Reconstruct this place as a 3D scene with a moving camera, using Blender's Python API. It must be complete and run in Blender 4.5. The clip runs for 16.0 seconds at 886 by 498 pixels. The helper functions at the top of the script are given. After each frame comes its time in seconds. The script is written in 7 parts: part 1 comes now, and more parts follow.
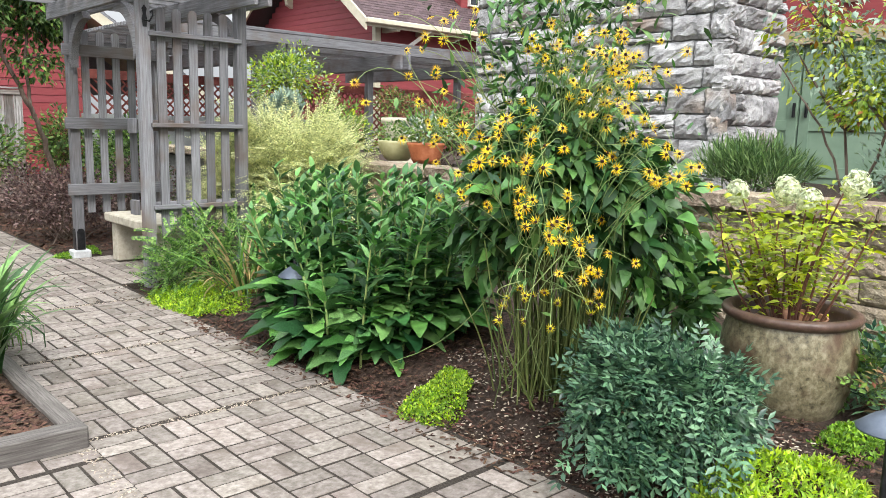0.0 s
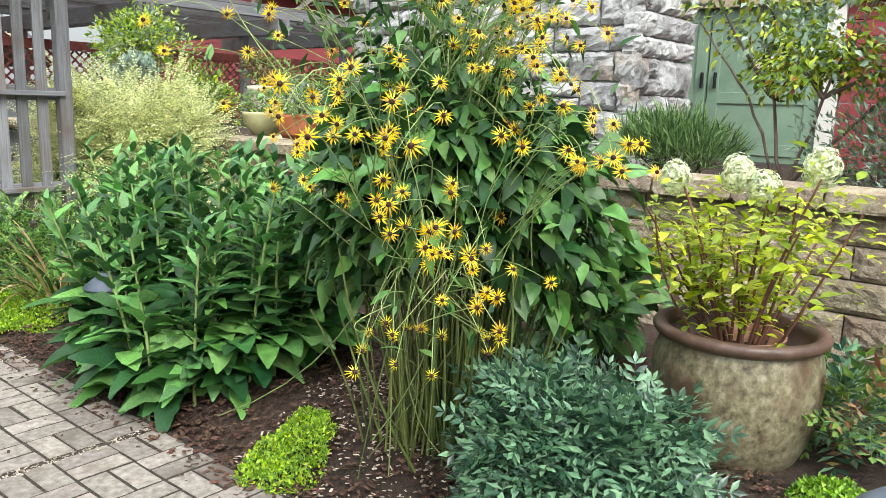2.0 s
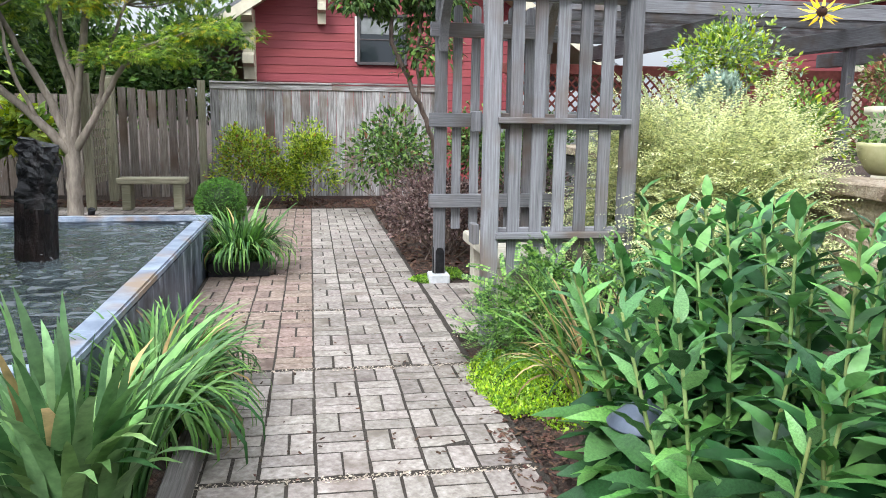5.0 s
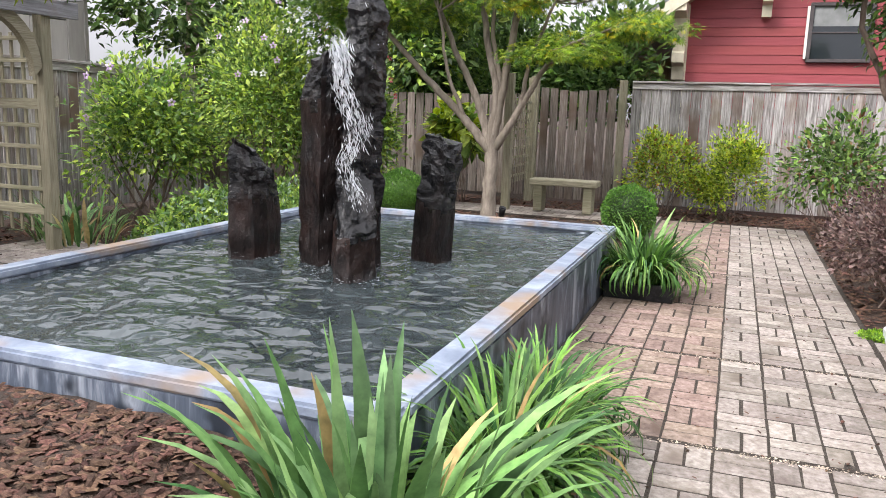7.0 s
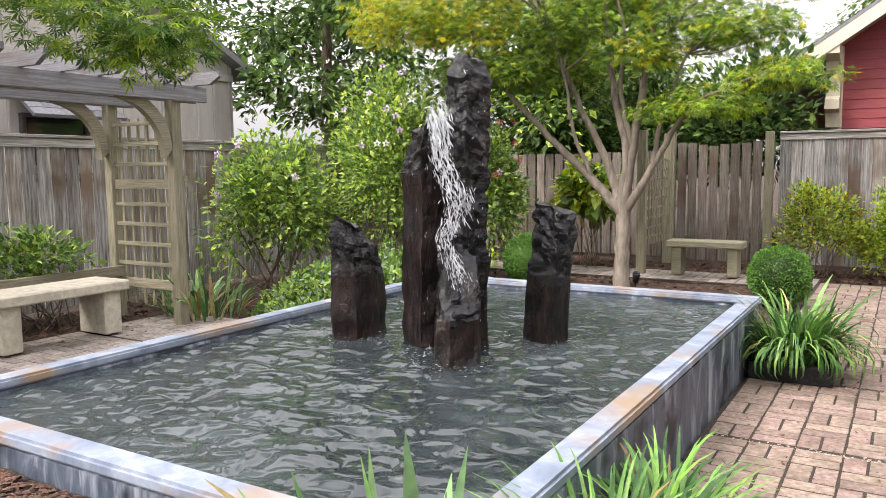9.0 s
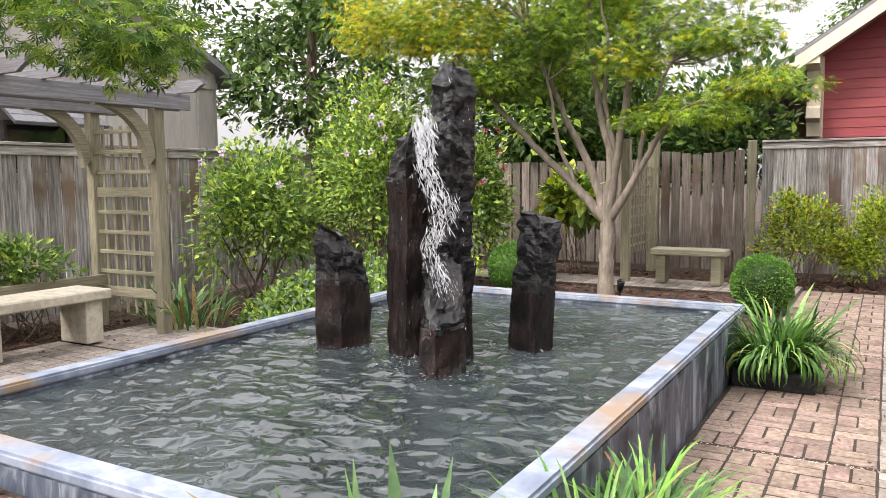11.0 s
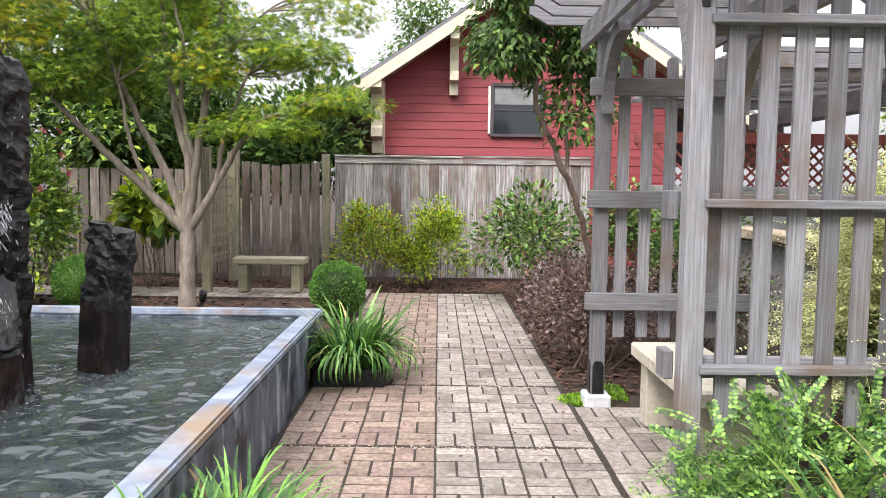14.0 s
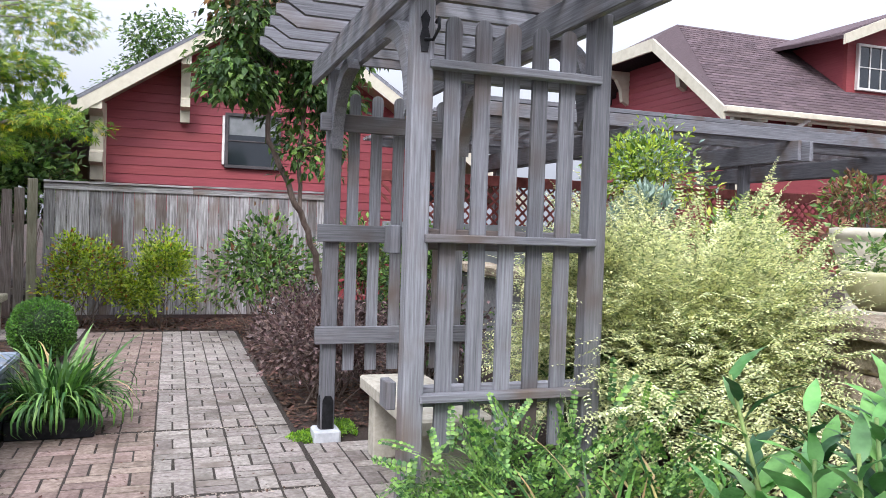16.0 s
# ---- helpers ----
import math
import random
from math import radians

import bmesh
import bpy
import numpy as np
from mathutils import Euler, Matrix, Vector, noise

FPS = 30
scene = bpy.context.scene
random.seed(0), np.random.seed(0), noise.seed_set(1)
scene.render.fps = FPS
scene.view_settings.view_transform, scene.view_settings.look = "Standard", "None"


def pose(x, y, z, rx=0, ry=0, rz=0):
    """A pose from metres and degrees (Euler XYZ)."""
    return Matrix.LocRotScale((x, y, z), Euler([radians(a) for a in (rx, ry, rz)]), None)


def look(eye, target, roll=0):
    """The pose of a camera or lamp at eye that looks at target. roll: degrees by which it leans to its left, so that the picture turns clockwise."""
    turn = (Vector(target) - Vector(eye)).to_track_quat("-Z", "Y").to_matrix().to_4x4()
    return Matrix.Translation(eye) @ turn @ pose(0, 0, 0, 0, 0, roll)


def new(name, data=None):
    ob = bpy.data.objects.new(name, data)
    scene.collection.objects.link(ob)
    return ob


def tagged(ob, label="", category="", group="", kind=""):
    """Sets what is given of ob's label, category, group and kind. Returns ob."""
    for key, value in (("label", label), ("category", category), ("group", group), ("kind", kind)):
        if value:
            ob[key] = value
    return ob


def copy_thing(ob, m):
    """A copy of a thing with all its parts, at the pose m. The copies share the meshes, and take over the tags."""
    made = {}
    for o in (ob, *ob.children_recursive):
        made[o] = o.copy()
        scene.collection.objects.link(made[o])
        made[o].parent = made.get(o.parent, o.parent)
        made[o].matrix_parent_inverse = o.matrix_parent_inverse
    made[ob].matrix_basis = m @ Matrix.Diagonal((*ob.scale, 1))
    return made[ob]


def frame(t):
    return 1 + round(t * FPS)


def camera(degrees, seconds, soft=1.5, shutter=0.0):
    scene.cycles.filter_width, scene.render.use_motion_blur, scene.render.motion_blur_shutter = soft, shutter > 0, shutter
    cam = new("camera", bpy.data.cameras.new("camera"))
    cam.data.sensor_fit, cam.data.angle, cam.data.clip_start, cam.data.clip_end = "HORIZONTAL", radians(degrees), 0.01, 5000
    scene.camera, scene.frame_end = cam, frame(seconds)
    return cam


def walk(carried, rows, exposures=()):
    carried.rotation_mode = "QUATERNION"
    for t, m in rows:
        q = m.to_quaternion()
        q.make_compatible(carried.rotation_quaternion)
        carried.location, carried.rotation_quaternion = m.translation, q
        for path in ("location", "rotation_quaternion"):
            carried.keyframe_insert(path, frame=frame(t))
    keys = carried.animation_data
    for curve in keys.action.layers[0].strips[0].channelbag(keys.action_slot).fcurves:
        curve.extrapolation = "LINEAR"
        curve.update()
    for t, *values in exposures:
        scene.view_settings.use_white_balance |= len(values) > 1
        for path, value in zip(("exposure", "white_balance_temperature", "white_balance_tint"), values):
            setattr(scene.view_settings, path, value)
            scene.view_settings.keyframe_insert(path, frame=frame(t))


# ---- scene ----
cam = camera(59.6, 16.0, soft=0.8)
METRES, EYE, TILT, LEAN, TURN = 4.0, 1.38, 0.0, 0.0, -42.4
ROWS = [
    (0.0, 0.0, 0.0, 0.0, 0.22, -9.0, -1.39),
    (0.5, 0.003, 0.0514, -0.0062, -4.83, -10.11, -1.57),
    (1.0, 0.0069, 0.1114, -0.0082, -7.36, -11.08, -1.36),
    (1.5, 0.0359, 0.1737, -0.0085, -8.01, -11.27, -1.33),
    (2.0, 0.0433, 0.2281, -0.0095, -7.37, -10.61, -1.68),
    (2.5, 0.0289, 0.3011, -0.0047, -5.66, -8.34, -1.34),
    (3.0, 0.0267, 0.3603, -0.0046, 0.34, -7.6, -1.54),
    (3.5, 0.0294, 0.4174, -0.0061, 8.68, -8.51, -1.74),
    (4.0, -0.0014, 0.4788, -0.0064, 16.44, -9.1, -1.44),
    (4.5, -0.0324, 0.5374, -0.0075, 24.76, -9.46, -1.19),
    (5.0, -0.0533, 0.5911, -0.0069, 32.78, -9.73, -0.78),
    (7.5, -0.2525, 0.7827, -0.0094, 67.07, -9.37, -1.31),
    (8.0, -0.2799, 0.8017, -0.005, 69.79, -7.94, -0.67),
    (8.5, -0.2784, 0.8159, -0.002, 71.91, -6.81, 0.05),
    (9.0, -0.27, 0.8277, 0.0002, 73.41, -5.86, 0.58),
    (11.5, -0.2722, 0.8284, 0.0013, 71.28, -5.01, 0.53),
    (12.0, -0.2734, 0.829, 0.0018, 67.88, -5.02, 0.32),
    (12.5, -0.2742, 0.8302, 0.0019, 62.85, -4.99, 0.07),
    (13.0, -0.2741, 0.8298, 0.0018, 56.65, -4.88, -0.12),
    (13.5, -0.2723, 0.8282, 0.0021, 49.55, -4.75, -0.34),
    (14.0, -0.2711, 0.8301, 0.0008, 42.1, -4.52, -0.73),
    (14.5, -0.268, 0.8342, 0.0006, 35.03, -4.24, -1.15),
    (15.0, -0.2657, 0.8383, -0.0015, 29.02, -3.65, -1.62),
    (15.5, -0.264, 0.8425, -0.0025, 24.91, -2.76, -1.88),
    (16.0, -0.2625, 0.8464, -0.0006, 23.07, -1.52, -1.9),
]
PATH = [(t, pose(0, 0, EYE, TILT, LEAN, TURN) @ pose(METRES * x, METRES * y, METRES * z, 90 + pitch, roll, yaw)) for t, x, y, z, yaw, pitch, roll in ROWS]
PATH += [(5.2, look((1.450, 1.967, 1.349), (1.669, 3.925, 1.009), 0.8)), (7.3, look((1.388, 2.898, 1.326), (0.616, 4.711, 0.986), 1.6))]
walk(cam, sorted(PATH, key=lambda r: r[0]),
     exposures=[(0.0, 0.60, 6350, 9), (3.0, 0.70, 6350, 5), (5.0, 0.72, 5950, 9), (8.0, 0.92, 6650, 16), (12.0, 1.02, 6800, 16), (14.0, 0.86, 6450, 14), (16.0, 0.48, 5850, 16)])

# ---- world and sun: a bright overcast afternoon ----
world = bpy.data.worlds.new("overcast_sky")
scene.world = world
world.use_nodes = True
wn, wl = world.node_tree.nodes, world.node_tree.links
sky = wn.new("ShaderNodeTexSky")
sky.sky_type, sky.sun_disc = "NISHITA", False
sky.sun_elevation, sky.sun_rotation = radians(52), radians(215)
sky.air_density, sky.dust_density, sky.ozone_density = 1.0, 6.0, 1.0
hsv = wn.new("ShaderNodeHueSaturation")
hsv.inputs["Saturation"].default_value = 0.12
wl.new(sky.outputs[0], hsv.inputs["Color"])
cloud = wn.new("ShaderNodeMix")
cloud.data_type = "RGBA"
cloud.inputs["Factor"].default_value = 0.55
cloud.inputs[7].default_value = (11.5, 11.8, 12.2, 1)
wl.new(hsv.outputs[0], cloud.inputs[6])
# an overcast sky is about three times as bright overhead as at the horizon
tcw, sep, up = wn.new("ShaderNodeTexCoord"), wn.new("ShaderNodeSeparateXYZ"), wn.new("ShaderNodeMapRange")
wl.new(tcw.outputs["Generated"], sep.inputs[0])
wl.new(sep.outputs[2], up.inputs[0])
up.inputs["From Min"].default_value, up.inputs["From Max"].default_value = 0.0, 1.0
up.inputs["To Min"].default_value, up.inputs["To Max"].default_value = 0.50, 2.45
grad = wn.new("ShaderNodeVectorMath")
grad.operation = "SCALE"
wl.new(cloud.outputs[2], grad.inputs[0])
wl.new(up.outputs[0], grad.inputs["Scale"])
bg = wn["Background"]
bg.inputs["Strength"].default_value = 0.10
wl.new(grad.outputs[0], bg.inputs["Color"])
sun = new("sun", bpy.data.lights.new("sun", "SUN"))
sun.data.energy, sun.data.angle, sun.data.color = 1.5, radians(16), (1.0, 0.96, 0.9)
sun.matrix_world = look((-6, -9, 14), (1, 4, 0))


# ---- materials ----
def nodes_of(name):
    m = bpy.data.materials.new(name)
    m.use_nodes = True
    nt = m.node_tree
    return m, nt.nodes, nt.links, nt.nodes["Principled BSDF"]


def rand_of(n, l):
    """A number that differs from object to object and from island to island."""
    oi, ge, ad, fr = n.new("ShaderNodeObjectInfo"), n.new("ShaderNodeNewGeometry"), n.new("ShaderNodeMath"), n.new("ShaderNodeMath")
    fr.operation = "FRACT"
    l.new(oi.outputs["Random"], ad.inputs[0])
    l.new(ge.outputs["Random Per Island"], ad.inputs[1])
    l.new(ad.outputs[0], fr.inputs[0])
    return fr.outputs[0]


def coords(n, l, r, stretch):
    tc, mp, cb, ad = n.new("ShaderNodeTexCoord"), n.new("ShaderNodeMapping"), n.new("ShaderNodeCombineXYZ"), n.new("ShaderNodeVectorMath")
    mul = n.new("ShaderNodeMath")
    mul.operation, mul.inputs[1].default_value = "MULTIPLY", 37.0
    l.new(r, mul.inputs[0])
    for i in range(3):
        l.new(mul.outputs[0], cb.inputs[i])
    mp.inputs["Scale"].default_value = stretch
    l.new(tc.outputs["Object"], mp.inputs[0])
    l.new(mp.outputs[0], ad.inputs[0])
    l.new(cb.outputs[0], ad.inputs[1])
    return ad.outputs[0]


def noise_at(n, l, vec, scale, detail=4.0, rough=0.6, dist=0.0):
    t = n.new("ShaderNodeTexNoise")
    t.inputs["Scale"].default_value, t.inputs["Detail"].default_value, t.inputs["Roughness"].default_value = scale, detail, rough
    t.inputs["Distortion"].default_value = dist
    l.new(vec, t.inputs["Vector"])
    return t.outputs[0]


def ramp(n, l, fac, stops):
    r = n.new("ShaderNodeValToRGB")
    while len(r.color_ramp.elements) < len(stops):
        r.color_ramp.elements.new(0.5)
    for e, (p, c) in zip(r.color_ramp.elements, stops):
        e.position, e.color = p, (*c, 1)
    l.new(fac, r.inputs[0])
    return r.outputs[0]


def vary(n, l, col, r, val=0.3, hue=0.0, sat=0.0):
    h = n.new("ShaderNodeHueSaturation")
    for key, amount, mid in (("Value", val, 1.0), ("Hue", hue, 0.5), ("Saturation", sat, 1.0)):
        m = n.new("ShaderNodeMapRange")
        m.inputs["To Min"].default_value, m.inputs["To Max"].default_value = mid - amount, mid + amount
        if key != "Value":
            s = n.new("ShaderNodeMath")
            s.operation, s.inputs[1].default_value = "MULTIPLY", 7.31 if key == "Hue" else 13.7
            f = n.new("ShaderNodeMath")
            f.operation = "FRACT"
            l.new(r, s.inputs[0])
            l.new(s.outputs[0], f.inputs[0])
            l.new(f.outputs[0], m.inputs[0])
        else:
            l.new(r, m.inputs[0])
        l.new(m.outputs[0], h.inputs[key])
    l.new(col, h.inputs["Color"])
    return h.outputs[0]


def mixed(n, l, fac, a, b, mode="MIX"):
    m = n.new("ShaderNodeMix")
    m.data_type, m.blend_type = "RGBA", mode
    if isinstance(fac, float):
        m.inputs["Factor"].default_value = fac
    else:
        l.new(fac, m.inputs["Factor"])
    for i, v in ((6, a), (7, b)):
        if isinstance(v, tuple):
            m.inputs[i].default_value = (*v, 1)
        else:
            l.new(v, m.inputs[i])
    return m.outputs[2]


def bump(n, l, p, height, strength, depth):
    b = n.new("ShaderNodeBump")
    b.inputs["Strength"].default_value, b.inputs["Distance"].default_value = strength, depth
    l.new(height, b.inputs["Height"])
    l.new(b.outputs[0], p.inputs["Normal"])


def surface(name, dark, mid, light, rough=0.8, scale=8.0, stretch=(1, 1, 1), val=0.15, hue=0.0, stain=None, stain_scale=1.5, stain_at=(0.5, 0.7), depth=0.004, metallic=0.0, strength=0.6, spec=0.3, dist=0.0):
    m, n, l, p = nodes_of(name)
    r = rand_of(n, l)
    v = coords(n, l, r, stretch)
    fine = noise_at(n, l, v, scale, 6.0, 0.65, dist)
    col = ramp(n, l, fine, [(0.3, dark), (0.5, mid), (0.72, light)])
    big = noise_at(n, l, coords(n, l, r, (1, 1, 1)), stain_scale, 3.0)
    if stain:
        f = n.new("ShaderNodeMapRange")
        f.inputs["From Min"].default_value, f.inputs["From Max"].default_value = stain_at
        l.new(big, f.inputs[0])
        col = mixed(n, l, f.outputs[0], col, stain)
    col = vary(n, l, col, r, val, hue)
    l.new(col, p.inputs["Base Color"])
    rr = n.new("ShaderNodeMapRange")
    rr.inputs["To Min"].default_value, rr.inputs["To Max"].default_value = max(0.03, rough - 0.12), min(1.0, rough + 0.1)
    l.new(big, rr.inputs[0])
    l.new(rr.outputs[0], p.inputs["Roughness"])
    p.inputs["Metallic"].default_value, p.inputs["Specular IOR Level"].default_value = metallic, spec
    bump(n, l, p, fine, strength, depth)
    return m


def foliage(name, dark, light, trans=0.3, rough=0.45, val=0.3, hue=0.02, edge=None, stops=(0.15, 0.85), spec=0.35):
    m, n, l, p = nodes_of(name)
    r = rand_of(n, l)
    tc = n.new("ShaderNodeTexCoord")
    fine = noise_at(n, l, tc.outputs["Object"], 60.0, 2.0)
    col = ramp(n, l, r, [(stops[0], dark), (stops[1], light)])
    if edge:
        ms = n.new("ShaderNodeMapRange")
        ms.inputs["From Min"].default_value, ms.inputs["From Max"].default_value = 0.5, 0.6
        l.new(fine, ms.inputs[0])
        col = mixed(n, l, ms.outputs[0], col, edge)
    blotch = noise_at(n, l, tc.outputs["Object"], 22.0, 3.0)
    shade = ramp(n, l, blotch, [(0.3, (0.62, 0.66, 0.6)), (0.7, (1.25, 1.22, 1.15))])
    col = mixed(n, l, 1.0, col, shade, "MULTIPLY")
    col = vary(n, l, col, r, val, hue, 0.1)
    l.new(col, p.inputs["Base Color"])
    p.inputs["Roughness"].default_value, p.inputs["Specular IOR Level"].default_value = rough, spec
    bump(n, l, p, fine, 0.25, 0.003)
    tr, mx = n.new("ShaderNodeBsdfTranslucent"), n.new("ShaderNodeMixShader")
    l.new(col, tr.inputs["Color"])
    mx.inputs[0].default_value = trans
    l.new(p.outputs[0], mx.inputs[1])
    l.new(tr.outputs[0], mx.inputs[2])
    l.new(mx.outputs[0], n["Material Output"].inputs["Surface"])
    return m


GREY_WOOD = surface("weathered_grey_wood", (0.105, 0.103, 0.108), (0.175, 0.174, 0.184), (0.26, 0.26, 0.276), 0.72, 4.5, (0.8, 26, 26), 0.32, 0.006, (0.13, 0.10, 0.082), 1.8, (0.50, 0.70), 0.002)
FENCE_WOOD = surface("fence_wood", (0.10, 0.09, 0.084), (0.285, 0.268, 0.258), (0.54, 0.523, 0.51), 0.9, 3.0, (1.0, 16, 16), 0.34, 0.012, (0.16, 0.118, 0.088), 1.1, (0.50, 0.68), 0.005)
BROWN_FENCE = surface("brown_fence_wood", (0.07, 0.055, 0.045), (0.16, 0.133, 0.115), (0.28, 0.245, 0.22), 0.9, 4.0, (1.0, 22, 22), 0.28, 0.01, (0.11, 0.075, 0.055), 1.4, (0.5, 0.72), 0.004)
TAN_WOOD = surface("mossy_tan_wood", (0.13, 0.115, 0.075), (0.235, 0.215, 0.15), (0.34, 0.315, 0.235), 0.85, 4.0, (1.2, 26, 26), 0.13, 0.01, (0.16, 0.155, 0.10), 1.4, (0.5, 0.75), 0.003)
CONCRETE = surface("cast_concrete", (0.30, 0.275, 0.22), (0.42, 0.385, 0.31), (0.52, 0.48, 0.395), 0.9, 18.0, (1, 1, 1), 0.06, 0.0, (0.27, 0.245, 0.19), 3.0, (0.5, 0.8), 0.003)
WHITE_PLASTER = surface("pale_footing", (0.36, 0.37, 0.38), (0.48, 0.49, 0.50), (0.60, 0.60, 0.60), 0.8, 12.0)
PAVER = surface("brick_paver", (0.148, 0.125, 0.106), (0.248, 0.217, 0.19), (0.37, 0.33, 0.297), 0.85, 34.0, (1, 1, 1), 0.24, 0.012, (0.125, 0.098, 0.08), 3.0, (0.50, 0.76), 0.004)
PAVER_ROSE = surface("rose_brick_paver", (0.125, 0.088, 0.068), (0.22, 0.162, 0.132), (0.33, 0.258, 0.215), 0.85, 34.0, (1, 1, 1), 0.2, 0.014, (0.11, 0.074, 0.057), 4.2, (0.5, 0.74), 0.004)
GRIT = surface("joint_grit", (0.018, 0.014, 0.011), (0.042, 0.034, 0.027), (0.10, 0.083, 0.066), 0.95, 90.0, (1, 1, 1), 0.0, 0.0, (0.034, 0.028, 0.021), 1.2, (0.45, 0.7), 0.01, strength=1.0)
PALE_GRAVEL = surface("pale_joint_gravel", (0.20, 0.155, 0.115), (0.36, 0.30, 0.235), (0.52, 0.46, 0.38), 0.9, 60.0, (1, 1, 1), 0.45, 0.02)
SOIL = surface("garden_soil", (0.024, 0.016, 0.012), (0.058, 0.037, 0.027), (0.125, 0.083, 0.06), 0.95, 45.0, (1, 1, 1), 0.0, 0.0, (0.038, 0.028, 0.022), 0.8, (0.4, 0.65), 0.02, strength=1.0)
MULCH = surface("bark_chip", (0.035, 0.018, 0.012), (0.078, 0.041, 0.027), (0.155, 0.092, 0.064), 0.9, 30.0, (1, 6, 6), 0.55, 0.02)
TIMBER = surface("dark_edging_timber", (0.07, 0.062, 0.058), (0.135, 0.122, 0.112), (0.21, 0.195, 0.18), 0.9, 5.0, (1.2, 24, 24), 0.1, 0.0, (0.09, 0.08, 0.07), 2.0)
BLUESTONE = surface("blue_grey_pool_render", (0.030, 0.038, 0.052), (0.085, 0.102, 0.134), (0.42, 0.455, 0.51), 0.45, 7.0, (1, 1, 0.22), 0.05, 0.0, (0.022, 0.027, 0.036), 2.8, (0.52, 0.60), 0.004, dist=0.8, spec=0.2)
POOL_CAP = surface("pale_blue_pool_coping", (0.11, 0.135, 0.185), (0.20, 0.235, 0.30), (0.36, 0.40, 0.465), 0.45, 5.5, (1, 1, 1), 0.05, 0.0, (0.25, 0.185, 0.135), 1.9, (0.52, 0.64), 0.003, dist=0.5, spec=0.3)
BASALT = surface("wet_basalt", (0.003, 0.0026, 0.0026), (0.010, 0.0068, 0.0062), (0.034, 0.023, 0.021), 0.34, 16.0, (1, 1, 0.5), 0.2, 0.0, (0.024, 0.011, 0.008), 3.0, (0.48, 0.7), 0.03, spec=0.3, strength=1.0)
BASALT_TOP = surface("wet_fractured_basalt", (0.0015, 0.0015, 0.002), (0.0035, 0.0035, 0.0042), (0.012, 0.012, 0.015), 0.14, 15.0, (1, 1, 1.8), 0.2, 0.0, (0.010, 0.006, 0.005), 4.0, (0.5, 0.7), 0.02, spec=0.35, strength=0.8, dist=0.8)
RED_SIDING = surface("red_painted_siding", (0.235, 0.045, 0.052), (0.285, 0.057, 0.064), (0.325, 0.07, 0.076), 0.55, 5.0, (0.6, 8, 8), 0.05, 0.003, (0.26, 0.058, 0.062), 1.0, depth=0.001)
CREAM = surface("cream_trim_paint", (0.52, 0.47, 0.35), (0.60, 0.55, 0.42), (0.66, 0.61, 0.48), 0.5, 6.0, (1, 1, 1), 0.03, depth=0.001)
TAN_SOFFIT = surface("tan_soffit_paint", (0.36, 0.29, 0.19), (0.42, 0.34, 0.23), (0.47, 0.39, 0.27), 0.6, 4.0, (0.6, 10, 10), 0.05, depth=0.001)
PALE_TRIM = surface("white_trim_paint", (0.68, 0.65, 0.60), (0.74, 0.71, 0.66), (0.80, 0.77, 0.72), 0.5, 6.0, (1, 1, 1), 0.03, depth=0.001)
DARK_FRAME = surface("dark_window_frame", (0.05, 0.045, 0.045), (0.075, 0.065, 0.065), (0.10, 0.09, 0.09), 0.5, 8.0)
GREY_SIDING = surface("taupe_house_siding", (0.32, 0.30, 0.275), (0.39, 0.37, 0.34), (0.45, 0.43, 0.395), 0.7, 4.0, (1, 1, 0.2), 0.05)
SHINGLE = surface("brown_red_shingle", (0.060, 0.041, 0.043), (0.105, 0.072, 0.076), (0.155, 0.112, 0.115), 0.95, 40.0, (1, 1, 1), 0.26, 0.012, depth=0.004)
GREY_SHINGLE = surface("grey_shingle", (0.12, 0.12, 0.13), (0.19, 0.19, 0.205), (0.27, 0.27, 0.285), 0.95, 40.0, (1, 1, 1), 0.22)
GREEN_DOOR = surface("sage_green_door_paint", (0.19, 0.28, 0.20), (0.225, 0.325, 0.235), (0.26, 0.36, 0.265), 0.5, 4.0, (1, 1, 1), 0.03, depth=0.001)
STONE = surface("rough_limestone", (0.20, 0.195, 0.20), (0.40, 0.395, 0.40), (0.60, 0.595, 0.595), 0.9, 9.0, (1, 1, 1), 0.28, 0.014, (0.38, 0.29, 0.21), 1.3, (0.56, 0.70), 0.045, strength=1.0)
MORTAR = surface("grey_mortar", (0.15, 0.15, 0.15), (0.23, 0.225, 0.22), (0.31, 0.30, 0.295), 0.95, 25.0)
BLOCK = surface("split_face_block", (0.19, 0.145, 0.10), (0.36, 0.295, 0.215), (0.52, 0.445, 0.345), 0.95, 26.0, (1, 1, 1), 0.2, 0.014, (0.27, 0.205, 0.145), 2.4, (0.5, 0.75), 0.03, strength=1.0)
POT_GLAZE = surface("olive_glazed_ceramic", (0.055, 0.045, 0.028), (0.20, 0.172, 0.105), (0.38, 0.34, 0.235), 0.32, 34.0, (1, 1, 1), 0.03, 0.0, (0.105, 0.062, 0.04), 4.0, (0.50, 0.64), 0.004, spec=0.5)
POT_RIM = surface("brown_glazed_rim", (0.07, 0.04, 0.03), (0.12, 0.07, 0.052), (0.20, 0.125, 0.095), 0.38, 12.0, spec=0.45)
TERRACOTTA = surface("terracotta", (0.42, 0.13, 0.06), (0.55, 0.185, 0.085), (0.64, 0.25, 0.13), 0.8, 12.0)
CLAY_SHARD = surface("pale_clay_shard", (0.40, 0.20, 0.13), (0.50, 0.27, 0.18), (0.60, 0.35, 0.25), 0.85, 14.0, (1, 1, 1), 0.12)
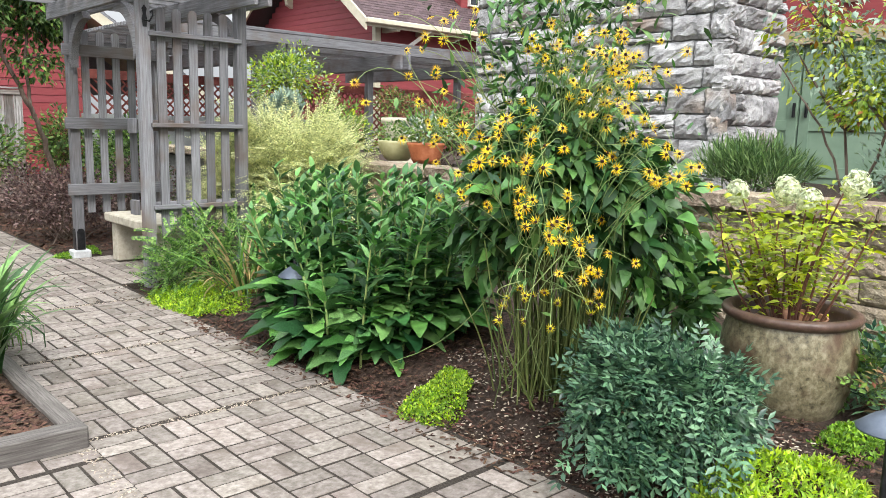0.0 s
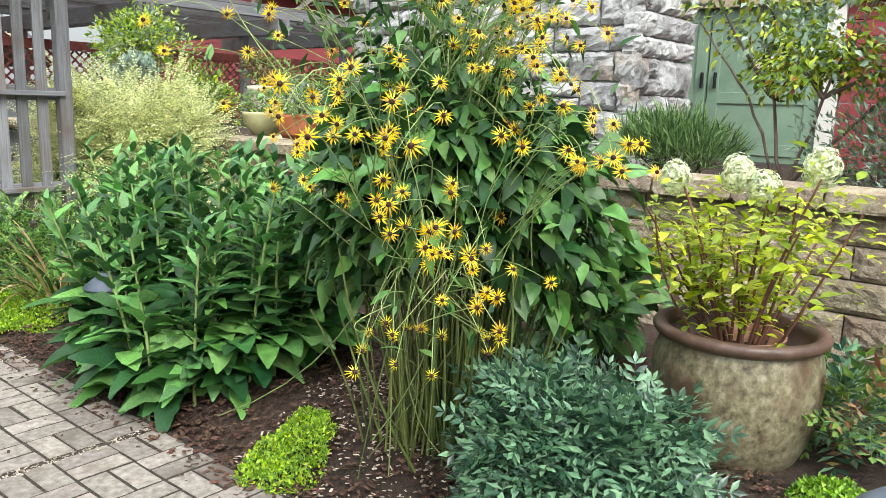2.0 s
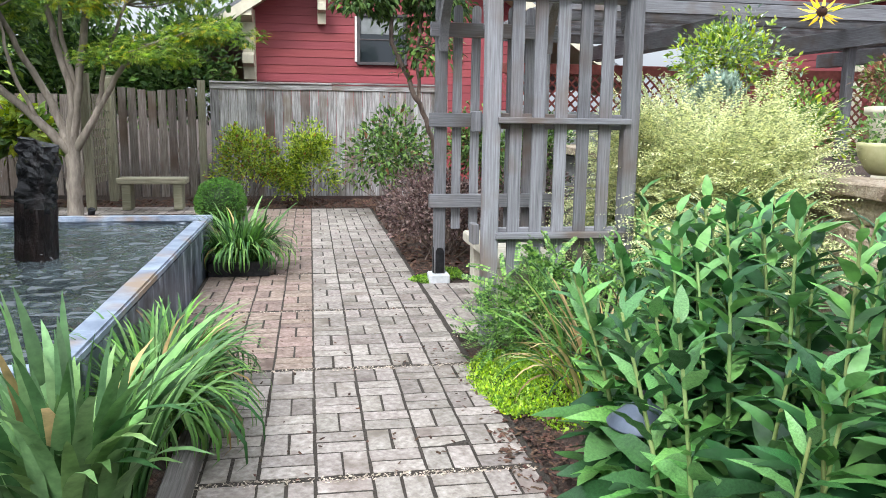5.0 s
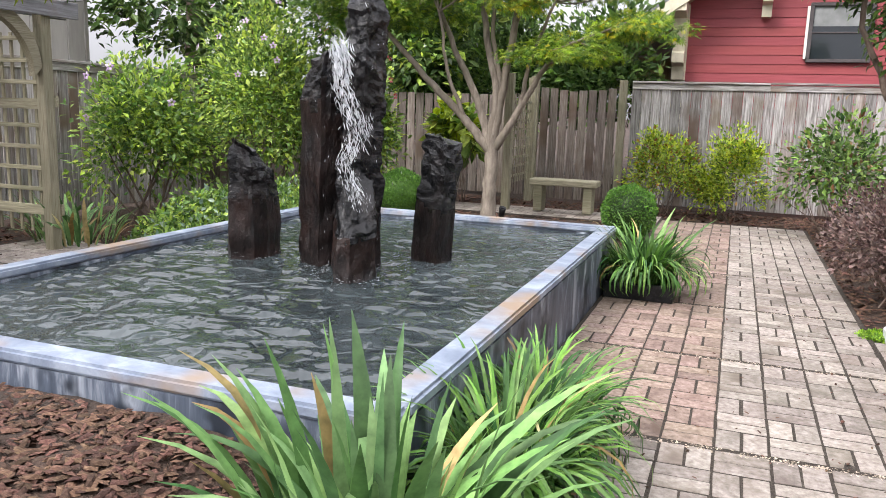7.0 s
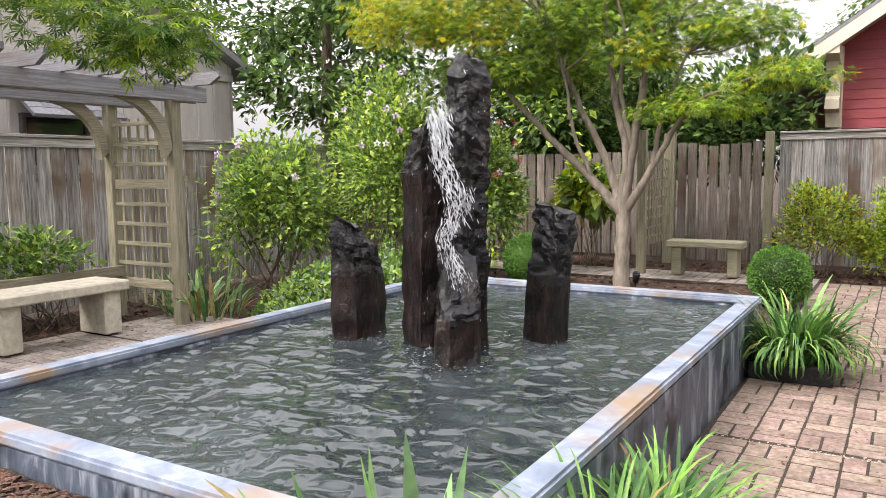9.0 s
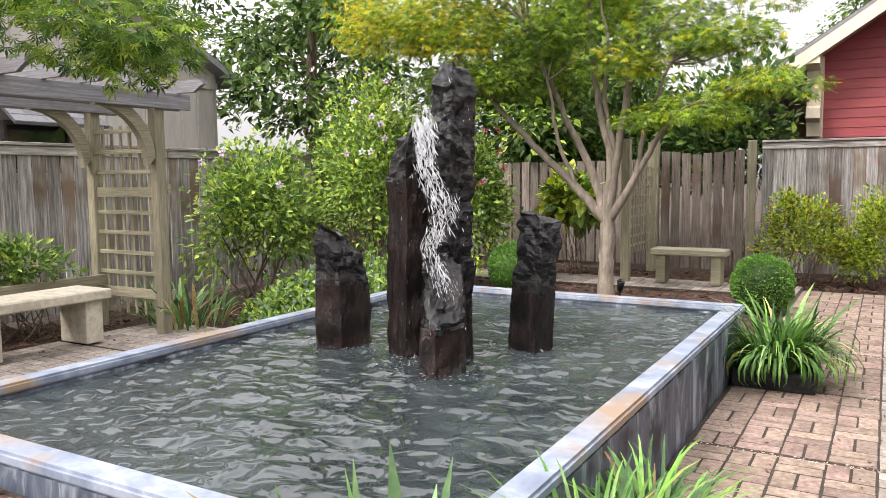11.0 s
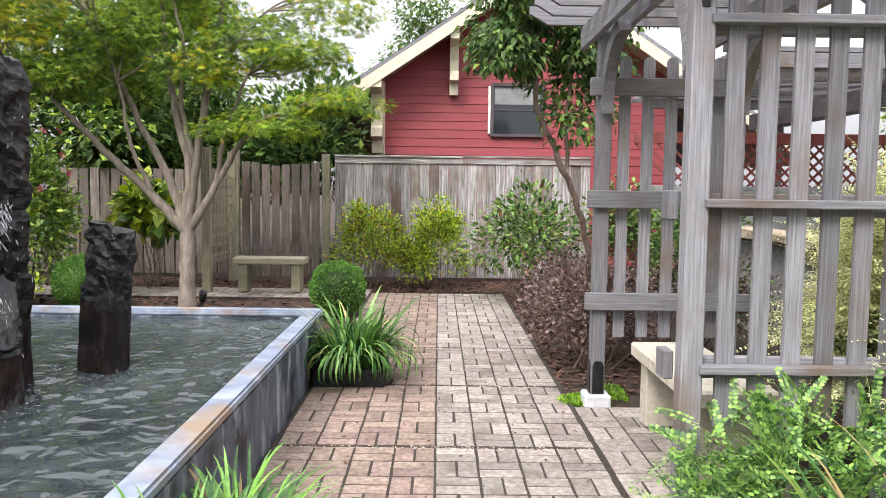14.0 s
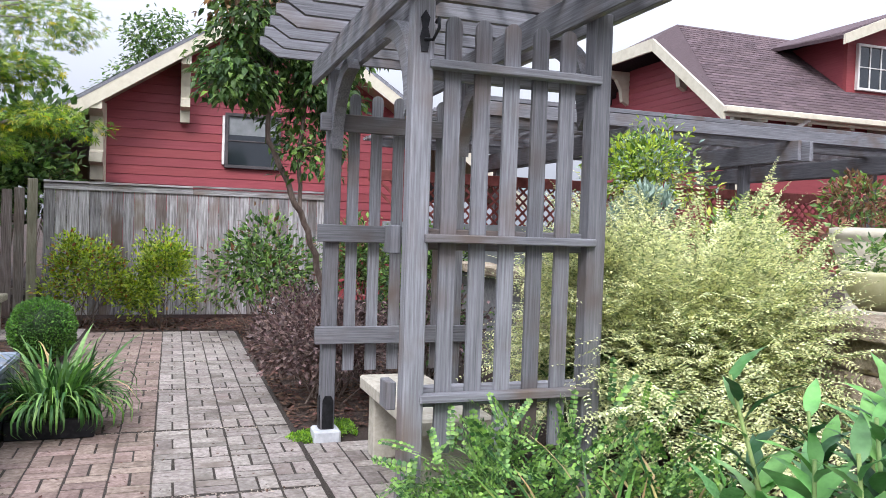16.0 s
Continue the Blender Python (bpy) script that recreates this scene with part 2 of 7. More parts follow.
CREAM_POT = surface("cream_stone_urn", (0.47, 0.42, 0.32), (0.57, 0.52, 0.41), (0.65, 0.60, 0.49), 0.7, 9.0)
YELLOW_POT = surface("pale_yellow_pot", (0.42, 0.40, 0.20), (0.52, 0.50, 0.27), (0.60, 0.58, 0.35), 0.5, 9.0)
COBALT = surface("cobalt_glaze", (0.012, 0.016, 0.06), (0.02, 0.028, 0.10), (0.04, 0.05, 0.16), 0.15, 9.0, spec=0.6)
BLACK_IRON = surface("black_iron", (0.010, 0.010, 0.011), (0.02, 0.02, 0.022), (0.04, 0.04, 0.043), 0.45, 20.0, metallic=0.4)
LAMP_METAL = surface("grey_lamp_metal", (0.085, 0.105, 0.14), (0.13, 0.155, 0.20), (0.19, 0.22, 0.27), 0.5, 8.0, metallic=0.3)
LATTICE_RED = surface("dark_red_lattice", (0.13, 0.035, 0.028), (0.20, 0.055, 0.045), (0.27, 0.08, 0.065), 0.7, 8.0)
GREY_FELT = surface("slate_grey_panel", (0.17, 0.18, 0.175), (0.23, 0.24, 0.235), (0.29, 0.30, 0.295), 0.7, 5.0)
MAPLE_BARK = surface("smooth_maple_bark", (0.12, 0.10, 0.08), (0.22, 0.185, 0.15), (0.33, 0.285, 0.235), 0.85, 6.0, (3, 3, 0.8), 0.05, 0.0, (0.15, 0.13, 0.10), 2.0, depth=0.008)
BARK = surface("brown_bark", (0.07, 0.05, 0.04), (0.13, 0.095, 0.075), (0.21, 0.165, 0.135), 0.9, 8.0, (3, 3, 0.8), 0.1, depth=0.006)
STEM = surface("green_stem", (0.15, 0.22, 0.07), (0.24, 0.32, 0.11), (0.34, 0.42, 0.17), 0.6, 10.0, val=0.25, hue=0.02)
OLIVE_STEM = surface("olive_bare_stem", (0.05, 0.072, 0.018), (0.09, 0.118, 0.032), (0.16, 0.185, 0.06), 0.6, 10.0, val=0.35, hue=0.02)
RED_STEM = surface("red_brown_stem", (0.10, 0.04, 0.03), (0.17, 0.075, 0.055), (0.25, 0.13, 0.09), 0.6, 10.0, val=0.2)
CONE = surface("dark_flower_cone", (0.018, 0.008, 0.006), (0.04, 0.016, 0.012), (0.08, 0.035, 0.02), 0.8, 120.0, depth=0.002)

LEAF_BROAD = foliage("broad_green_leaf", (0.035, 0.115, 0.040), (0.15, 0.33, 0.095), 0.2, 0.36, 0.32, 0.014)
LEAF_RUD = foliage("coneflower_leaf", (0.028, 0.088, 0.028), (0.115, 0.24, 0.065), 0.16, 0.42, 0.32, 0.014)
LEAF_NANDINA = foliage("dark_nandina_leaf", (0.030, 0.085, 0.055), (0.135, 0.25, 0.145), 0.12, 0.3, 0.42, 0.015, spec=0.5)
LEAF_NANDINA_RED = foliage("reddened_nandina_leaf", (0.26, 0.10, 0.08), (0.36, 0.26, 0.12), 0.25, 0.4, 0.25, 0.02)
LEAF_LIME = foliage("lime_green_leaf", (0.29, 0.40, 0.035), (0.58, 0.63, 0.07), 0.38, 0.4, 0.18, 0.012)
LEAF_SEDUM = foliage("bright_sedum", (0.28, 0.48, 0.03), (0.56, 0.72, 0.075), 0.35, 0.5, 0.18, 0.01)
LEAF_MOSS = foliage("mossy_sedum", (0.12, 0.26, 0.025), (0.28, 0.46, 0.05), 0.3, 0.5, 0.2, 0.01)
LEAF_VARIEG = foliage("cream_variegated_leaf", (0.24, 0.33, 0.13), (0.86, 0.86, 0.50), 0.25, 0.45, 0.16, 0.012, None, (0.0, 0.55))
LEAF_PINNATE = foliage("pinnate_green_leaf", (0.06, 0.155, 0.045), (0.27, 0.44, 0.11), 0.28, 0.45, 0.28, 0.012)
LEAF_IRIS = foliage("iris_blade", (0.075, 0.165, 0.06), (0.19, 0.32, 0.12), 0.2, 0.5, 0.28, 0.014, spec=0.25)
LEAF_STRAP = foliage("daylily_blade", (0.04, 0.115, 0.03), (0.15, 0.28, 0.065), 0.2, 0.5, 0.3, 0.012, spec=0.25)
LEAF_DRY = foliage("dry_blade", (0.28, 0.19, 0.08), (0.46, 0.36, 0.18), 0.25, 0.6, 0.2, 0.02)
LEAF_MAPLE = foliage("green_maple_leaf", (0.075, 0.18, 0.022), (0.33, 0.45, 0.05), 0.45, 0.45, 0.24, 0.02)
LEAF_MAPLE_GOLD = foliage("golden_maple_leaf", (0.40, 0.40, 0.02), (0.70, 0.57, 0.03), 0.45, 0.45, 0.18, 0.014)
# darker copy of the maple green: shade painted into lower and overhanging crowns
LEAF_MAPLE_SHADE = foliage("shade_toned_maple_leaf", (0.045, 0.12, 0.018), (0.16, 0.26, 0.035), 0.42, 0.45, 0.22, 0.02)
LEAF_HIB = foliage("hibiscus_leaf", (0.11, 0.22, 0.04), (0.42, 0.54, 0.10), 0.38, 0.42, 0.32, 0.015)
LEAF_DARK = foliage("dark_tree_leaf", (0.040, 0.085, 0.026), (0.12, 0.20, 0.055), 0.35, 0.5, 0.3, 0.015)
LEAF_MID = foliage("mid_green_leaf", (0.08, 0.165, 0.04), (0.21, 0.33, 0.08), 0.33, 0.45, 0.25, 0.015)
LEAF_GOLD = foliage("golden_spirea_leaf", (0.24, 0.37, 0.035), (0.55, 0.63, 0.075), 0.4, 0.45, 0.22, 0.015)
LEAF_ORANGE = foliage("orange_tip_leaf", (0.30, 0.12, 0.03), (0.42, 0.22, 0.05), 0.3, 0.5, 0.2, 0.02)
LEAF_BOX = foliage("boxwood_leaf", (0.055, 0.155, 0.03), (0.15, 0.31, 0.05), 0.25, 0.4, 0.25, 0.01)
LEAF_PURPLE = foliage("purple_shrub_leaf", (0.085, 0.050, 0.050), (0.22, 0.15, 0.14), 0.2, 0.5, 0.25, 0.02)
LEAF_SILVER = foliage("silver_lavender_leaf", (0.20, 0.29, 0.25), (0.36, 0.45, 0.38), 0.2, 0.6, 0.15, 0.01)
LEAF_ROSEMARY = foliage("rosemary_leaf", (0.08, 0.16, 0.06), (0.20, 0.31, 0.12), 0.2, 0.5, 0.2, 0.012)
LEAF_RUSSET = foliage("russet_leaf", (0.15, 0.075, 0.05), (0.30, 0.17, 0.09), 0.25, 0.5, 0.2, 0.02)
PETAL_YELLOW = foliage("yellow_petal", (0.84, 0.50, 0.012), (0.95, 0.72, 0.02), 0.3, 0.5, 0.1, 0.01)
PETAL_LEMON = foliage("lemon_petal", (0.74, 0.60, 0.03), (0.84, 0.74, 0.06), 0.3, 0.5, 0.1, 0.01)
PETAL_WHITE = foliage("greenish_white_petal", (0.68, 0.74, 0.50), (0.90, 0.91, 0.74), 0.3, 0.6, 0.06, 0.01)
PETAL_MAUVE = foliage("mauve_petal", (0.46, 0.30, 0.56), (0.70, 0.56, 0.76), 0.3, 0.6, 0.1, 0.01)
PETAL_PALE = foliage("white_petal", (0.70, 0.70, 0.66), (0.82, 0.82, 0.80), 0.3, 0.6, 0.06, 0.0)
PETAL_PINK = foliage("crimson_petal", (0.42, 0.06, 0.08), (0.56, 0.14, 0.16), 0.3, 0.6, 0.1, 0.01)


def water_material():
    m, n, l, p = nodes_of("pool_water")
    tc = n.new("ShaderNodeTexCoord")
    a = noise_at(n, l, tc.outputs["Object"], 6.5, 2.0, 0.4, 0.6)
    b = noise_at(n, l, tc.outputs["Object"], 1.4, 2.0)
    l.new(ramp(n, l, b, [(0.3, (0.016, 0.022, 0.024)), (0.7, (0.045, 0.057, 0.060))]), p.inputs["Base Color"])
    p.inputs["Roughness"].default_value, p.inputs["IOR"].default_value, p.inputs["Specular IOR Level"].default_value = 0.03, 1.4, 0.7
    bump(n, l, p, a, 1.0, 0.055)
    return m


def glass_material(name, tint):
    m, n, l, p = nodes_of(name)
    p.inputs["Base Color"].default_value = (*tint, 1)
    p.inputs["Roughness"].default_value, p.inputs["Specular IOR Level"].default_value = 0.04, 0.8
    return m


WATER = water_material()
GLASS = glass_material("dark_window_glass", (0.02, 0.025, 0.03))
FALLING = glass_material("falling_water", (0.85, 0.88, 0.92))
FALLING.node_tree.nodes["Principled BSDF"].inputs["Transmission Weight"].default_value = 0.65
FALLING.node_tree.nodes["Principled BSDF"].inputs["Roughness"].default_value = 0.25


# ---- building blocks ----
def fast_mesh(name, v, f, mat=None, smooth=False):
    v, f = np.asarray(v, dtype=np.float32).reshape(-1, 3), np.asarray(f, dtype=np.int32)
    me = bpy.data.meshes.new(name)
    me.vertices.add(len(v))
    me.vertices.foreach_set("co", v.ravel())
    me.loops.add(f.size)
    me.loops.foreach_set("vertex_index", f.ravel())
    me.polygons.add(len(f))
    me.polygons.foreach_set("loop_start", np.arange(len(f), dtype=np.int32) * f.shape[1])
    me.polygons.foreach_set("use_smooth", np.full(len(f), bool(smooth)))
    me.update(calc_edges=True)
    if mat:
        me.materials.append(mat)
    return me


def poly_mesh(name, v, f, mat=None, smooth=False):
    me = bpy.data.meshes.new(name)
    me.from_pydata([tuple(p) for p in v], [], f)
    if smooth:
        for q in me.polygons:
            q.use_smooth = True
    if mat:
        me.materials.append(mat)
    return me


def thing(name, label, category, at=(0, 0, 0), rz=0.0, group="", kind=""):
    ob = new(name)
    ob.empty_display_size = 0.1
    ob.matrix_basis = pose(*at, 0, 0, rz)
    return tagged(ob, label, category, group, kind)


def part(name, me, mat, parent, label="", m=None, kind=""):
    """Links a mesh as one object under a thing or a part."""
    if isinstance(me, bmesh.types.BMesh):
        b, me = me, bpy.data.meshes.new(name)
        b.to_mesh(me)
        b.free()
    if mat and not me.materials:
        me.materials.append(mat)
    ob = new(name, me)
    ob.parent = parent
    if m is not None:
        ob.matrix_basis = m
    return tagged(ob, label, kind=kind)


def joined(*pieces):
    vs, fs, k = [], [], 0
    for v, f in pieces:
        vs.append(np.asarray(v, dtype=float).reshape(-1, 3))
        fs.append(np.asarray(f, dtype=int) + k)
        k += len(vs[-1])
    return np.concatenate(vs), np.concatenate(fs)


BOXES = {}


def block(x, y, z, c=0.004, mat=None, rough=0.0, seed=0):
    """A box about the origin with chamfered edges; boxes of one size share one mesh."""
    key = (round(x, 4), round(y, 4), round(z, 4), c, mat.name if mat else "", rough, seed)
    if key in BOXES:
        return BOXES[key]
    c = min(c, 0.3 * x, 0.3 * y, 0.3 * z)
    v, idx = [], {}
    for sx in (-1, 1):
        for sy in (-1, 1):
            for sz in (-1, 1):
                for a in range(3):
                    p = [sx * (x / 2 - c), sy * (y / 2 - c), sz * (z / 2 - c)]
                    p[a] += (sx, sy, sz)[a] * c
                    idx[sx, sy, sz, a] = len(v)
                    v.append(p)
    f = []
    for a in range(3):
        b, d = (a + 1) % 3, (a + 2) % 3
        for s in (-1, 1):
            q = []
            for u, w in ((-1, -1), (1, -1), (1, 1), (-1, 1)):
                k = [0, 0, 0]
                k[a], k[b], k[d] = s, u, w
                q.append(idx[(*k, a)])
            f.append(q if s > 0 else q[::-1])
        for u in (-1, 1):
            for w in (-1, 1):
                k, k2 = [0, 0, 0], [0, 0, 0]
                k[b], k[d], k2[b], k2[d] = u, w, u, w
                k[a], k2[a] = -1, 1
                q = [idx[(*k, b)], idx[(*k2, b)], idx[(*k2, d)], idx[(*k, d)]]
                f.append(q if u * w > 0 else q[::-1])
    for sx in (-1, 1):
        for sy in (-1, 1):
            for sz in (-1, 1):
                q = [idx[sx, sy, sz, a] for a in range(3)]
                f.append(q if sx * sy * sz > 0 else q[::-1])
    if rough:
        g = np.random.default_rng(seed)
        v = np.array(v) + g.normal(0, rough, (24, 3))
    BOXES[key] = poly_mesh("block", v, f, mat)
    return BOXES[key]


def slab(name, parent, lo, hi, mat, c=0.004, label="", kind=""):
    """A box from corner lo to corner hi, its long side along the mesh's own x so that grain follows it."""
    d = [hi[i] - lo[i] for i in range(3)]
    mid = Vector([(hi[i] + lo[i]) / 2 for i in range(3)])
    a = max(range(3), key=lambda i: d[i])
    if a == 0:
        dims, rot = d, Matrix.Identity(4)
    elif a == 1:
        dims, rot = (d[1], d[0], d[2]), pose(0, 0, 0, 0, 0, 90)
    else:
        dims, rot = (d[2], d[1], d[0]), pose(0, 0, 0, 0, -90, 0)
    return part(name, block(*dims, c, mat), None, parent, label, Matrix.Translation(mid) @ rot, kind)


def beam(name, parent, p, q, w, h, mat, label="", c=0.004):
    """A squared timber from p to q."""
    p, q = Vector(p), Vector(q)
    d = q - p
    x = d.normalized()
    up = Vector((0, 0, 1)) if abs(x.z) < 0.9 else Vector((0, 1, 0))
    y = up.cross(x).normalized()
    z = x.cross(y)
    m = Matrix((x, y, z)).transposed().to_4x4()
    return part(name, block(d.length, w, h, c, mat), None, parent, label, Matrix.Translation((p + q) / 2) @ m)


def extruded(outline, thick, mat, name="board"):
    """A flat outline in x and z, given a thickness along y."""
    n = len(outline)
    v = [(x, -thick / 2, z) for x, z in outline] + [(x, thick / 2, z) for x, z in outline]
    f = [list(range(n)), list(range(2 * n - 1, n - 1, -1))] + [[i, i + n, (i + 1) % n + n, (i + 1) % n] for i in range(n)]
    return poly_mesh(name, v, f, mat)


def lathe(profile, mat, name, seg=40, wobble=0.0, seed=0):
    g = np.random.default_rng(seed)
    v, f = [], []
    for r, z in profile:
        for k in range(seg):
            a = 2 * math.pi * k / seg
            rr = r * (1 + wobble * math.sin(2 * a + 0.7) + wobble * 0.3 * g.normal())
            v.append((rr * math.cos(a), rr * math.sin(a), z))
    for j in range(len(profile) - 1):
        for k in range(seg):
            f.append((j * seg + k, j * seg + (k + 1) % seg, (j + 1) * seg + (k + 1) % seg, (j + 1) * seg + k))
    return poly_mesh(name, v, f, mat, True)


def tube(pts, radii, sides=6):
    pts = np.asarray(pts, dtype=float)
    n = len(pts)
    t = np.gradient(pts, axis=0)
    t /= np.linalg.norm(t, axis=1)[:, None] + 1e-9
    ref = np.array([0.31, 0.95, 0.05]) if abs(t[0][1]) < 0.8 else np.array([1.0, 0.1, 0.0])
    a = np.cross(t, ref)
    a /= np.linalg.norm(a, axis=1)[:, None] + 1e-9
    b = np.cross(t, a)
    ang = np.arange(sides) * 2 * math.pi / sides
    ring = a[:, None, :] * np.cos(ang)[None, :, None] + b[:, None, :] * np.sin(ang)[None, :, None]
    v = (pts[:, None, :] + ring * np.asarray(radii, dtype=float)[:, None, None]).reshape(-1, 3)
    f = []
    for j in range(n - 1):
        for k in range(sides):
            p, q = j * sides + k, j * sides + (k + 1) % sides
            f += [(p, q, q + sides), (p, q + sides, p + sides)]
    return v, np.array(f)


# ---- leaves ----
def leaf(width=0.3, rows=4, fold=0.25, curl=0.3, power=0.8, wave=0.0, full=1.0):
    """One leaf of length 1 along y, folded at the midrib and curling down."""
    v, f = [], []
    for j in range(rows + 1):
        s = j / rows
        w = width * max(0.02, math.sin(math.pi * min(1, s ** power))) ** full
        z = -curl * s * s
        k = wave * (1 if j % 2 else -1)
        v += [(-w, s, z + fold * w + k * w), (0, s, z), (w, s, z + fold * w - k * w)]
    for j in range(rows):
        a = 3 * j
        for c in (a, a + 1):
            f += [(c, c + 1, c + 4), (c, c + 4, c + 3)]
    return np.array(v), np.array(f)


def sprig(pairs=6, width=0.25, length=0.28, spread=62, tip=True, taper=0.5, droop=0.25):
    """A pinnate leaf of length 1: leaflets in pairs along a thin rib."""
    out = [(np.array([(-0.006, 0, 0), (0.006, 0, 0), (0.003, 1, -droop), (-0.003, 1, -droop)]), np.array([(0, 1, 2), (0, 2, 3)]))]
    lv, lf = leaf(width, 3 if width > 0.4 else 2, 0.15, 0.1)
    for k in range(pairs):
        s = 0.18 + 0.78 * k / max(1, pairs - 1)
        size = length * (1 - taper * abs(s - 0.45))
        for side in (-1, 1):
            a = radians(spread) * side
            ca, sa = math.cos(a), math.sin(a)
            q = lv * size
            out.append((np.stack([q[:, 0] * ca + q[:, 1] * sa, -q[:, 0] * sa + q[:, 1] * ca + s, q[:, 2] - droop * s * s + 0.02 * side], 1), lf))
    if tip:
        q = lv * length * 0.8
        out.append((np.stack([q[:, 0], q[:, 1] + 0.97, q[:, 2] - droop], 1), lf))
    return joined(*out)


def palmate(lobes=7, size=1.0):
    """A deeply lobed maple leaf, its stalk at the origin, lying along y."""
    v, f = [(0, 0, 0)], []
    for k in range(lobes):
        a = radians(-115 + 230 * k / (lobes - 1))
        r = size * (1.0 - 0.42 * abs(a) / radians(115))
        p = lambda d, o: (r * d * math.sin(a + o), r * d * math.cos(a + o), -0.18 * r * d * d)
        i = len(v)
        v += [p(0.5, -0.2), p(1.0, 0.0), p(0.5, 0.2)]
        f += [(0, i + 1, i), (0, i + 2, i + 1)]
    v = np.array(v)
    return v, np.array(f)


def blade(width=0.02, rows=7, bend=1.3, fold=0.35, lean=0.25):
    """A strap-shaped blade of length 1 that rises, then arches over."""
    v, f = [], []
    p, ang = np.zeros(3), radians(90) - lean
    for j in range(rows + 1):
        s = j / rows
        w = width * (1 - s ** 3) * (0.55 + 0.9 * min(1, s * 2.2)) + 0.0008
        v += [(-w, p[1], p[2] + fold * w), (0, p[1], p[2]), (w, p[1], p[2] + fold * w)]
        p = p + np.array([0, math.cos(ang), math.sin(ang)]) / rows
        ang -= bend / rows * (0.3 + 1.4 * s)
    for j in range(rows):
        a = 3 * j
        for c in (a, a + 1):
            f += [(c, c + 1, c + 4), (c, c + 4, c + 3)]
    return np.array(v), np.array(f)


def frames_for(d, up, size):
    """Rotation and scale for leaves that point along d."""
    d = d / (np.linalg.norm(d, axis=1)[:, None] + 1e-9)
    x = np.cross(d, up)
    x /= np.linalg.norm(x, axis=1)[:, None] + 1e-9
    z = np.cross(x, d)
    return np.stack([x, d, z], axis=2) * np.asarray(size)[:, None, None]


def strewn(template, pts, d, up, size):
    """Copies of one leaf at many points, as vertices and faces."""
    tv, tf = template
    m = frames_for(np.asarray(d, float), np.asarray(up, float), size)
    v = np.einsum("nij,kj->nki", m, tv) + np.asarray(pts)[:, None, :]
    f = tf[None] + (np.arange(len(pts)) * len(tv))[:, None, None]
    return v.reshape(-1, 3), f.reshape(-1, 3)


def shuffle_up(g, n, amount=0.5):
    return np.array([0, 0, 1.0]) + g.normal(0, amount, (n, 3))


def mound_points(g, n, radii, lumps=9, depth=0.3, low=-0.2, lump=0.42):
    """Points and outward ways on a lumpy mound about the origin."""
    c = g.normal(size=(lumps, 3))
    c /= np.linalg.norm(c, axis=1)[:, None]
    c[:, 2] = np.abs(c[:, 2]) * 1.1 - 0.25
    c *= (0.45 + 0.25 * g.random((lumps, 1)))
    k = g.integers(0, lumps, n)
    d = g.normal(size=(n, 3))
    d /= np.linalg.norm(d, axis=1)[:, None]
    r = (lump * (0.75 + 0.5 * g.random(lumps)))[k] * (1 - depth * g.random(n) ** 1.5)
    p = c[k] + d * r[:, None]
    keep = p[:, 2] > low
    p, d = p[keep], d[keep] * 0.6 + p[keep]
    return p * np.asarray(radii), d / (np.linalg.norm(d, axis=1)[:, None] + 1e-9)


def smooth01(a, b, x):
    t = min(1, max(0, (x - a) / (b - a)))
    return t * t * (3 - 2 * t)


def ground_z(x, y):
    """The bed beside the path rises towards the retaining wall; the terrace lies behind it."""
    if x > 4.72:
        return 0.93
    if 2.27 < x < 3.22 and 6.48 < y < 8.06:
        return -0.04
    rise = 0.2 * smooth01(2.3, 2.75, x) + 0.08 * smooth01(2.8, 4.2, x)
    return rise * (1 - 0.85 * smooth01(4.6, 6.3, y))


# ---- ground ----
def build_ground():
    near = [-9 + 0.16 * i for i in range(125)]
    xs = [-400, -120, -40, -18] + near + [16, 24, 60, 160, 400]
    ys = [-400, -120, -40, -12] + [-4 + 0.2 * i for i in range(126)] + [26, 40, 90, 200, 400]
    v = [(x, y, (ground_z(x, y) if -9 < x < 12 and -6 < y < 13 else 0.0) - 0.03 + 0.018 * noise.noise((x * 2.3, y * 2.3, 0))) for y in ys for x in xs]
    w = len(xs)
    f = [(j * w + i, j * w + i + 1, (j + 1) * w + i + 1, (j + 1) * w + i) for j in range(len(ys) - 1) for i in range(w - 1)]
    ob = new("ground", poly_mesh("ground", v, f, SOIL, True))
    tagged(ob, "dark brown garden soil and bark mulch of the beds", "ground", kind="structure")


build_ground()

# ---- pool ----
PX0, PX1, PY0, PY1, RIM, WZ = -2.17, 0.56, 4.67, 9.06, 0.45, 0.385


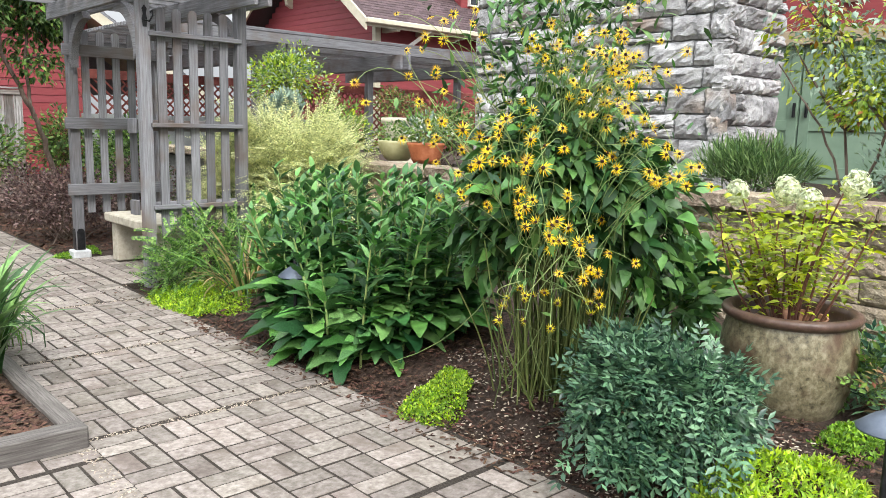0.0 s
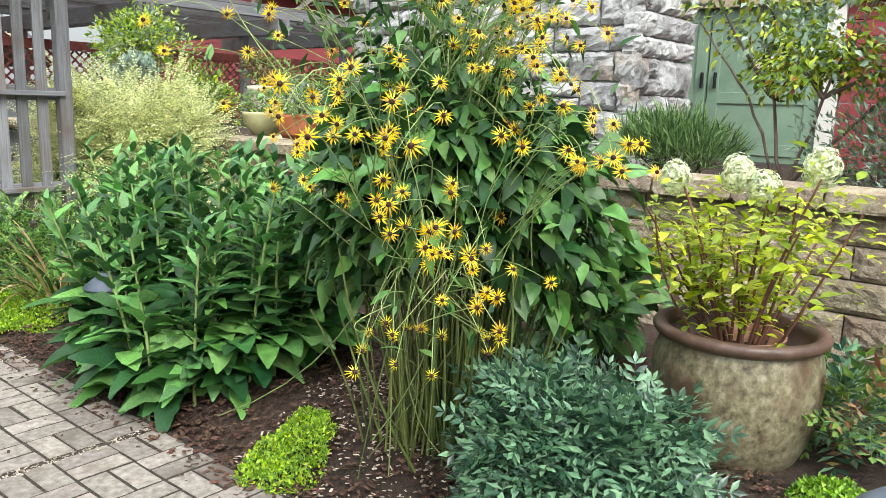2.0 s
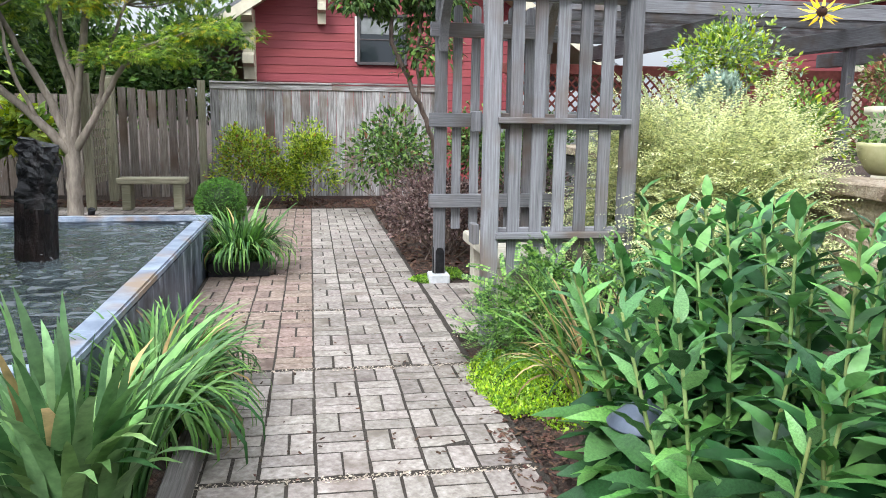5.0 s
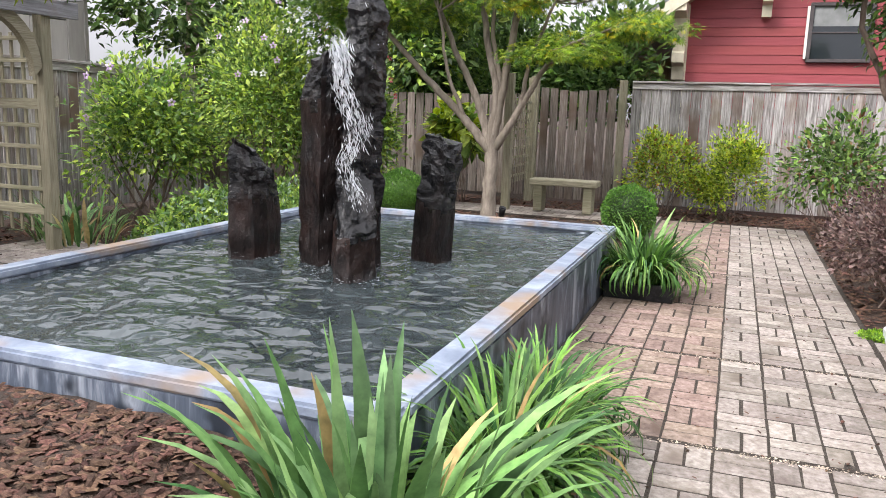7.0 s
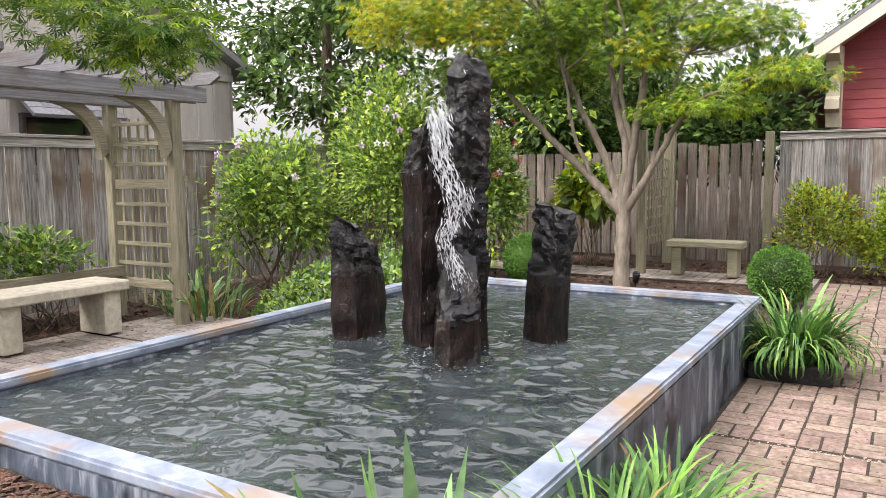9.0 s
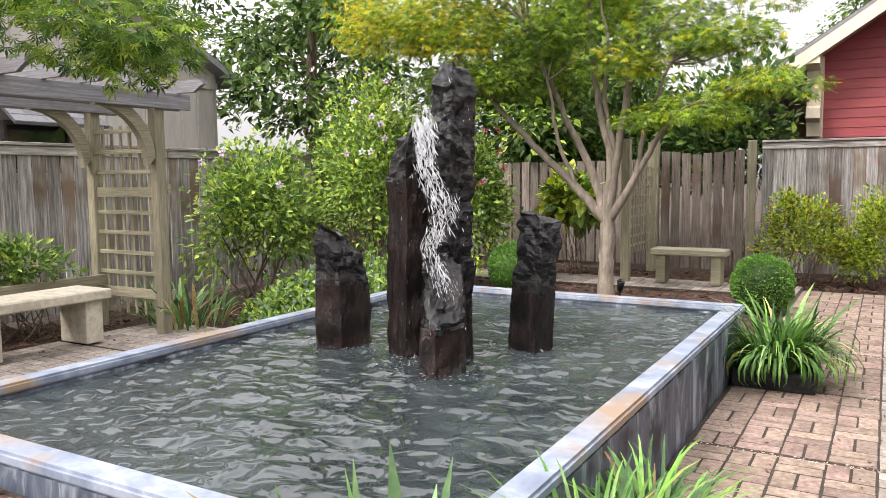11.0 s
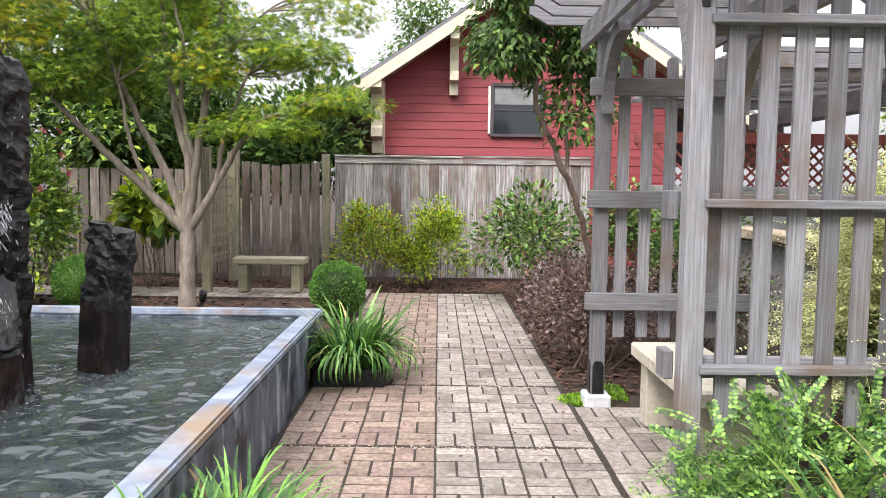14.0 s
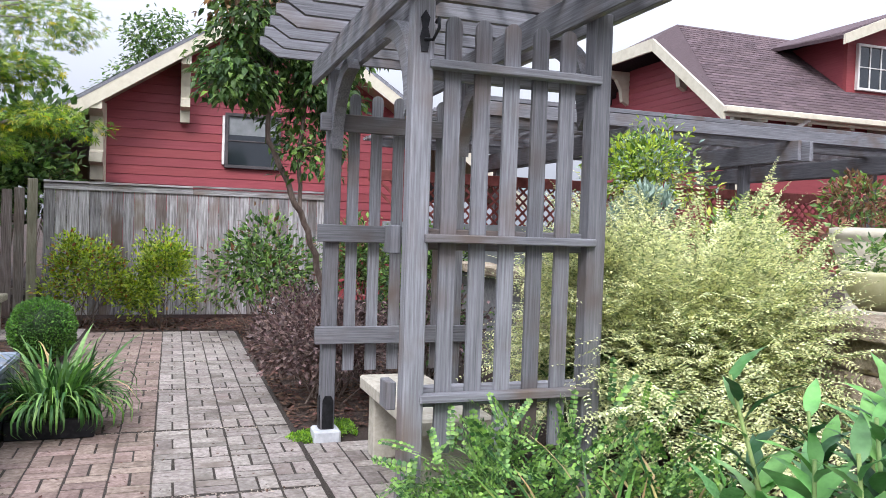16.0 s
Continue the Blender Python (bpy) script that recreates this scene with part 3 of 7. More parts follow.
def build_pool():
    pool = thing("fountain_pool", "raised rectangular blue-grey stone pool with pale worn coping", "fountain pool", kind="structure")
    w = 0.12
    walls = [((PX0, PY0, -0.05), (PX1, PY0 + w, RIM - 0.05)), ((PX0, PY1 - w, -0.05), (PX1, PY1, RIM - 0.05)),
             ((PX0, PY0 + w, -0.05), (PX0 + w, PY1 - w, RIM - 0.05)), ((PX1 - w, PY0 + w, -0.05), (PX1, PY1 - w, RIM - 0.05))]
    for lo, hi in walls:
        d = [hi[i] - lo[i] for i in range(3)]
        b = bmesh.new()
        bmesh.ops.create_cube(b, size=1)
        bmesh.ops.scale(b, vec=d, verts=b.verts)
        bmesh.ops.translate(b, vec=[(lo[i] + hi[i]) / 2 for i in range(3)], verts=b.verts)
        part("pool_wall", b, BLUESTONE, pool)
    o = 0.004
    caps = [((PX0 - o, PY0 - o), (PX1 + o, PY0 + w)), ((PX0 - o, PY1 - w), (PX1 + o, PY1 + o)),
            ((PX0 - o, PY0 + w + 0.002), (PX0 + w, PY1 - w - 0.002)), ((PX1 - w, PY0 + w + 0.002), (PX1 + o, PY1 - w - 0.002))]
    for lo, hi in caps:
        b = bmesh.new()
        bmesh.ops.create_cube(b, size=1)
        bmesh.ops.scale(b, vec=(hi[0] - lo[0], hi[1] - lo[1], 0.05), verts=b.verts)
        bmesh.ops.translate(b, vec=((lo[0] + hi[0]) / 2, (lo[1] + hi[1]) / 2, RIM - 0.023), verts=b.verts)
        bmesh.ops.bevel(b, geom=b.edges[:], offset=0.012, segments=2, affect="EDGES")
        part("coping", b, POOL_CAP, pool, "pale blue coping with rusty patches")
    # rippled water
    nx, ny = 170, 260
    xs, ys = np.linspace(PX0 + w - 0.01, PX1 - w + 0.01, nx), np.linspace(PY0 + w - 0.01, PY1 - w + 0.01, ny)
    v = []
    for y in ys:
        for x in xs:
            d = math.hypot(x + 0.65, y - 6.8)
            a = 0.005 * math.sin(26 * d - 2) * math.exp(-d * 0.8) + 0.017 * noise.noise((x * 3.5 + y * 2, y * 9 - x * 3, 3)) + 0.006 * noise.noise((x * 9 + y * 4, y * 22 - x * 6, 9))
            v.append((x, y, WZ + a))
    f = [(j * nx + i, j * nx + i + 1, (j + 1) * nx + i + 1, (j + 1) * nx + i) for j in range(ny - 1) for i in range(nx - 1)]
    water = new("water", poly_mesh("water", v, f, WATER, True))
    tagged(water, "dark rippled green-grey water of the fountain pool", "water", kind="structure")
    floor = slab("pool_floor", pool, (PX0 + w, PY0 + w, -0.03), (PX1 - w, PY1 - w, 0.02), BLUESTONE)


build_pool()


# ---- retaining wall and terrace edge ----
def retaining_wall():
    wall = thing("retaining_wall", "tan split-face concrete block retaining wall with a capstone course", "retaining wall", kind="structure")
    g = np.random.default_rng(5)
    slab("backing", wall, (4.52, -3.5, 0.0), (4.74, 12.6, 0.90), MORTAR)
    meshes = []
    for s in range(5):
        b = bmesh.new()
        bmesh.ops.create_grid(b, x_segments=11, y_segments=6, size=0.5)
        for vv in b.verts:
            edge = max(abs(vv.co.x), abs(vv.co.y)) > 0.45
            x, z = vv.co.x * 0.395, vv.co.y * 0.146
            vv.co = (0.0 if edge else -0.010 - 0.014 * g.random(), x, z)
        geo = bmesh.ops.extrude_face_region(b, geom=b.faces[:])
        for e in geo["geom"]:
            if isinstance(e, bmesh.types.BMVert):
                e.co.x = 0.06
        bmesh.ops.recalc_face_normals(b, faces=b.faces)
        me = bpy.data.meshes.new("wall_block")
        b.to_mesh(me)
        b.free()
        me.materials.append(BLOCK)
        meshes.append(me)
    for row in range(6):
        z = 0.02 + 0.075 + 0.152 * row
        y = -3.3 + (0.2 if row % 2 else 0.0)
        while y < (9.5 if row > 2 else 7.4):
            part("wall_block", meshes[g.integers(5)], None, wall, m=pose(4.46 - 0.012 * (5 - row) + 0.03, y, z, 0, 0, 0))
            y += 0.402
    y = -3.3
    while y < 11.8:
        part("capstone", block(0.34, 0.40, 0.095, 0.012, BLOCK, 0.006, int(g.integers(4))), None, wall, "flat tan capstone", pose(4.58, y + 0.1, 0.978, g.normal(0, 0.4), g.normal(0, 0.4), 0))
        y += 0.405


# ---- stone chimney ----
def stone_tower():
    t = thing("stone_chimney", "outdoor fireplace chimney of rough grey and tan limestone blocks", "chimney", kind="structure")
    x0, x1, y0, y1 = 5.32, 6.25, 2.86, 5.45
    slab("core", t, (x0 + 0.05, y0 + 0.05, 0.6), (x1 - 0.05, y1 - 0.05, 3.0), MORTAR, 0.01)
    slab("cap", t, (x0 - 0.04, y0 - 0.04, 3.0), (x1 + 0.04, y1 + 0.04, 3.12), STONE, 0.02)
    g = np.random.default_rng(11)

    def stone_mesh(w, h):
        b = bmesh.new()
        bmesh.ops.create_grid(b, x_segments=8, y_segments=6, size=0.5)
        tone = g.random()
        tilt = g.normal(0, 0.02, 2)
        for vv in b.verts:
            e = max(abs(vv.co.x), abs(vv.co.y))
            x, z = vv.co.x * w + g.normal(0, 0.004), vv.co.y * h + g.normal(0, 0.004)
            out = 0.0 if e > 0.45 else 0.026 + tilt[0] * vv.co.x + tilt[1] * vv.co.y + 0.022 * g.random()
            if 0.28 < e < 0.45:
                out *= 0.85
            vv.co = (x, -out, z)
        geo = bmesh.ops.extrude_face_region(b, geom=b.faces[:])
        for q in geo["geom"]:
            if isinstance(q, bmesh.types.BMVert):
                q.co.y = 0.07
        bmesh.ops.recalc_face_normals(b, faces=b.faces)
        me = bpy.data.meshes.new("stone")
        b.to_mesh(me)
        b.free()
        me.materials.append(STONE)
        return me

    for face, length in (("w", y1 - y0), ("s", x1 - x0)):
        z = 0.75
        while z < 3.0:
            tall = float(g.choice([0.13, 0.16, 0.19, 0.24]))
            s = 0.0
            while s < length - 0.02:
                w = min(float(g.uniform(0.18, 0.46)) * (0.75 if face == "s" else 1.0), length - s)
                if length - s - w < 0.12:
                    w = length - s
                rows = [(z, tall)]
                if tall > 0.18 and g.random() < 0.35:
                    k = tall * g.uniform(0.4, 0.6)
                    rows = [(z, k), (z + k, tall - k)]
                for zz, hh in rows:
                    me = stone_mesh(w - 0.014, hh - 0.014)
                    if face == "w":
                        m = pose(x0 + 0.03, y1 - s - w / 2, zz + hh / 2, 0, 0, -90)
                    else:
                        m = pose(x0 + s + w / 2, y0 + 0.03, zz + hh / 2)
                    part("stone", me, None, t, m=m)
                s += w
            z += tall


# ---- fences ----
def fence(name, label, p, q, height, mat, cap=True, gap=0.008, seed=0, width=0.14, cap_mat=None, sag=0.0, lean=1.0):
    g = np.random.default_rng(seed)
    p, q = Vector((*p, 0)), Vector((*q, 0))
    d = (q - p)
    length = d.length
    rz = math.degrees(math.atan2(d.y, d.x))
    f = thing(name, label, "fence", tuple(p), rz, kind="structure")
    n = int(length / (width + gap))
    for i in range(n):
        x = (i + 0.5) * length / n
        h = height - (0.03 if cap else 0.0) + g.normal(0, 0.006) - sag * math.sin(math.pi * x / length)
        part("board", block(h - 0.03, width - 0.004, 0.019, 0.003, mat), None, f, m=pose(x, g.normal(0, 0.002), 0.03 + (h - 0.03) / 2, 0, -90, 0) @ pose(0, 0, 0, g.normal(0, 1.0), 0, g.normal(0, 0.25) * lean) @ pose(0, 0, 0, 90, 0, 0))
    for z in (0.35, height - 0.4):
        part("rail", block(length, 0.04, 0.09, 0.004, mat), None, f, m=pose(length / 2, 0.032, z))
    if cap:
        k = max(1, round(length / 2.4))
        for i in range(k):
            part("cap_board", block(length / k - 0.004, 0.11, 0.03, 0.004, cap_mat or mat), None, f, m=pose((i + 0.5) * length / k, 0, height + 0.003 * g.normal()))
            part("fascia_board", block(length / k - 0.004, 0.02, 0.085, 0.004, cap_mat or mat), None, f, m=pose((i + 0.5) * length / k, -0.022, height - 0.06))
    return f


fence("fence_back", "weathered grey board fence with a flat cap rail", (-0.12, 14.8), (3.70, 14.8), 1.84, FENCE_WOOD, True, -0.002, 3)
fence("fence_side", "tall silvery grey weathered board fence with a cap rail", (-5.85, -1.0), (-5.85, 12.0), 1.74, FENCE_WOOD, True, 0.010, 8)
fence("fence_corner", "brown weathered board fence shaded by shrubs", (-5.85, 12.05), (-5.85, 15.0), 1.62, BROWN_FENCE, False, 0.012, 9)
fence("fence_rear", "dark brown board fence behind the maple", (-5.8, 15.0), (-1.62, 15.0), 1.62, BROWN_FENCE, False, 0.02, 10)
gate = fence("garden_gate", "grey-brown board gate with a dipped top between posts", (-1.5, 14.72), (-0.32, 14.72), 1.74, BROWN_FENCE, False, 0.008, 12, 0.125, None, 0.05)
for gx, h in ((-1.58, 1.9), (-0.24, 1.86)):
    slab("gate_post", gate, (gx + 1.5 - 0.055, -0.055, 0), (gx + 1.5 + 0.055, 0.055, h), TAN_WOOD, 0.006)


# ---- houses ----
def clapboards(parent, x0, x1, z0, z1, step, mat, lo=None, hi=None, holes=(), y=0.0):
    """Lapped siding boards on a wall in x and z; lo and hi give the ends at a height; holes are (x0, x1, z0, z1)."""
    z = z0
    while z < z1:
        a, b = (lo(z + step * 0.5) if lo else x0), (hi(z + step * 0.5) if hi else x1)
        runs = [(a, b)]
        for hx0, hx1, hz0, hz1 in holes:
            if hz0 < z + step / 2 < hz1:
                runs = [r for s, e in runs for r in ((s, min(e, hx0)), (max(s, hx1), e))]
        for s, e in runs:
            if e - s > 0.05:
                part("clapboard", block(e - s, 0.016, step + 0.012, 0.002, mat), None, parent, m=pose((s + e) / 2, y - 0.012, z + step / 2, -4.5, 0, 0))
        z += step


def window(parent, at, w, h, frame_mat, bars=1, rows=1, depth=0.06):
    win = part("window", block(w + 0.02, 0.02, h + 0.02, 0.002, GLASS), None, parent, "window with dark glass", pose(*at))
    t = 0.055
    for lo, hi in (((-w / 2 - t, -h / 2 - t), (w / 2 + t, -h / 2)), ((-w / 2 - t, h / 2), (w / 2 + t, h / 2 + t)), ((-w / 2 - t, -h / 2), (-w / 2, h / 2)), ((w / 2, -h / 2), (w / 2 + t, h / 2))):
        slab("window_frame", win, (lo[0], -depth, lo[1]), (hi[0], 0.03, hi[1]), frame_mat)
    for i in range(1, bars):
        x = -w / 2 + w * i / bars
        slab("glazing_bar", win, (x - 0.014, -0.035, -h / 2), (x + 0.014, -0.008, h / 2), frame_mat)
    for i in range(1, rows):
        z = -h / 2 + h * i / rows
        slab("glazing_bar", win, (-w / 2, -0.033, z - 0.012), (w / 2, -0.009, z + 0.012), frame_mat)
    return win


def bracket(parent, x, y, z, h, d, w=0.14):
    """A stepped craftsman bracket under an eave; its back against y."""
    out = [(0, 0), (-d, 0), (-d, -0.16), (-d * 0.8, -0.21), (-d * 0.62, -0.25), (-d * 0.5, -h * 0.45), (-d * 0.45, -h * 0.62), (-d * 0.62, -h * 0.66), (-d * 0.62, -h * 0.78), (-d * 0.35, -h * 0.82), (-d * 0.3, -h), (0, -h)]
    me = extruded(out, w, CREAM, "bracket")
    return part("bracket", me, None, parent, "cream stepped eave bracket", pose(x, y, z, 0, 0, 90))


def roof_slab(parent, a, b, c, d, thick, mat, name="roof", course=0.13, tab=0.3, seed=0):
    """A sloping roof on corners a, b (eave) and d, c (ridge), laid with shingles."""
    a, b, c, d = (Vector(p) for p in (a, b, c, d))
    n = (b - a).cross(d - a).normalized()
    lower = [p - n * thick for p in (a, b, c, d)]
    base = part(name, poly_mesh(name, [*lower, a, b, c, d], [(3, 2, 1, 0), (4, 5, 6, 7), (0, 1, 5, 4), (1, 2, 6, 5), (2, 3, 7, 6), (3, 0, 4, 7)], mat), None, parent)
    g = np.random.default_rng(seed)
    rows = int(max((d - a).length, (c - b).length) / course)
    vs, fs = [], []
    for r in range(rows):
        s0, s1 = r / rows, min(1.0, (r + 1.25) / rows)
        l0, r0, l1, r1 = a.lerp(d, s0), b.lerp(c, s0), a.lerp(d, s1), b.lerp(c, s1)
        cols = max(1, int((r0 - l0).length / tab))
        off = 0.5 * (r % 2)
        for k in range(-1, cols + 1):
            u0, u1 = (k + off + 0.012) / cols, (k + off + 0.988) / cols
            u0, u1 = max(0, u0), min(1, u1)
            if u1 - u0 < 0.002:
                continue
            lift = 0.010 + 0.004 * g.random()
            p = [l0.lerp(r0, u0) + n * lift, l0.lerp(r0, u1) + n * lift, l1.lerp(r1, u1) + n * 0.002, l1.lerp(r1, u0) + n * 0.002, l0.lerp(r0, u0) + n * 0.001, l0.lerp(r0, u1) + n * 0.001]
            i = len(vs)
            vs += p
            fs += [(i, i + 1, i + 2), (i, i + 2, i + 3), (i + 4, i + 5, i + 1), (i + 4, i + 1, i)]
    part("shingles", fast_mesh("shingles", [tuple(p) for p in vs], fs, mat), None, base, kind="stuff")
    return base


def red_house():
    h = thing("red_house", "red clapboard craftsman house with cream gable brackets behind the fence", "house", kind="structure")
    yw, yf = 17.2, 16.45
    xl, xr, px, pz, pitch = 0.40, 5.6, 3.05, 5.22, 0.665
    roof_at = lambda x: pz - pitch * abs(x - px)
    inner = [(xl, 0), (xr, 0), (xr, roof_at(xr) - 0.12), (px, pz - 0.12), (xl, roof_at(xl) - 0.12)]
    part("wall", extruded(inner, 0.12, RED_SIDING, "wall"), None, h, m=pose(0, yw + 0.075, 0))
    wx, wz, ww, wh = 2.82, 2.78, 0.84, 0.84
    clapboards(h, xl, xr, 0.3, 5.1, 0.152, RED_SIDING, lambda z: max(xl, px - (pz - z) / pitch + 0.2), lambda z: min(xr, px + (pz - z) / pitch - 0.2), [(wx - ww / 2, wx + ww / 2, wz - wh / 2, wz + wh / 2)], yw)
    win = window(h, (wx, yw - 0.03, wz), ww, wh, DARK_FRAME, 1, 2)
    slab("side_casing", win, (-ww / 2 - 0.1, -0.045, -wh / 2), (-ww / 2 - 0.057, 0.02, wh / 2), PALE_TRIM)
    # grey panel stands in for the pale reflection in the upper sash
    slab("blind", win, (-ww / 2 + 0.01, -0.016, wh * 0.12), (ww / 2 - 0.01, -0.012, wh / 2), GREY_FELT)
    slab("corner_board", h, (xl - 0.10, yw - 0.045, 0), (xl + 0.06, yw + 0.1, roof_at(xl) - 0.2), CREAM)
    # porch wall set back under the deep eave
    slab("porch_wall", h, (-0.6, 19.0, 0), (xl + 0.1, 19.15, 2.5), TAN_SOFFIT)
    slab("side_wall", h, (xl, yw + 0.14, 0), (xl + 0.12, 25.0, 3.2), RED_SIDING)
    xa, xb = -1.7, 7.8
    for x in (xa, xb):
        roof_slab(h, *(((x, yf, roof_at(x)), (x, 26, roof_at(x)), (px, 26, pz), (px, yf, pz)) if x > px else ((x, 26, roof_at(x)), (x, yf, roof_at(x)), (px, yf, pz), (px, 26, pz))), 0.05, GREY_SHINGLE, seed=4)
        s = 1 if x > px else -1
        v = [(px, yf + 0.005, pz - 0.05), (x, yf + 0.005, roof_at(x) - 0.05), (x, yf + 0.005, roof_at(x) - 0.28), (px, yf + 0.005, pz - 0.28)]
        part("bargeboard", extruded([(p[0], p[2]) for p in v], 0.05, CREAM, "bargeboard"), None, h, m=pose(0, yf + 0.03, 0))
        part("soffit", poly_mesh("soffit", [(px, yf + 0.06, pz - 0.2), (x, yf + 0.06, roof_at(x) - 0.2), (x, 19, roof_at(x) - 0.2), (px, 19, pz - 0.2)], [(0, 1, 2, 3)], TAN_SOFFIT), None, h)
    bracket(h, xl - 0.06, yw, roof_at(xl) - 0.22, 1.25, 0.72, 0.2)
    bracket(h, 1.68, yw, roof_at(1.68) - 0.24, 1.05, 0.68, 0.15)


def big_house():
    h = thing("red_craftsman_house", "large red craftsman house with brown shingle roof and a dormer", "house", kind="structure")
    ex, ey, ez = 11.75, 15.84, 3.95
    # south eave along +x, west gable along +y
    depth, pk = 7.0, 2.6
    ry = ey + depth / 2
    clip = 0.72
    rz = ez + pk
    yb = ey + depth
    hipz = ez + pk * clip
    y1, y2 = ey + depth / 2 * clip, yb - depth / 2 * clip
    hx = ex + 1.3
    x_end = 30
    roof_slab(h, (ex, ey, ez), (x_end, ey, ez), (x_end, ry, rz), (hx, ry, rz), 0.08, SHINGLE, seed=7, course=0.14)
    fill = part("roof", poly_mesh("roof", [(ex, ey, ez), (ex, y1, hipz), (hx, ry, rz), (ex, y2, hipz), (ex, yb, ez), (x_end, yb, ez), (x_end, ry, rz)], [(0, 2, 1), (1, 2, 3), (4, 3, 2, 6, 5)], SHINGLE), None, h)
    wx = ex + 0.75
    wall = [(ey + 0.6, 0), (ey + 0.6, ez + 0.15), (y1, hipz - 0.25), (y2, hipz - 0.25), (yb - 0.6, ez + 0.15), (yb - 0.6, 0)]
    part("gable_wall", extruded(wall, 0.12, RED_SIDING, "gable_wall"), None, h, m=pose(wx + 0.08, 0, 0, 0, 0, 90))
    slope = (hipz - ez) / (y1 - ey)
    side = thing_part(h, "west_siding", pose(wx, 0, 0, 0, 0, -90))
    clapboards(side, 0, 0, 0.9, hipz - 0.3, 0.15, RED_SIDING, lambda z: -min(yb - 0.6, yb - max(0, (z - ez + 0.25)) / slope), lambda z: -max(ey + 0.6, ey + max(0, (z - ez + 0.25)) / slope))
    slab("south_wall", h, (wx, ey + 0.72, 0), (x_end, ey + 0.85, ez + 0.05), RED_SIDING)
    slab("corner_board", h, (wx - 0.06, ey + 0.56, 0), (wx + 0.12, ey + 0.70, ez), CREAM)
    for a, b in (((ey, ez), (y1, hipz)), ((y1, hipz), (y2, hipz)), ((y2, hipz), (yb, ez))):
        part("bargeboard", extruded([(a[0], a[1] + 0.02), (b[0], b[1] + 0.02), (b[0], b[1] - 0.26), (a[0], a[1] - 0.26)], 0.06, CREAM, "bargeboard"), None, h, m=pose(ex - 0.02, 0, 0, 0, 0, 90))
    slab("gutter", h, (ex - 0.05, ey - 0.12, ez - 0.10), (x_end, ey + 0.02, ez + 0.03), CREAM, 0.02)
    slab("fascia", h, (ex, ey + 0.03, ez - 0.16), (x_end, ey + 0.06, ez), CREAM)
    for k in range(7):
        slab("rafter_tail", h, (ex + 1.0 + 1.15 * k, ey + 0.08, ez - 0.2), (ex + 1.12 + 1.15 * k, ey + 0.7, ez - 0.04), CREAM)
    beam("downpipe", h, (ex + 2.1, ey - 0.02, ez - 0.08), (ex + 1.6, ey + 0.5, ez - 0.6), 0.09, 0.09, PALE_TRIM)
    for yy, zz in ((y1 - 0.2, hipz - 0.3), (y2 + 0.2, hipz - 0.3)):
        me = extruded([(0, 0), (-0.7, 0), (-0.7, -0.14), (-0.4, -0.2), (-0.25, -0.45), (-0.2, -0.75), (0, -0.85)], 0.14, CREAM, "bracket")
        part("bracket", me, None, h, "cream curved eave bracket", pose(wx, yy, zz))
    # dormer
    dx0, dx1, dy = 15.3, 20.1, ey + 1.2
    dpz, dm = ez + 2.95, (dx0 + dx1) / 2
    roof_slab(h, (dx0, ry + 1.2, dpz - 0.75), (dx0, dy - 0.6, dpz - 1.0), (dm, dy - 0.6, dpz), (dm, ry + 1.2, dpz), 0.07, SHINGLE, seed=9)
    roof_slab(h, (dx1, dy - 0.6, dpz - 1.0), (dx1, ry + 1.2, dpz - 0.75), (dm, ry + 1.2, dpz), (dm, dy - 0.6, dpz), 0.07, SHINGLE, seed=10)
    part("dormer_wall", extruded([(dx0 + 0.7, ez + 0.3), (dx1 - 0.7, ez + 0.3), (dx1 - 0.7, dpz - 0.85), (dm, dpz - 0.15), (dx0 + 0.7, dpz - 0.85)], 0.1, RED_SIDING, "dormer_wall"), None, h, m=pose(0, dy, 0))
    slab("dormer_side", h, (dx0 + 0.7, dy + 0.05, ez + 0.3), (dx0 + 0.8, ry, dpz - 0.8), RED_SIDING)
    for s, x in ((-1, dx0), (1, dx1)):
        part("bargeboard", extruded([(x, dpz - 0.98), (dm, dpz + 0.02), (dm, dpz - 0.24), (x, dpz - 1.2)], 0.06, CREAM, "bargeboard"), None, h, m=pose(0, dy - 0.62, 0))
    window(h, (dm - 0.9, dy - 0.08, ez + 1.45), 1.0, 0.95, PALE_TRIM, 3, 2)


def thing_part(parent, name, m):
    """A flat backing piece that carries boards of its own."""
    return part(name, block(0.02, 0.02, 0.02, 0.002, RED_SIDING), None, parent, m=m)


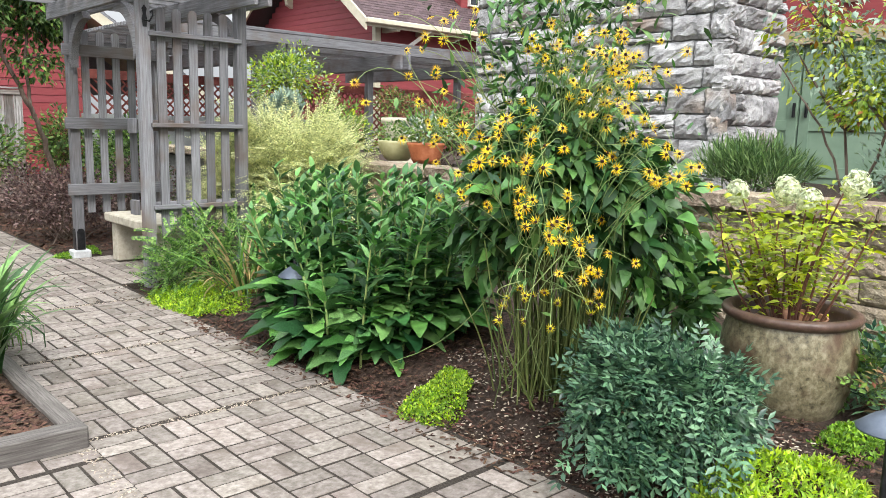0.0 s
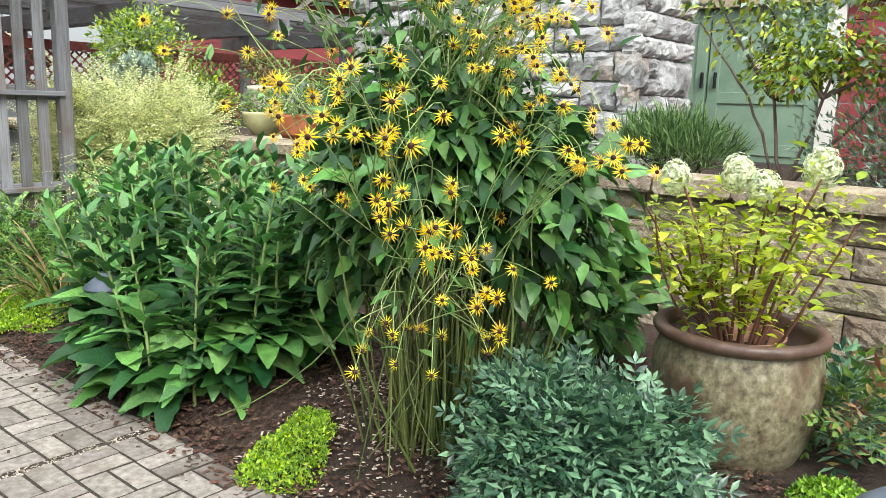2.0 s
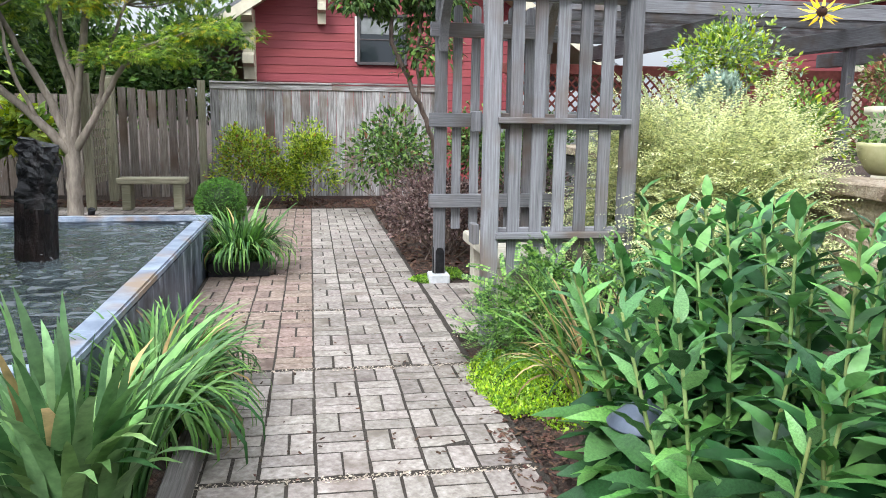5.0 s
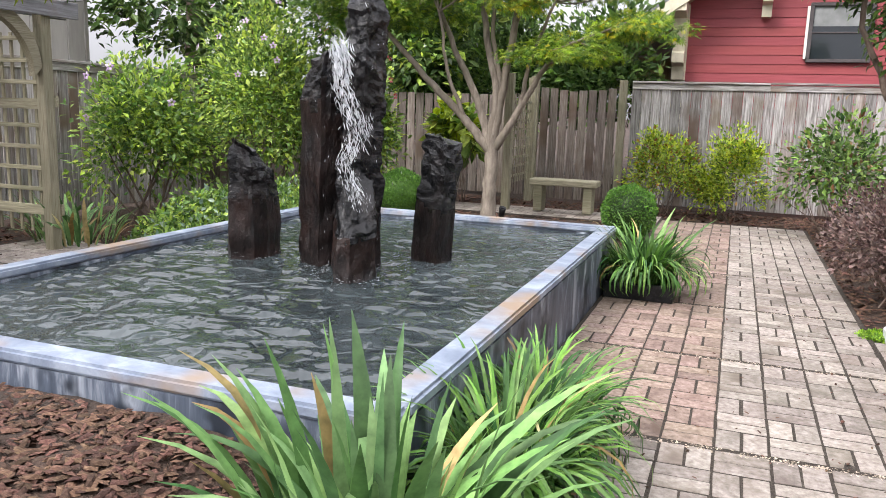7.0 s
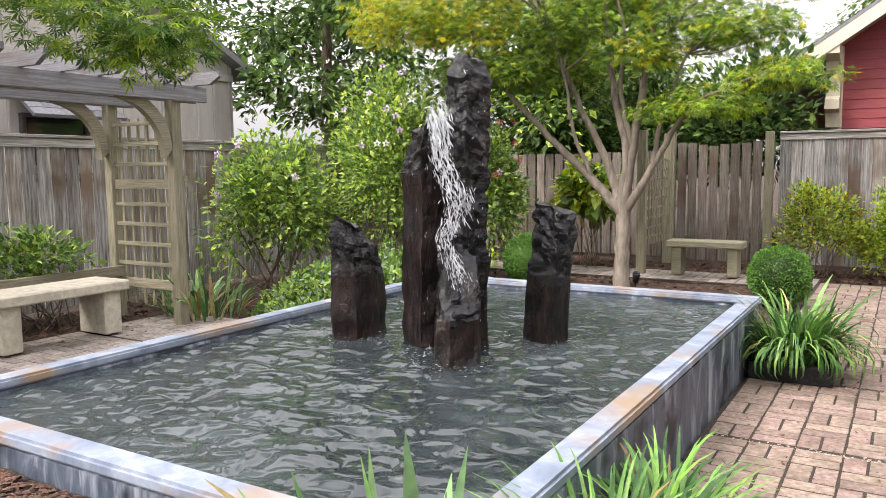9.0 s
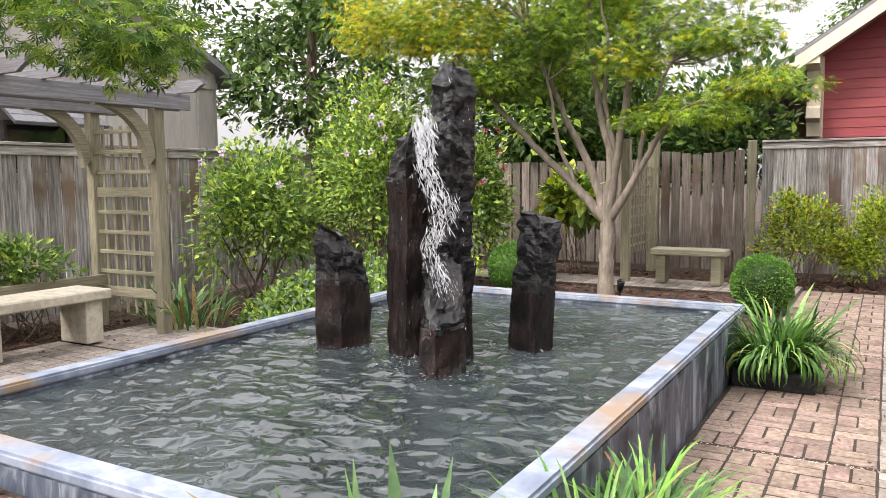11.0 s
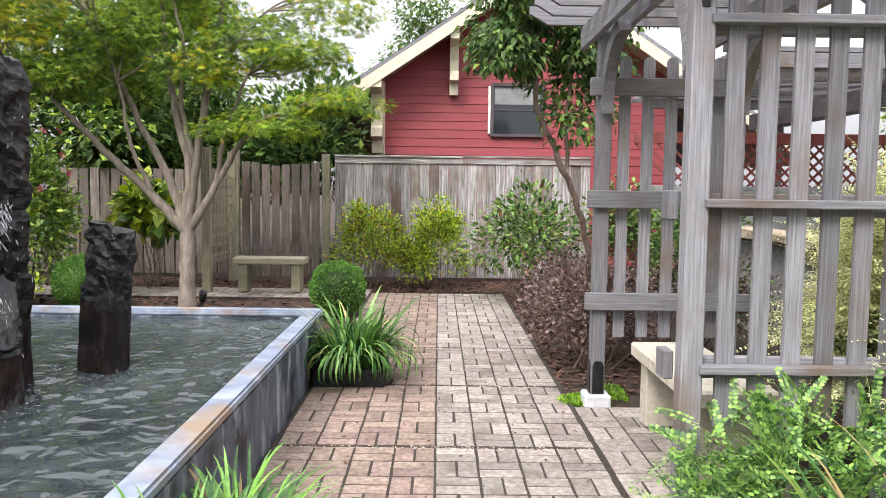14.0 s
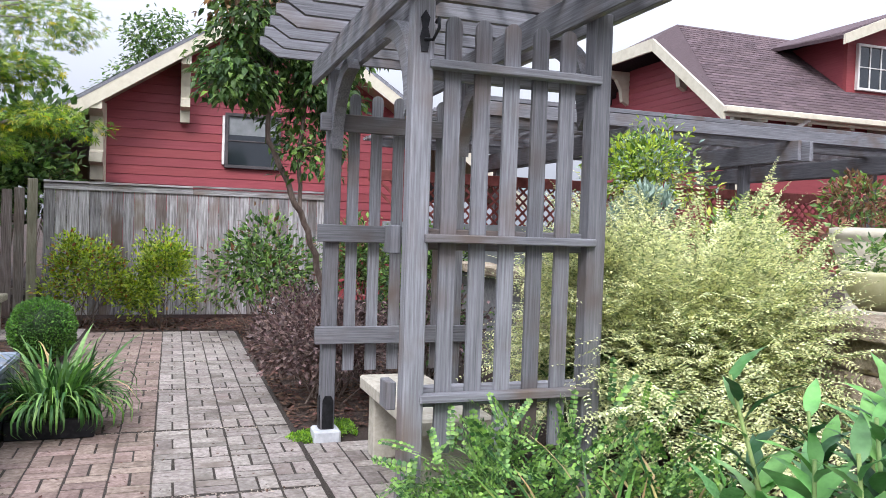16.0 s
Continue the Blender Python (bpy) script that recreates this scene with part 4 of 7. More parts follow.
def grey_house():
    h = thing("grey_house", "taupe board-and-batten house with a grey shingle gable roof beyond the fence", "house", kind="structure")
    x, ya, yb, pk = -9.0, 5.0, 13.2, 9.1
    zp, ze = 5.3, 3.3
    top = lambda y: zp - (zp - ze) * abs(y - pk) / (yb - pk)
    part("wall", extruded([(ya, 0), (yb, 0), (yb, ze), (pk, zp), (ya, top(ya))], 0.12, GREY_SIDING, "wall"), None, h, m=pose(x, 0, 0, 0, 0, 90))
    y = ya + 0.2
    while y < yb:
        slab("batten", h, (x + 0.06, y - 0.02, 0), (x + 0.085, y + 0.02, top(y) - 0.05), GREY_SIDING)
        y += 0.36
    slab("trim_band", h, (x + 0.06, ya, 2.95), (x + 0.10, yb, 3.07), GREY_SIDING)
    ov = 0.35
    roof_slab(h, (x + ov, yb + 0.4, top(yb + 0.4)), (x - 7, yb + 0.4, top(yb + 0.4)), (x - 7, pk, zp + 0.06), (x + ov, pk, zp + 0.06), 0.1, GREY_SHINGLE, seed=1)
    roof_slab(h, (x - 7, ya - 0.4, top(ya - 0.4)), (x + ov, ya - 0.4, top(ya - 0.4)), (x + ov, pk, zp + 0.06), (x - 7, pk, zp + 0.06), 0.1, GREY_SHINGLE, seed=2)
    # small hooded window
    w = window(h, (x + 0.09, 9.6, 1.9), 0.9, 0.6, DARK_FRAME)
    w.matrix_basis = pose(x + 0.09, 9.8, 1.85, 0, 0, 90)
    roof_slab(h, (x + 0.75, 9.1, 2.15), (x + 0.75, 10.5, 2.15), (x + 0.07, 10.4, 2.55), (x + 0.07, 9.2, 2.55), 0.04, GREY_SHINGLE, "window_hood", 0.16, 0.35, 3)


def green_building():
    h = thing("garage", "red building with tall sage green panelled doors and a tan lintel", "building", kind="structure")
    x = 7.7
    slab("wall_above", h, (x, -3.0, 2.37), (x + 0.2, 5.2, 4.2), RED_SIDING)
    slab("lintel", h, (x - 0.05, -3.0, 2.24), (x + 0.1, 4.5, 2.37), TAN_SOFFIT)
    slab("wall_side", h, (x, 4.4, 0.9), (x + 0.2, 5.2, 2.37), RED_SIDING)
    for k in range(2):
        y0 = 4.31 - 0.96 * (k + 1)
        d = slab("door", h, (x + 0.02, y0 + 0.005, 0.92), (x + 0.08, y0 + 0.955, 2.24), GREEN_DOOR)
        for zz in (0.98, 1.42, 2.12):
            slab("door_rail", h, (x + 0.008, y0 + 0.01, zz), (x + 0.018, y0 + 0.95, zz + 0.10), GREEN_DOOR)
        for yy in (y0 + 0.012, y0 + 0.85):
            slab("door_stile", h, (x + 0.006, yy, 0.93), (x + 0.018, yy + 0.10, 2.23), GREEN_DOOR)
        slab("door_handle", h, (x - 0.03, 3.32 + 0.06 * (1 - 2 * k), 1.55), (x + 0.005, 3.34 + 0.06 * (1 - 2 * k), 1.69), BLACK_IRON, 0.004)
    slab("door_frame", h, (x - 0.02, 2.25, 0.92), (x + 0.1, 2.385, 2.365), PALE_TRIM, 0.004)
    slab("door_notice", h, (x - 0.004, 2.78, 1.72), (x + 0.004, 2.96, 1.82), PALE_TRIM)
    for k in range(11):
        slab("siding_board", h, (x + 0.01 - 0.002 * (k % 2), -1.2, 0.92 + 0.131 * k), (x + 0.12, 2.245, 0.92 + 0.131 * k + 0.126), RED_SIDING, 0.003)
    slab("wall_light", h, (x - 0.1, 2.9, 2.6), (x, 3.02, 2.72), PALE_TRIM)


def pergola():
    p = thing("pergola", "weathered grey timber pergola with slatted roof over the terrace", "pergola", kind="structure")
    zt = 2.38
    for x in (6.4, 8.7, 10.92):
        for y in (11.65, 14.6):
            slab("post", p, (x - 0.06, y - 0.06, 0.9), (x + 0.06, y + 0.06, zt), GREY_WOOD, 0.006)
    for x in (6.4, 8.7, 10.92):
        for dx in (-0.09, 0.09):
            beam("cross_beam", p, (x + dx, 10.6, zt + 0.08), (x + dx, 15.4, zt + 0.08), 0.05, 0.24, GREY_WOOD)
    for y in (10.75, 11.65, 14.6):
        beam("header_beam", p, (4.4, y, zt + 0.27), (13.2, y, zt + 0.27), 0.06, 0.14, GREY_WOOD)
    for k in range(40):
        beam("slat", p, (4.4, 10.86 + 0.118 * k, zt + 0.40), (13.2, 10.86 + 0.118 * k, zt + 0.368), 0.045, 0.05, GREY_WOOD)


def lattice_screen():
    s = thing("lattice_screen", "dark red diagonal lattice screen under a top rail", "lattice screen", kind="structure")
    x0, x1, y, z0, z1 = 4.2, 15.6, 14.2, 0.95, 2.05
    slab("top_rail", s, (x0, y - 0.04, z1), (x1, y + 0.04, z1 + 0.16), LATTICE_RED)
    slab("bottom_rail", s, (x0, y - 0.04, z0 - 0.05), (x1, y + 0.04, z0 + 0.05), LATTICE_RED)
    x = x0
    h = z1 - z0
    while x < x1:
        for d in (-1, 1):
            a, b = (x, x + h) if d > 0 else (x + h, x)
            if max(a, b) < x1:
                beam("lath", s, (a, y + 0.006 * d, z0), (b, y + 0.006 * d, z1), 0.008, 0.035, LATTICE_RED, c=0.001)
        x += 0.16
    slab("panel", s, (x0, y - 0.9, 0.9), (9.0, y - 0.82, 1.45), GREY_FELT)


# ---- the arbor beside the path ----
def knee(parent, m, mat, r=0.42, w=0.09, t=0.07):
    o = [(r * (1 - math.cos(a)), r * math.sin(a)) for a in [radians(9 * i) for i in range(11)]]
    inner = [(r * (1 - math.cos(a)) + w * 0.75, r * math.sin(a) - w * 0.75) for a in [radians(9 * i) for i in range(11)]]
    me = extruded(o + inner[::-1], t, mat, "brace")
    return part("brace", me, None, parent, "curved knee brace", m)


def picket_mesh(h, w, t, mat):
    o = [(-w / 2, 0), (w / 2, 0), (w / 2, h - w / 2)] + [(w / 2 * math.cos(a), h - w / 2 + w / 2 * math.sin(a)) for a in [radians(20 * i) for i in range(1, 9)]] + [(-w / 2, h - w / 2)]
    b = extruded([(z, -x) for x, z in o], t, mat, "picket")
    return b


def rafter_mesh(length, h, t, mat):
    k = length / 2
    o = [(-k, h * 0.55), (-k, h), (k, h), (k, h * 0.55)]
    o += [(k - 0.02 - 0.10 * math.sin(a), h * 0.5 * (1 - math.sin(a)) + 0.0) for a in [radians(15 * i) for i in range(7)]]
    o += [(-k + 0.02 + 0.10 * math.sin(a), h * 0.5 * (1 - math.sin(a)) + 0.0) for a in [radians(90 - 15 * i) for i in range(7)]]
    return extruded(o, t, mat, "rafter")


def arbor():
    a = thing("arbor", "weathered grey wooden arbor with picket side panels and slatted top", "arbor")
    x0, x1, y0, y1, w = 2.47, 3.31, 6.30, 8.10, 0.09
    for x, y in ((x0, y0), (x1, y0), (x0, y1), (x1, y1)):
        slab("post", a, (x - w / 2, y - w / 2, 0.06 if y == y1 and x == x0 else 0.0), (x + w / 2, y + w / 2, 2.36), GREY_WOOD, 0.006)
    foot = part("footing", block(0.17, 0.17, 0.09, 0.012, WHITE_PLASTER), None, a, "pale concrete post footing", pose(x0, y1, 0.03))
    part("anchor_plate", extruded([(-0.035, 0), (0.035, 0), (0.035, 0.18), (0.02, 0.21), (-0.02, 0.21), (-0.035, 0.18)], 0.006, BLACK_IRON, "anchor_plate"), None, a, "black metal post anchor", pose(x0, y1 - w / 2 - 0.004, 0.08))
    part("anchor_plate", extruded([(-0.035, 0), (0.035, 0), (0.035, 0.18), (0.02, 0.21), (-0.02, 0.21), (-0.035, 0.18)], 0.006, BLACK_IRON, "anchor_plate"), None, a, "black metal post anchor", pose(x0 - w / 2 - 0.004, y1, 0.08, 0, 0, 90))
    # near panel
    pk = picket_mesh(1.85, 0.072, 0.02, GREY_WOOD)
    for i in range(5):
        x = x0 + w / 2 + 0.098 + 0.136 * i
        part("picket", pk, None, a, m=pose(x, y0, 0.42, 0, -90, 0))
    for z in (0.665, 1.335, 2.055):
        slab("front_rail", a, (x0 + w / 2 - 0.02, y0 - 0.07, z - 0.018), (x1 - w / 2 + 0.03, y0 - 0.012, z + 0.018), GREY_WOOD)
        slab("back_rail", a, (x0 + w / 2, y0 + 0.012, z - 0.05), (x1 - w / 2, y0 + 0.05, z + 0.04), GREY_WOOD)
    # far panel
    pk = picket_mesh(1.78, 0.072, 0.02, GREY_WOOD)
    for i in range(5):
        part("picket", pk, None, a, m=pose(x0 + w / 2 + 0.09 + 0.148 * i, y1 + 0.015, 0.44, 0, -90, 0))
    for z in (0.68, 1.325, 2.02):
        slab("far_rail", a, (x0 - 0.10, y1 - 0.085, z - 0.055), (x1 + 0.1, y1 - 0.047, z + 0.055), GREY_WOOD)
    # inner cleats at the near post
    for z in (1.325, 0.66):
        slab("cleat", a, (x0 - 0.09, y0 + 0.05, z - 0.06), (x0 - 0.047, y0 + 0.16, z + 0.06), GREY_WOOD)
    for x in (x0, x1):
        for dx in (-0.064, 0.064):
            beam("side_beam", a, (x + dx, y0 - 0.42, 2.40), (x + dx, y1 + 0.42, 2.40), 0.038, 0.15, GREY_WOOD)
    ra = rafter_mesh(1.72, 0.12, 0.04, GREY_WOOD)
    for k in range(10):
        part("rafter", ra, None, a, m=pose((x0 + x1) / 2, y0 - 0.36 + 0.28 * k, 2.478))
    for k in range(5):
        beam("top_slat", a, (x0 + 0.12 + 0.17 * k, y0 - 0.4, 2.612), (x0 + 0.12 + 0.17 * k, y1 + 0.42, 2.612), 0.035, 0.025, GREY_WOOD)
    for x in (x0, x1):
        knee(a, pose(x, y0 + w / 2, 1.92, 0, 0, 90), GREY_WOOD)
        knee(a, pose(x, y1 - w / 2, 1.92, 0, 0, -90), GREY_WOOD)
    hook = thing("plant_hook", "black cast iron plant hook screwed to the arbor post", "hook", (x0 + 0.0, y0 - w / 2 - 0.003, 2.10))
    part("back_plate", extruded([(-0.014, 0), (0.014, 0), (0.022, 0.06), (0.012, 0.1), (0.02, 0.14), (0, 0.17), (-0.02, 0.14), (-0.012, 0.1), (-0.022, 0.06)], 0.006, BLACK_IRON, "back_plate"), None, hook)
    v, f = tube([(0, -0.004, 0.05), (0.02, -0.05, 0.04), (0.03, -0.09, 0.08), (0.03, -0.085, 0.12), (0.03, -0.05, 0.11)], [0.007] * 5, 8)
    part("arm", fast_mesh("arm", v, f, BLACK_IRON, True), None, hook)


def stone_bench(name, label, at, rz, length, depth, height, mat, leg=0.13, inset=0.14, thick=0.085, leg_depth=None):
    b = thing(name, label, "bench", at, rz)
    part("seat", block(length, depth, thick, 0.012, mat), None, b, m=pose(0, 0, height - thick / 2))
    for s in (-1, 1):
        part("leg", block(leg, leg_depth or depth * 0.78, height - thick, 0.008, mat), None, b, m=pose(s * (length / 2 - inset), 0, (height - thick) / 2))
    return b


def seat_arbor():
    a = thing("lattice_arbor", "mossy tan wooden arbor with square lattice side panel", "arbor")
    x0, x1, y1, y0, w = -4.2, -5.08, 7.9, 5.85, 0.1
    for x, y in ((x0, y0), (x1, y0), (x0, y1), (x1, y1)):
        slab("post", a, (x - w / 2, y - w / 2, 0), (x + w / 2, y + w / 2, 2.04), TAN_WOOD, 0.006)
    for y in (y1, y0):
        for k in range(9):
            z = 0.35 + 0.185 * k
            big = k in (0, 5)
            slab("lattice_rail", a, (x1 + 0.05, y - 0.02, z - (0.045 if big else 0.018)), (x0 - 0.05, y + 0.0, z + (0.045 if big else 0.018)), TAN_WOOD, 0.002)
        for k in range(6):
            x = x1 + 0.13 + 0.125 * k
            slab("lattice_upright", a, (x - 0.016, y + 0.002, 0.15), (x + 0.016, y + 0.02, 1.88), TAN_WOOD, 0.002)
    for z in (0.35, 1.3):
        slab("rail_end", a, (x0 - 0.09, y1 + 0.05, z - 0.05), (x0 + 0.06, y1 + 0.085, z + 0.05), TAN_WOOD)
    for x in (x0, x1):
        for dx in (-0.07, 0.07):
            beam("side_beam", a, (x + dx, y0 - 0.4, 2.08), (x + dx, y1 + 0.32, 2.08), 0.038, 0.14, GREY_WOOD)
    ra = rafter_mesh(1.7, 0.11, 0.04, GREY_WOOD)
    for k in range(9):
        part("rafter", ra, None, a, m=pose((x0 + x1) / 2, y0 - 0.32 + 0.32 * k, 2.152))
    for x in (x0, x1):
        knee(a, pose(x, y1 - w / 2, 1.58, 0, 0, -90), TAN_WOOD, 0.5, 0.1)
        knee(a, pose(x, y0 + w / 2, 1.58, 0, 0, 90), TAN_WOOD, 0.5, 0.1)
    slab("back_rail", a, (x1 + 0.06, y0, 0.40), (x1 + 0.10, y1, 0.50), TAN_WOOD)


def far_trellis():
    a = thing("gate_trellis", "tan wooden post with a narrow lattice side panel by the gate", "trellis")
    slab("post", a, (-1.60, 13.1, 0), (-1.49, 13.21, 1.86), TAN_WOOD, 0.006)
    slab("back_post", a, (-1.60, 14.35, 0), (-1.49, 14.46, 1.86), TAN_WOOD, 0.006)
    for k in range(9):
        z = 0.45 + 0.13 * k
        slab("lattice_rail", a, (-1.555, 13.21, z - 0.016), (-1.54, 14.35, z + 0.016), TAN_WOOD, 0.002)
    for k in range(8):
        y = 13.3 + 0.13 * k
        slab("lattice_upright", a, (-1.538, y - 0.014, 0.35), (-1.525, y + 0.014, 1.6), TAN_WOOD, 0.002)


red_house()
big_house()
grey_house()
green_building()
pergola()
lattice_screen()
arbor()
seat_arbor()
far_trellis()
stone_bench("garden_bench", "tan cast stone bench under the picket arbor", (2.80, 7.18, 0.02), 90, 1.15, 0.40, 0.46, CONCRETE)
stone_bench("garden_bench", "pale cast stone bench beside the pool on brick paving", (-4.50, 6.85, 0.02), 90, 1.15, 0.46, 0.45, CONCRETE, 0.16)
stone_bench("garden_bench", "small weathered bench in front of the board gate", (-0.73, 13.2, 0.02), 0, 0.92, 0.32, 0.44, TAN_WOOD, 0.12, 0.12)


# ---- the fountain ----
def column(thing_name, label, at, height, r, lean=(0.0, 0.0), seed=0, sides=6, taper=0.85, tip=0.2, slope=(0.3, 0.2), blunt=0.3):
    """A broken basalt column: flat uneven sides below, stepped glossy fractures above."""
    g = np.random.default_rng(seed)
    per, rings = 6, int(height * 36)
    k = sides * per
    ang = np.sort(np.arange(sides) * 2 * math.pi / sides + g.normal(0, 0.2, sides))
    corner = [(math.cos(a) * (1 + g.normal(0, 0.12)), math.sin(a) * (1 + g.normal(0, 0.12))) for a in ang]
    loop = []
    for i in range(sides):
        (ax, ay), (bx, by) = corner[i], corner[(i + 1) % sides]
        loop += [(ax + (bx - ax) * q / per, ay + (by - ay) * q / per) for q in range(per)]
    v, f, tops = [], [], []
    o = Vector((seed * 3.1, seed * 1.7, 0))
    for j in range(rings + 1):
        s = j / rings
        head = smooth01(1 - tip * 1.15, 1 - tip * 0.75, s)
        w = r * (1 - (1 - taper) * s) * (1 - blunt * smooth01(1 - 0.1 / height, 1.0, s))
        for x, y in loop:
            p = Vector((x * w, y * w, s * height))
            out = Vector((x, y, 0)).normalized()
            d = 0.030 * noise.noise(p * 4.5 + o) + 0.010 * noise.noise(Vector((p.x * 26, p.y * 26, p.z * 9)) + o)
            ledge = 0.6 * noise.noise(Vector((p.x * 8, p.y * 8, p.z * 7)) + o) + 0.8 * noise.noise(Vector((p.x * 18, p.y * 18, p.z * 20)) + o)
            step = math.floor(ledge * 4) / 4
            d += head * (0.022 * step + 0.010 * ledge) - 0.004 * head
            z = p.z - head * r * (slope[0] * x + slope[1] * y) * 1.1 + 0.16 * head * r * noise.noise(Vector((x * 2.5, y * 2.5, s * 7)) + o)
            v.append((p.x + out.x * d + lean[0] * s, p.y + out.y * d + lean[1] * s, z))
    for j in range(rings):
        for i in range(k):
            a, b = j * k + i, j * k + (i + 1) % k
            f += [(a, b, b + k), (a, b + k, a + k)] if (i + j) % 2 else [(a, b, a + k), (b, b + k, a + k)]
            edge = 1 - tip * 1.1 + 0.12 * noise.noise(Vector((i * 0.35, seed, 0)))
            tops += [1 if j / rings > edge else 0] * 2
    c = len(v)
    v.append((lean[0], lean[1], height + 0.01))
    for i in range(k):
        f.append((rings * k + i, rings * k + (i + 1) % k, c))
        tops.append(1)
    me = fast_mesh("column", v, f, BASALT)
    me.materials.append(BASALT_TOP)
    me.polygons.foreach_set("material_index", np.array(tops, dtype=np.int32))
    ob = new(thing_name, me)
    ob.matrix_basis = pose(*at)
    return tagged(ob, label, "fountain stone", group="basalt columns of the fountain")


column("basalt_column", "tall wet black basalt column with a blunt broken peak", (-0.67, 6.82, 0.05), 1.92, 0.165, (0.06, 0.02), 3, 6, 0.74, 0.62, (0.1, 0.1), 0.35)
column("basalt_column", "wet basalt column behind the tall one, water spilling from its head", (-0.91, 6.92, 0.05), 1.58, 0.175, (0.04, -0.03), 7, 5, 0.85, 0.16, (-0.3, 0.0), 0.15)
column("basalt_column", "short broken basalt column in front of the tall one", (-0.55, 6.58, 0.05), 0.80, 0.165, (0.0, 0.05), 12, 6, 0.9, 0.24, (0.5, -0.5), 0.25)
column("basalt_column", "squat rough brown-black basalt column with a shiny head", (-1.42, 6.86, 0.05), 1.02, 0.175, (-0.03, 0.0), 18, 6, 0.85, 0.28, (0.2, 0.2), 0.35)
column("basalt_column", "leaning reddish-black basalt column with a flat broken head", (-0.37, 7.28, 0.05), 1.10, 0.16, (0.08, 0.03), 23, 5, 0.92, 0.36, (0.2, 0.0), 0.1)


def falling_water():
    t = thing("falling_water", "white water running down the central basalt columns", "water", kind="stuff")
    g = np.random.default_rng(4)
    tv, tf = leaf(0.065, 3, 0.3, 0.0, 1.0)
    right, front = np.array([0.85, 0.52]), np.array([0.52, -0.85])
    # the cascade's line: along the columns' face, out from it, height, half width, share
    line = np.array([(-0.155, 0.15, 1.68, 0.05), (-0.145, 0.17, 1.55, 0.045), (-0.15, 0.19, 1.44, 0.05), (-0.09, 0.20, 1.32, 0.06), (-0.04, 0.21, 1.24, 0.065), (-0.08, 0.22, 1.14, 0.05), (-0.135, 0.25, 1.02, 0.04), (-0.09, 0.30, 0.90, 0.05), (-0.02, 0.34, 0.81, 0.06)])
    at = np.linspace(0, 1, len(line))
    pts, d, size = [], [], []

    def put(u, w, z, way, r):
        q = np.array([-0.62, 6.84]) + right * u + front * w
        pts.append((q[0], q[1], z))
        d.append(way)
        size.append(r)

    for k in range(1700):
        s = g.random() ** 1.7
        u, w, z, half = [np.interp(s, at, line[:, c]) for c in range(4)]
        lane = math.sin(s * 23.0 + 1.3 * math.floor(g.random() * 4)) * 0.6
        put(u + half * (lane * 1.3 + g.normal(0, 0.25)), w + g.normal(0, 0.022), z + g.normal(0, 0.025), (0.25 + g.normal(0, 0.3), 0.1 + g.normal(0, 0.3), -1), (g.uniform(0.012, 0.028) if k % 4 else g.uniform(0.03, 0.07)) * (1 - 0.3 * s))
    for k in range(60):
        s = g.random()
        u = g.choice([-1, 1]) * (0.17 + abs(g.normal(0, 0.05))) if g.random() < 0.5 else g.normal(0, 0.15)
        put(u - 0.03, 0.22 + g.normal(0, 0.08), 0.30 + 1.2 * s, (g.normal(0, 0.1), g.normal(0, 0.1), -1), g.uniform(0.008, 0.03))
    for k in range(40):
        put(g.normal(0.02, 0.12), 0.16 + g.normal(0, 0.03), g.uniform(1.0, 1.95), (g.normal(0, 0.6), g.normal(0, 0.6), -1), g.uniform(0.01, 0.04))
    for k in range(800):
        a, rr = g.random() * 2 * math.pi, abs(g.normal(0, 0.10))
        cx, cy = [(-0.55, 6.55), (-0.80, 6.85), (-0.36, 7.25), (-1.40, 6.84)][g.integers(4)]
        pts.append((cx + (0.16 + rr) * math.cos(a), cy + (0.16 + rr) * math.sin(a), WZ + 0.008 + abs(g.normal(0, 0.02))))
        d.append((g.normal(), g.normal(), 0.1))
        size.append(g.uniform(0.008, 0.022))
    n = len(pts)
    v, f = strewn((tv, tf), np.array(pts), np.array(d), np.array([0.52, -0.85, 0.1]) + g.normal(0, 0.35, (n, 3)), np.array(size))
    part("spray", fast_mesh("spray", v, f, FALLING), None, t, kind="stuff")
    streams = []
    for k in range(22):
        s0 = 0.85 * g.random() ** 1.2
        s = np.linspace(s0, min(0.95, s0 + g.uniform(0.05, 0.2)), 14)
        u, w, z, half = [np.interp(s, at, line[:, c]) for c in range(4)]
        u = u + half * (g.uniform(-1.1, 1.1) + 0.15 * np.sin(s * g.uniform(15, 40) + k))
        q = np.array([-0.62, 6.84]) + u[:, None] * right + (w + g.normal(0, 0.012))[:, None] * front
        fade = np.sin(np.linspace(0.05, math.pi - 0.05, 14)) * g.uniform(0.5, 1.3, 14)
        streams.append(tube(np.concatenate([q, z[:, None]], 1), 0.0005 + g.uniform(0.0004, 0.0030) * fade, 5))
    v, f = joined(*streams)
    part("stream", fast_mesh("stream", v, f, FALLING, True), None, t, kind="stuff")


falling_water()


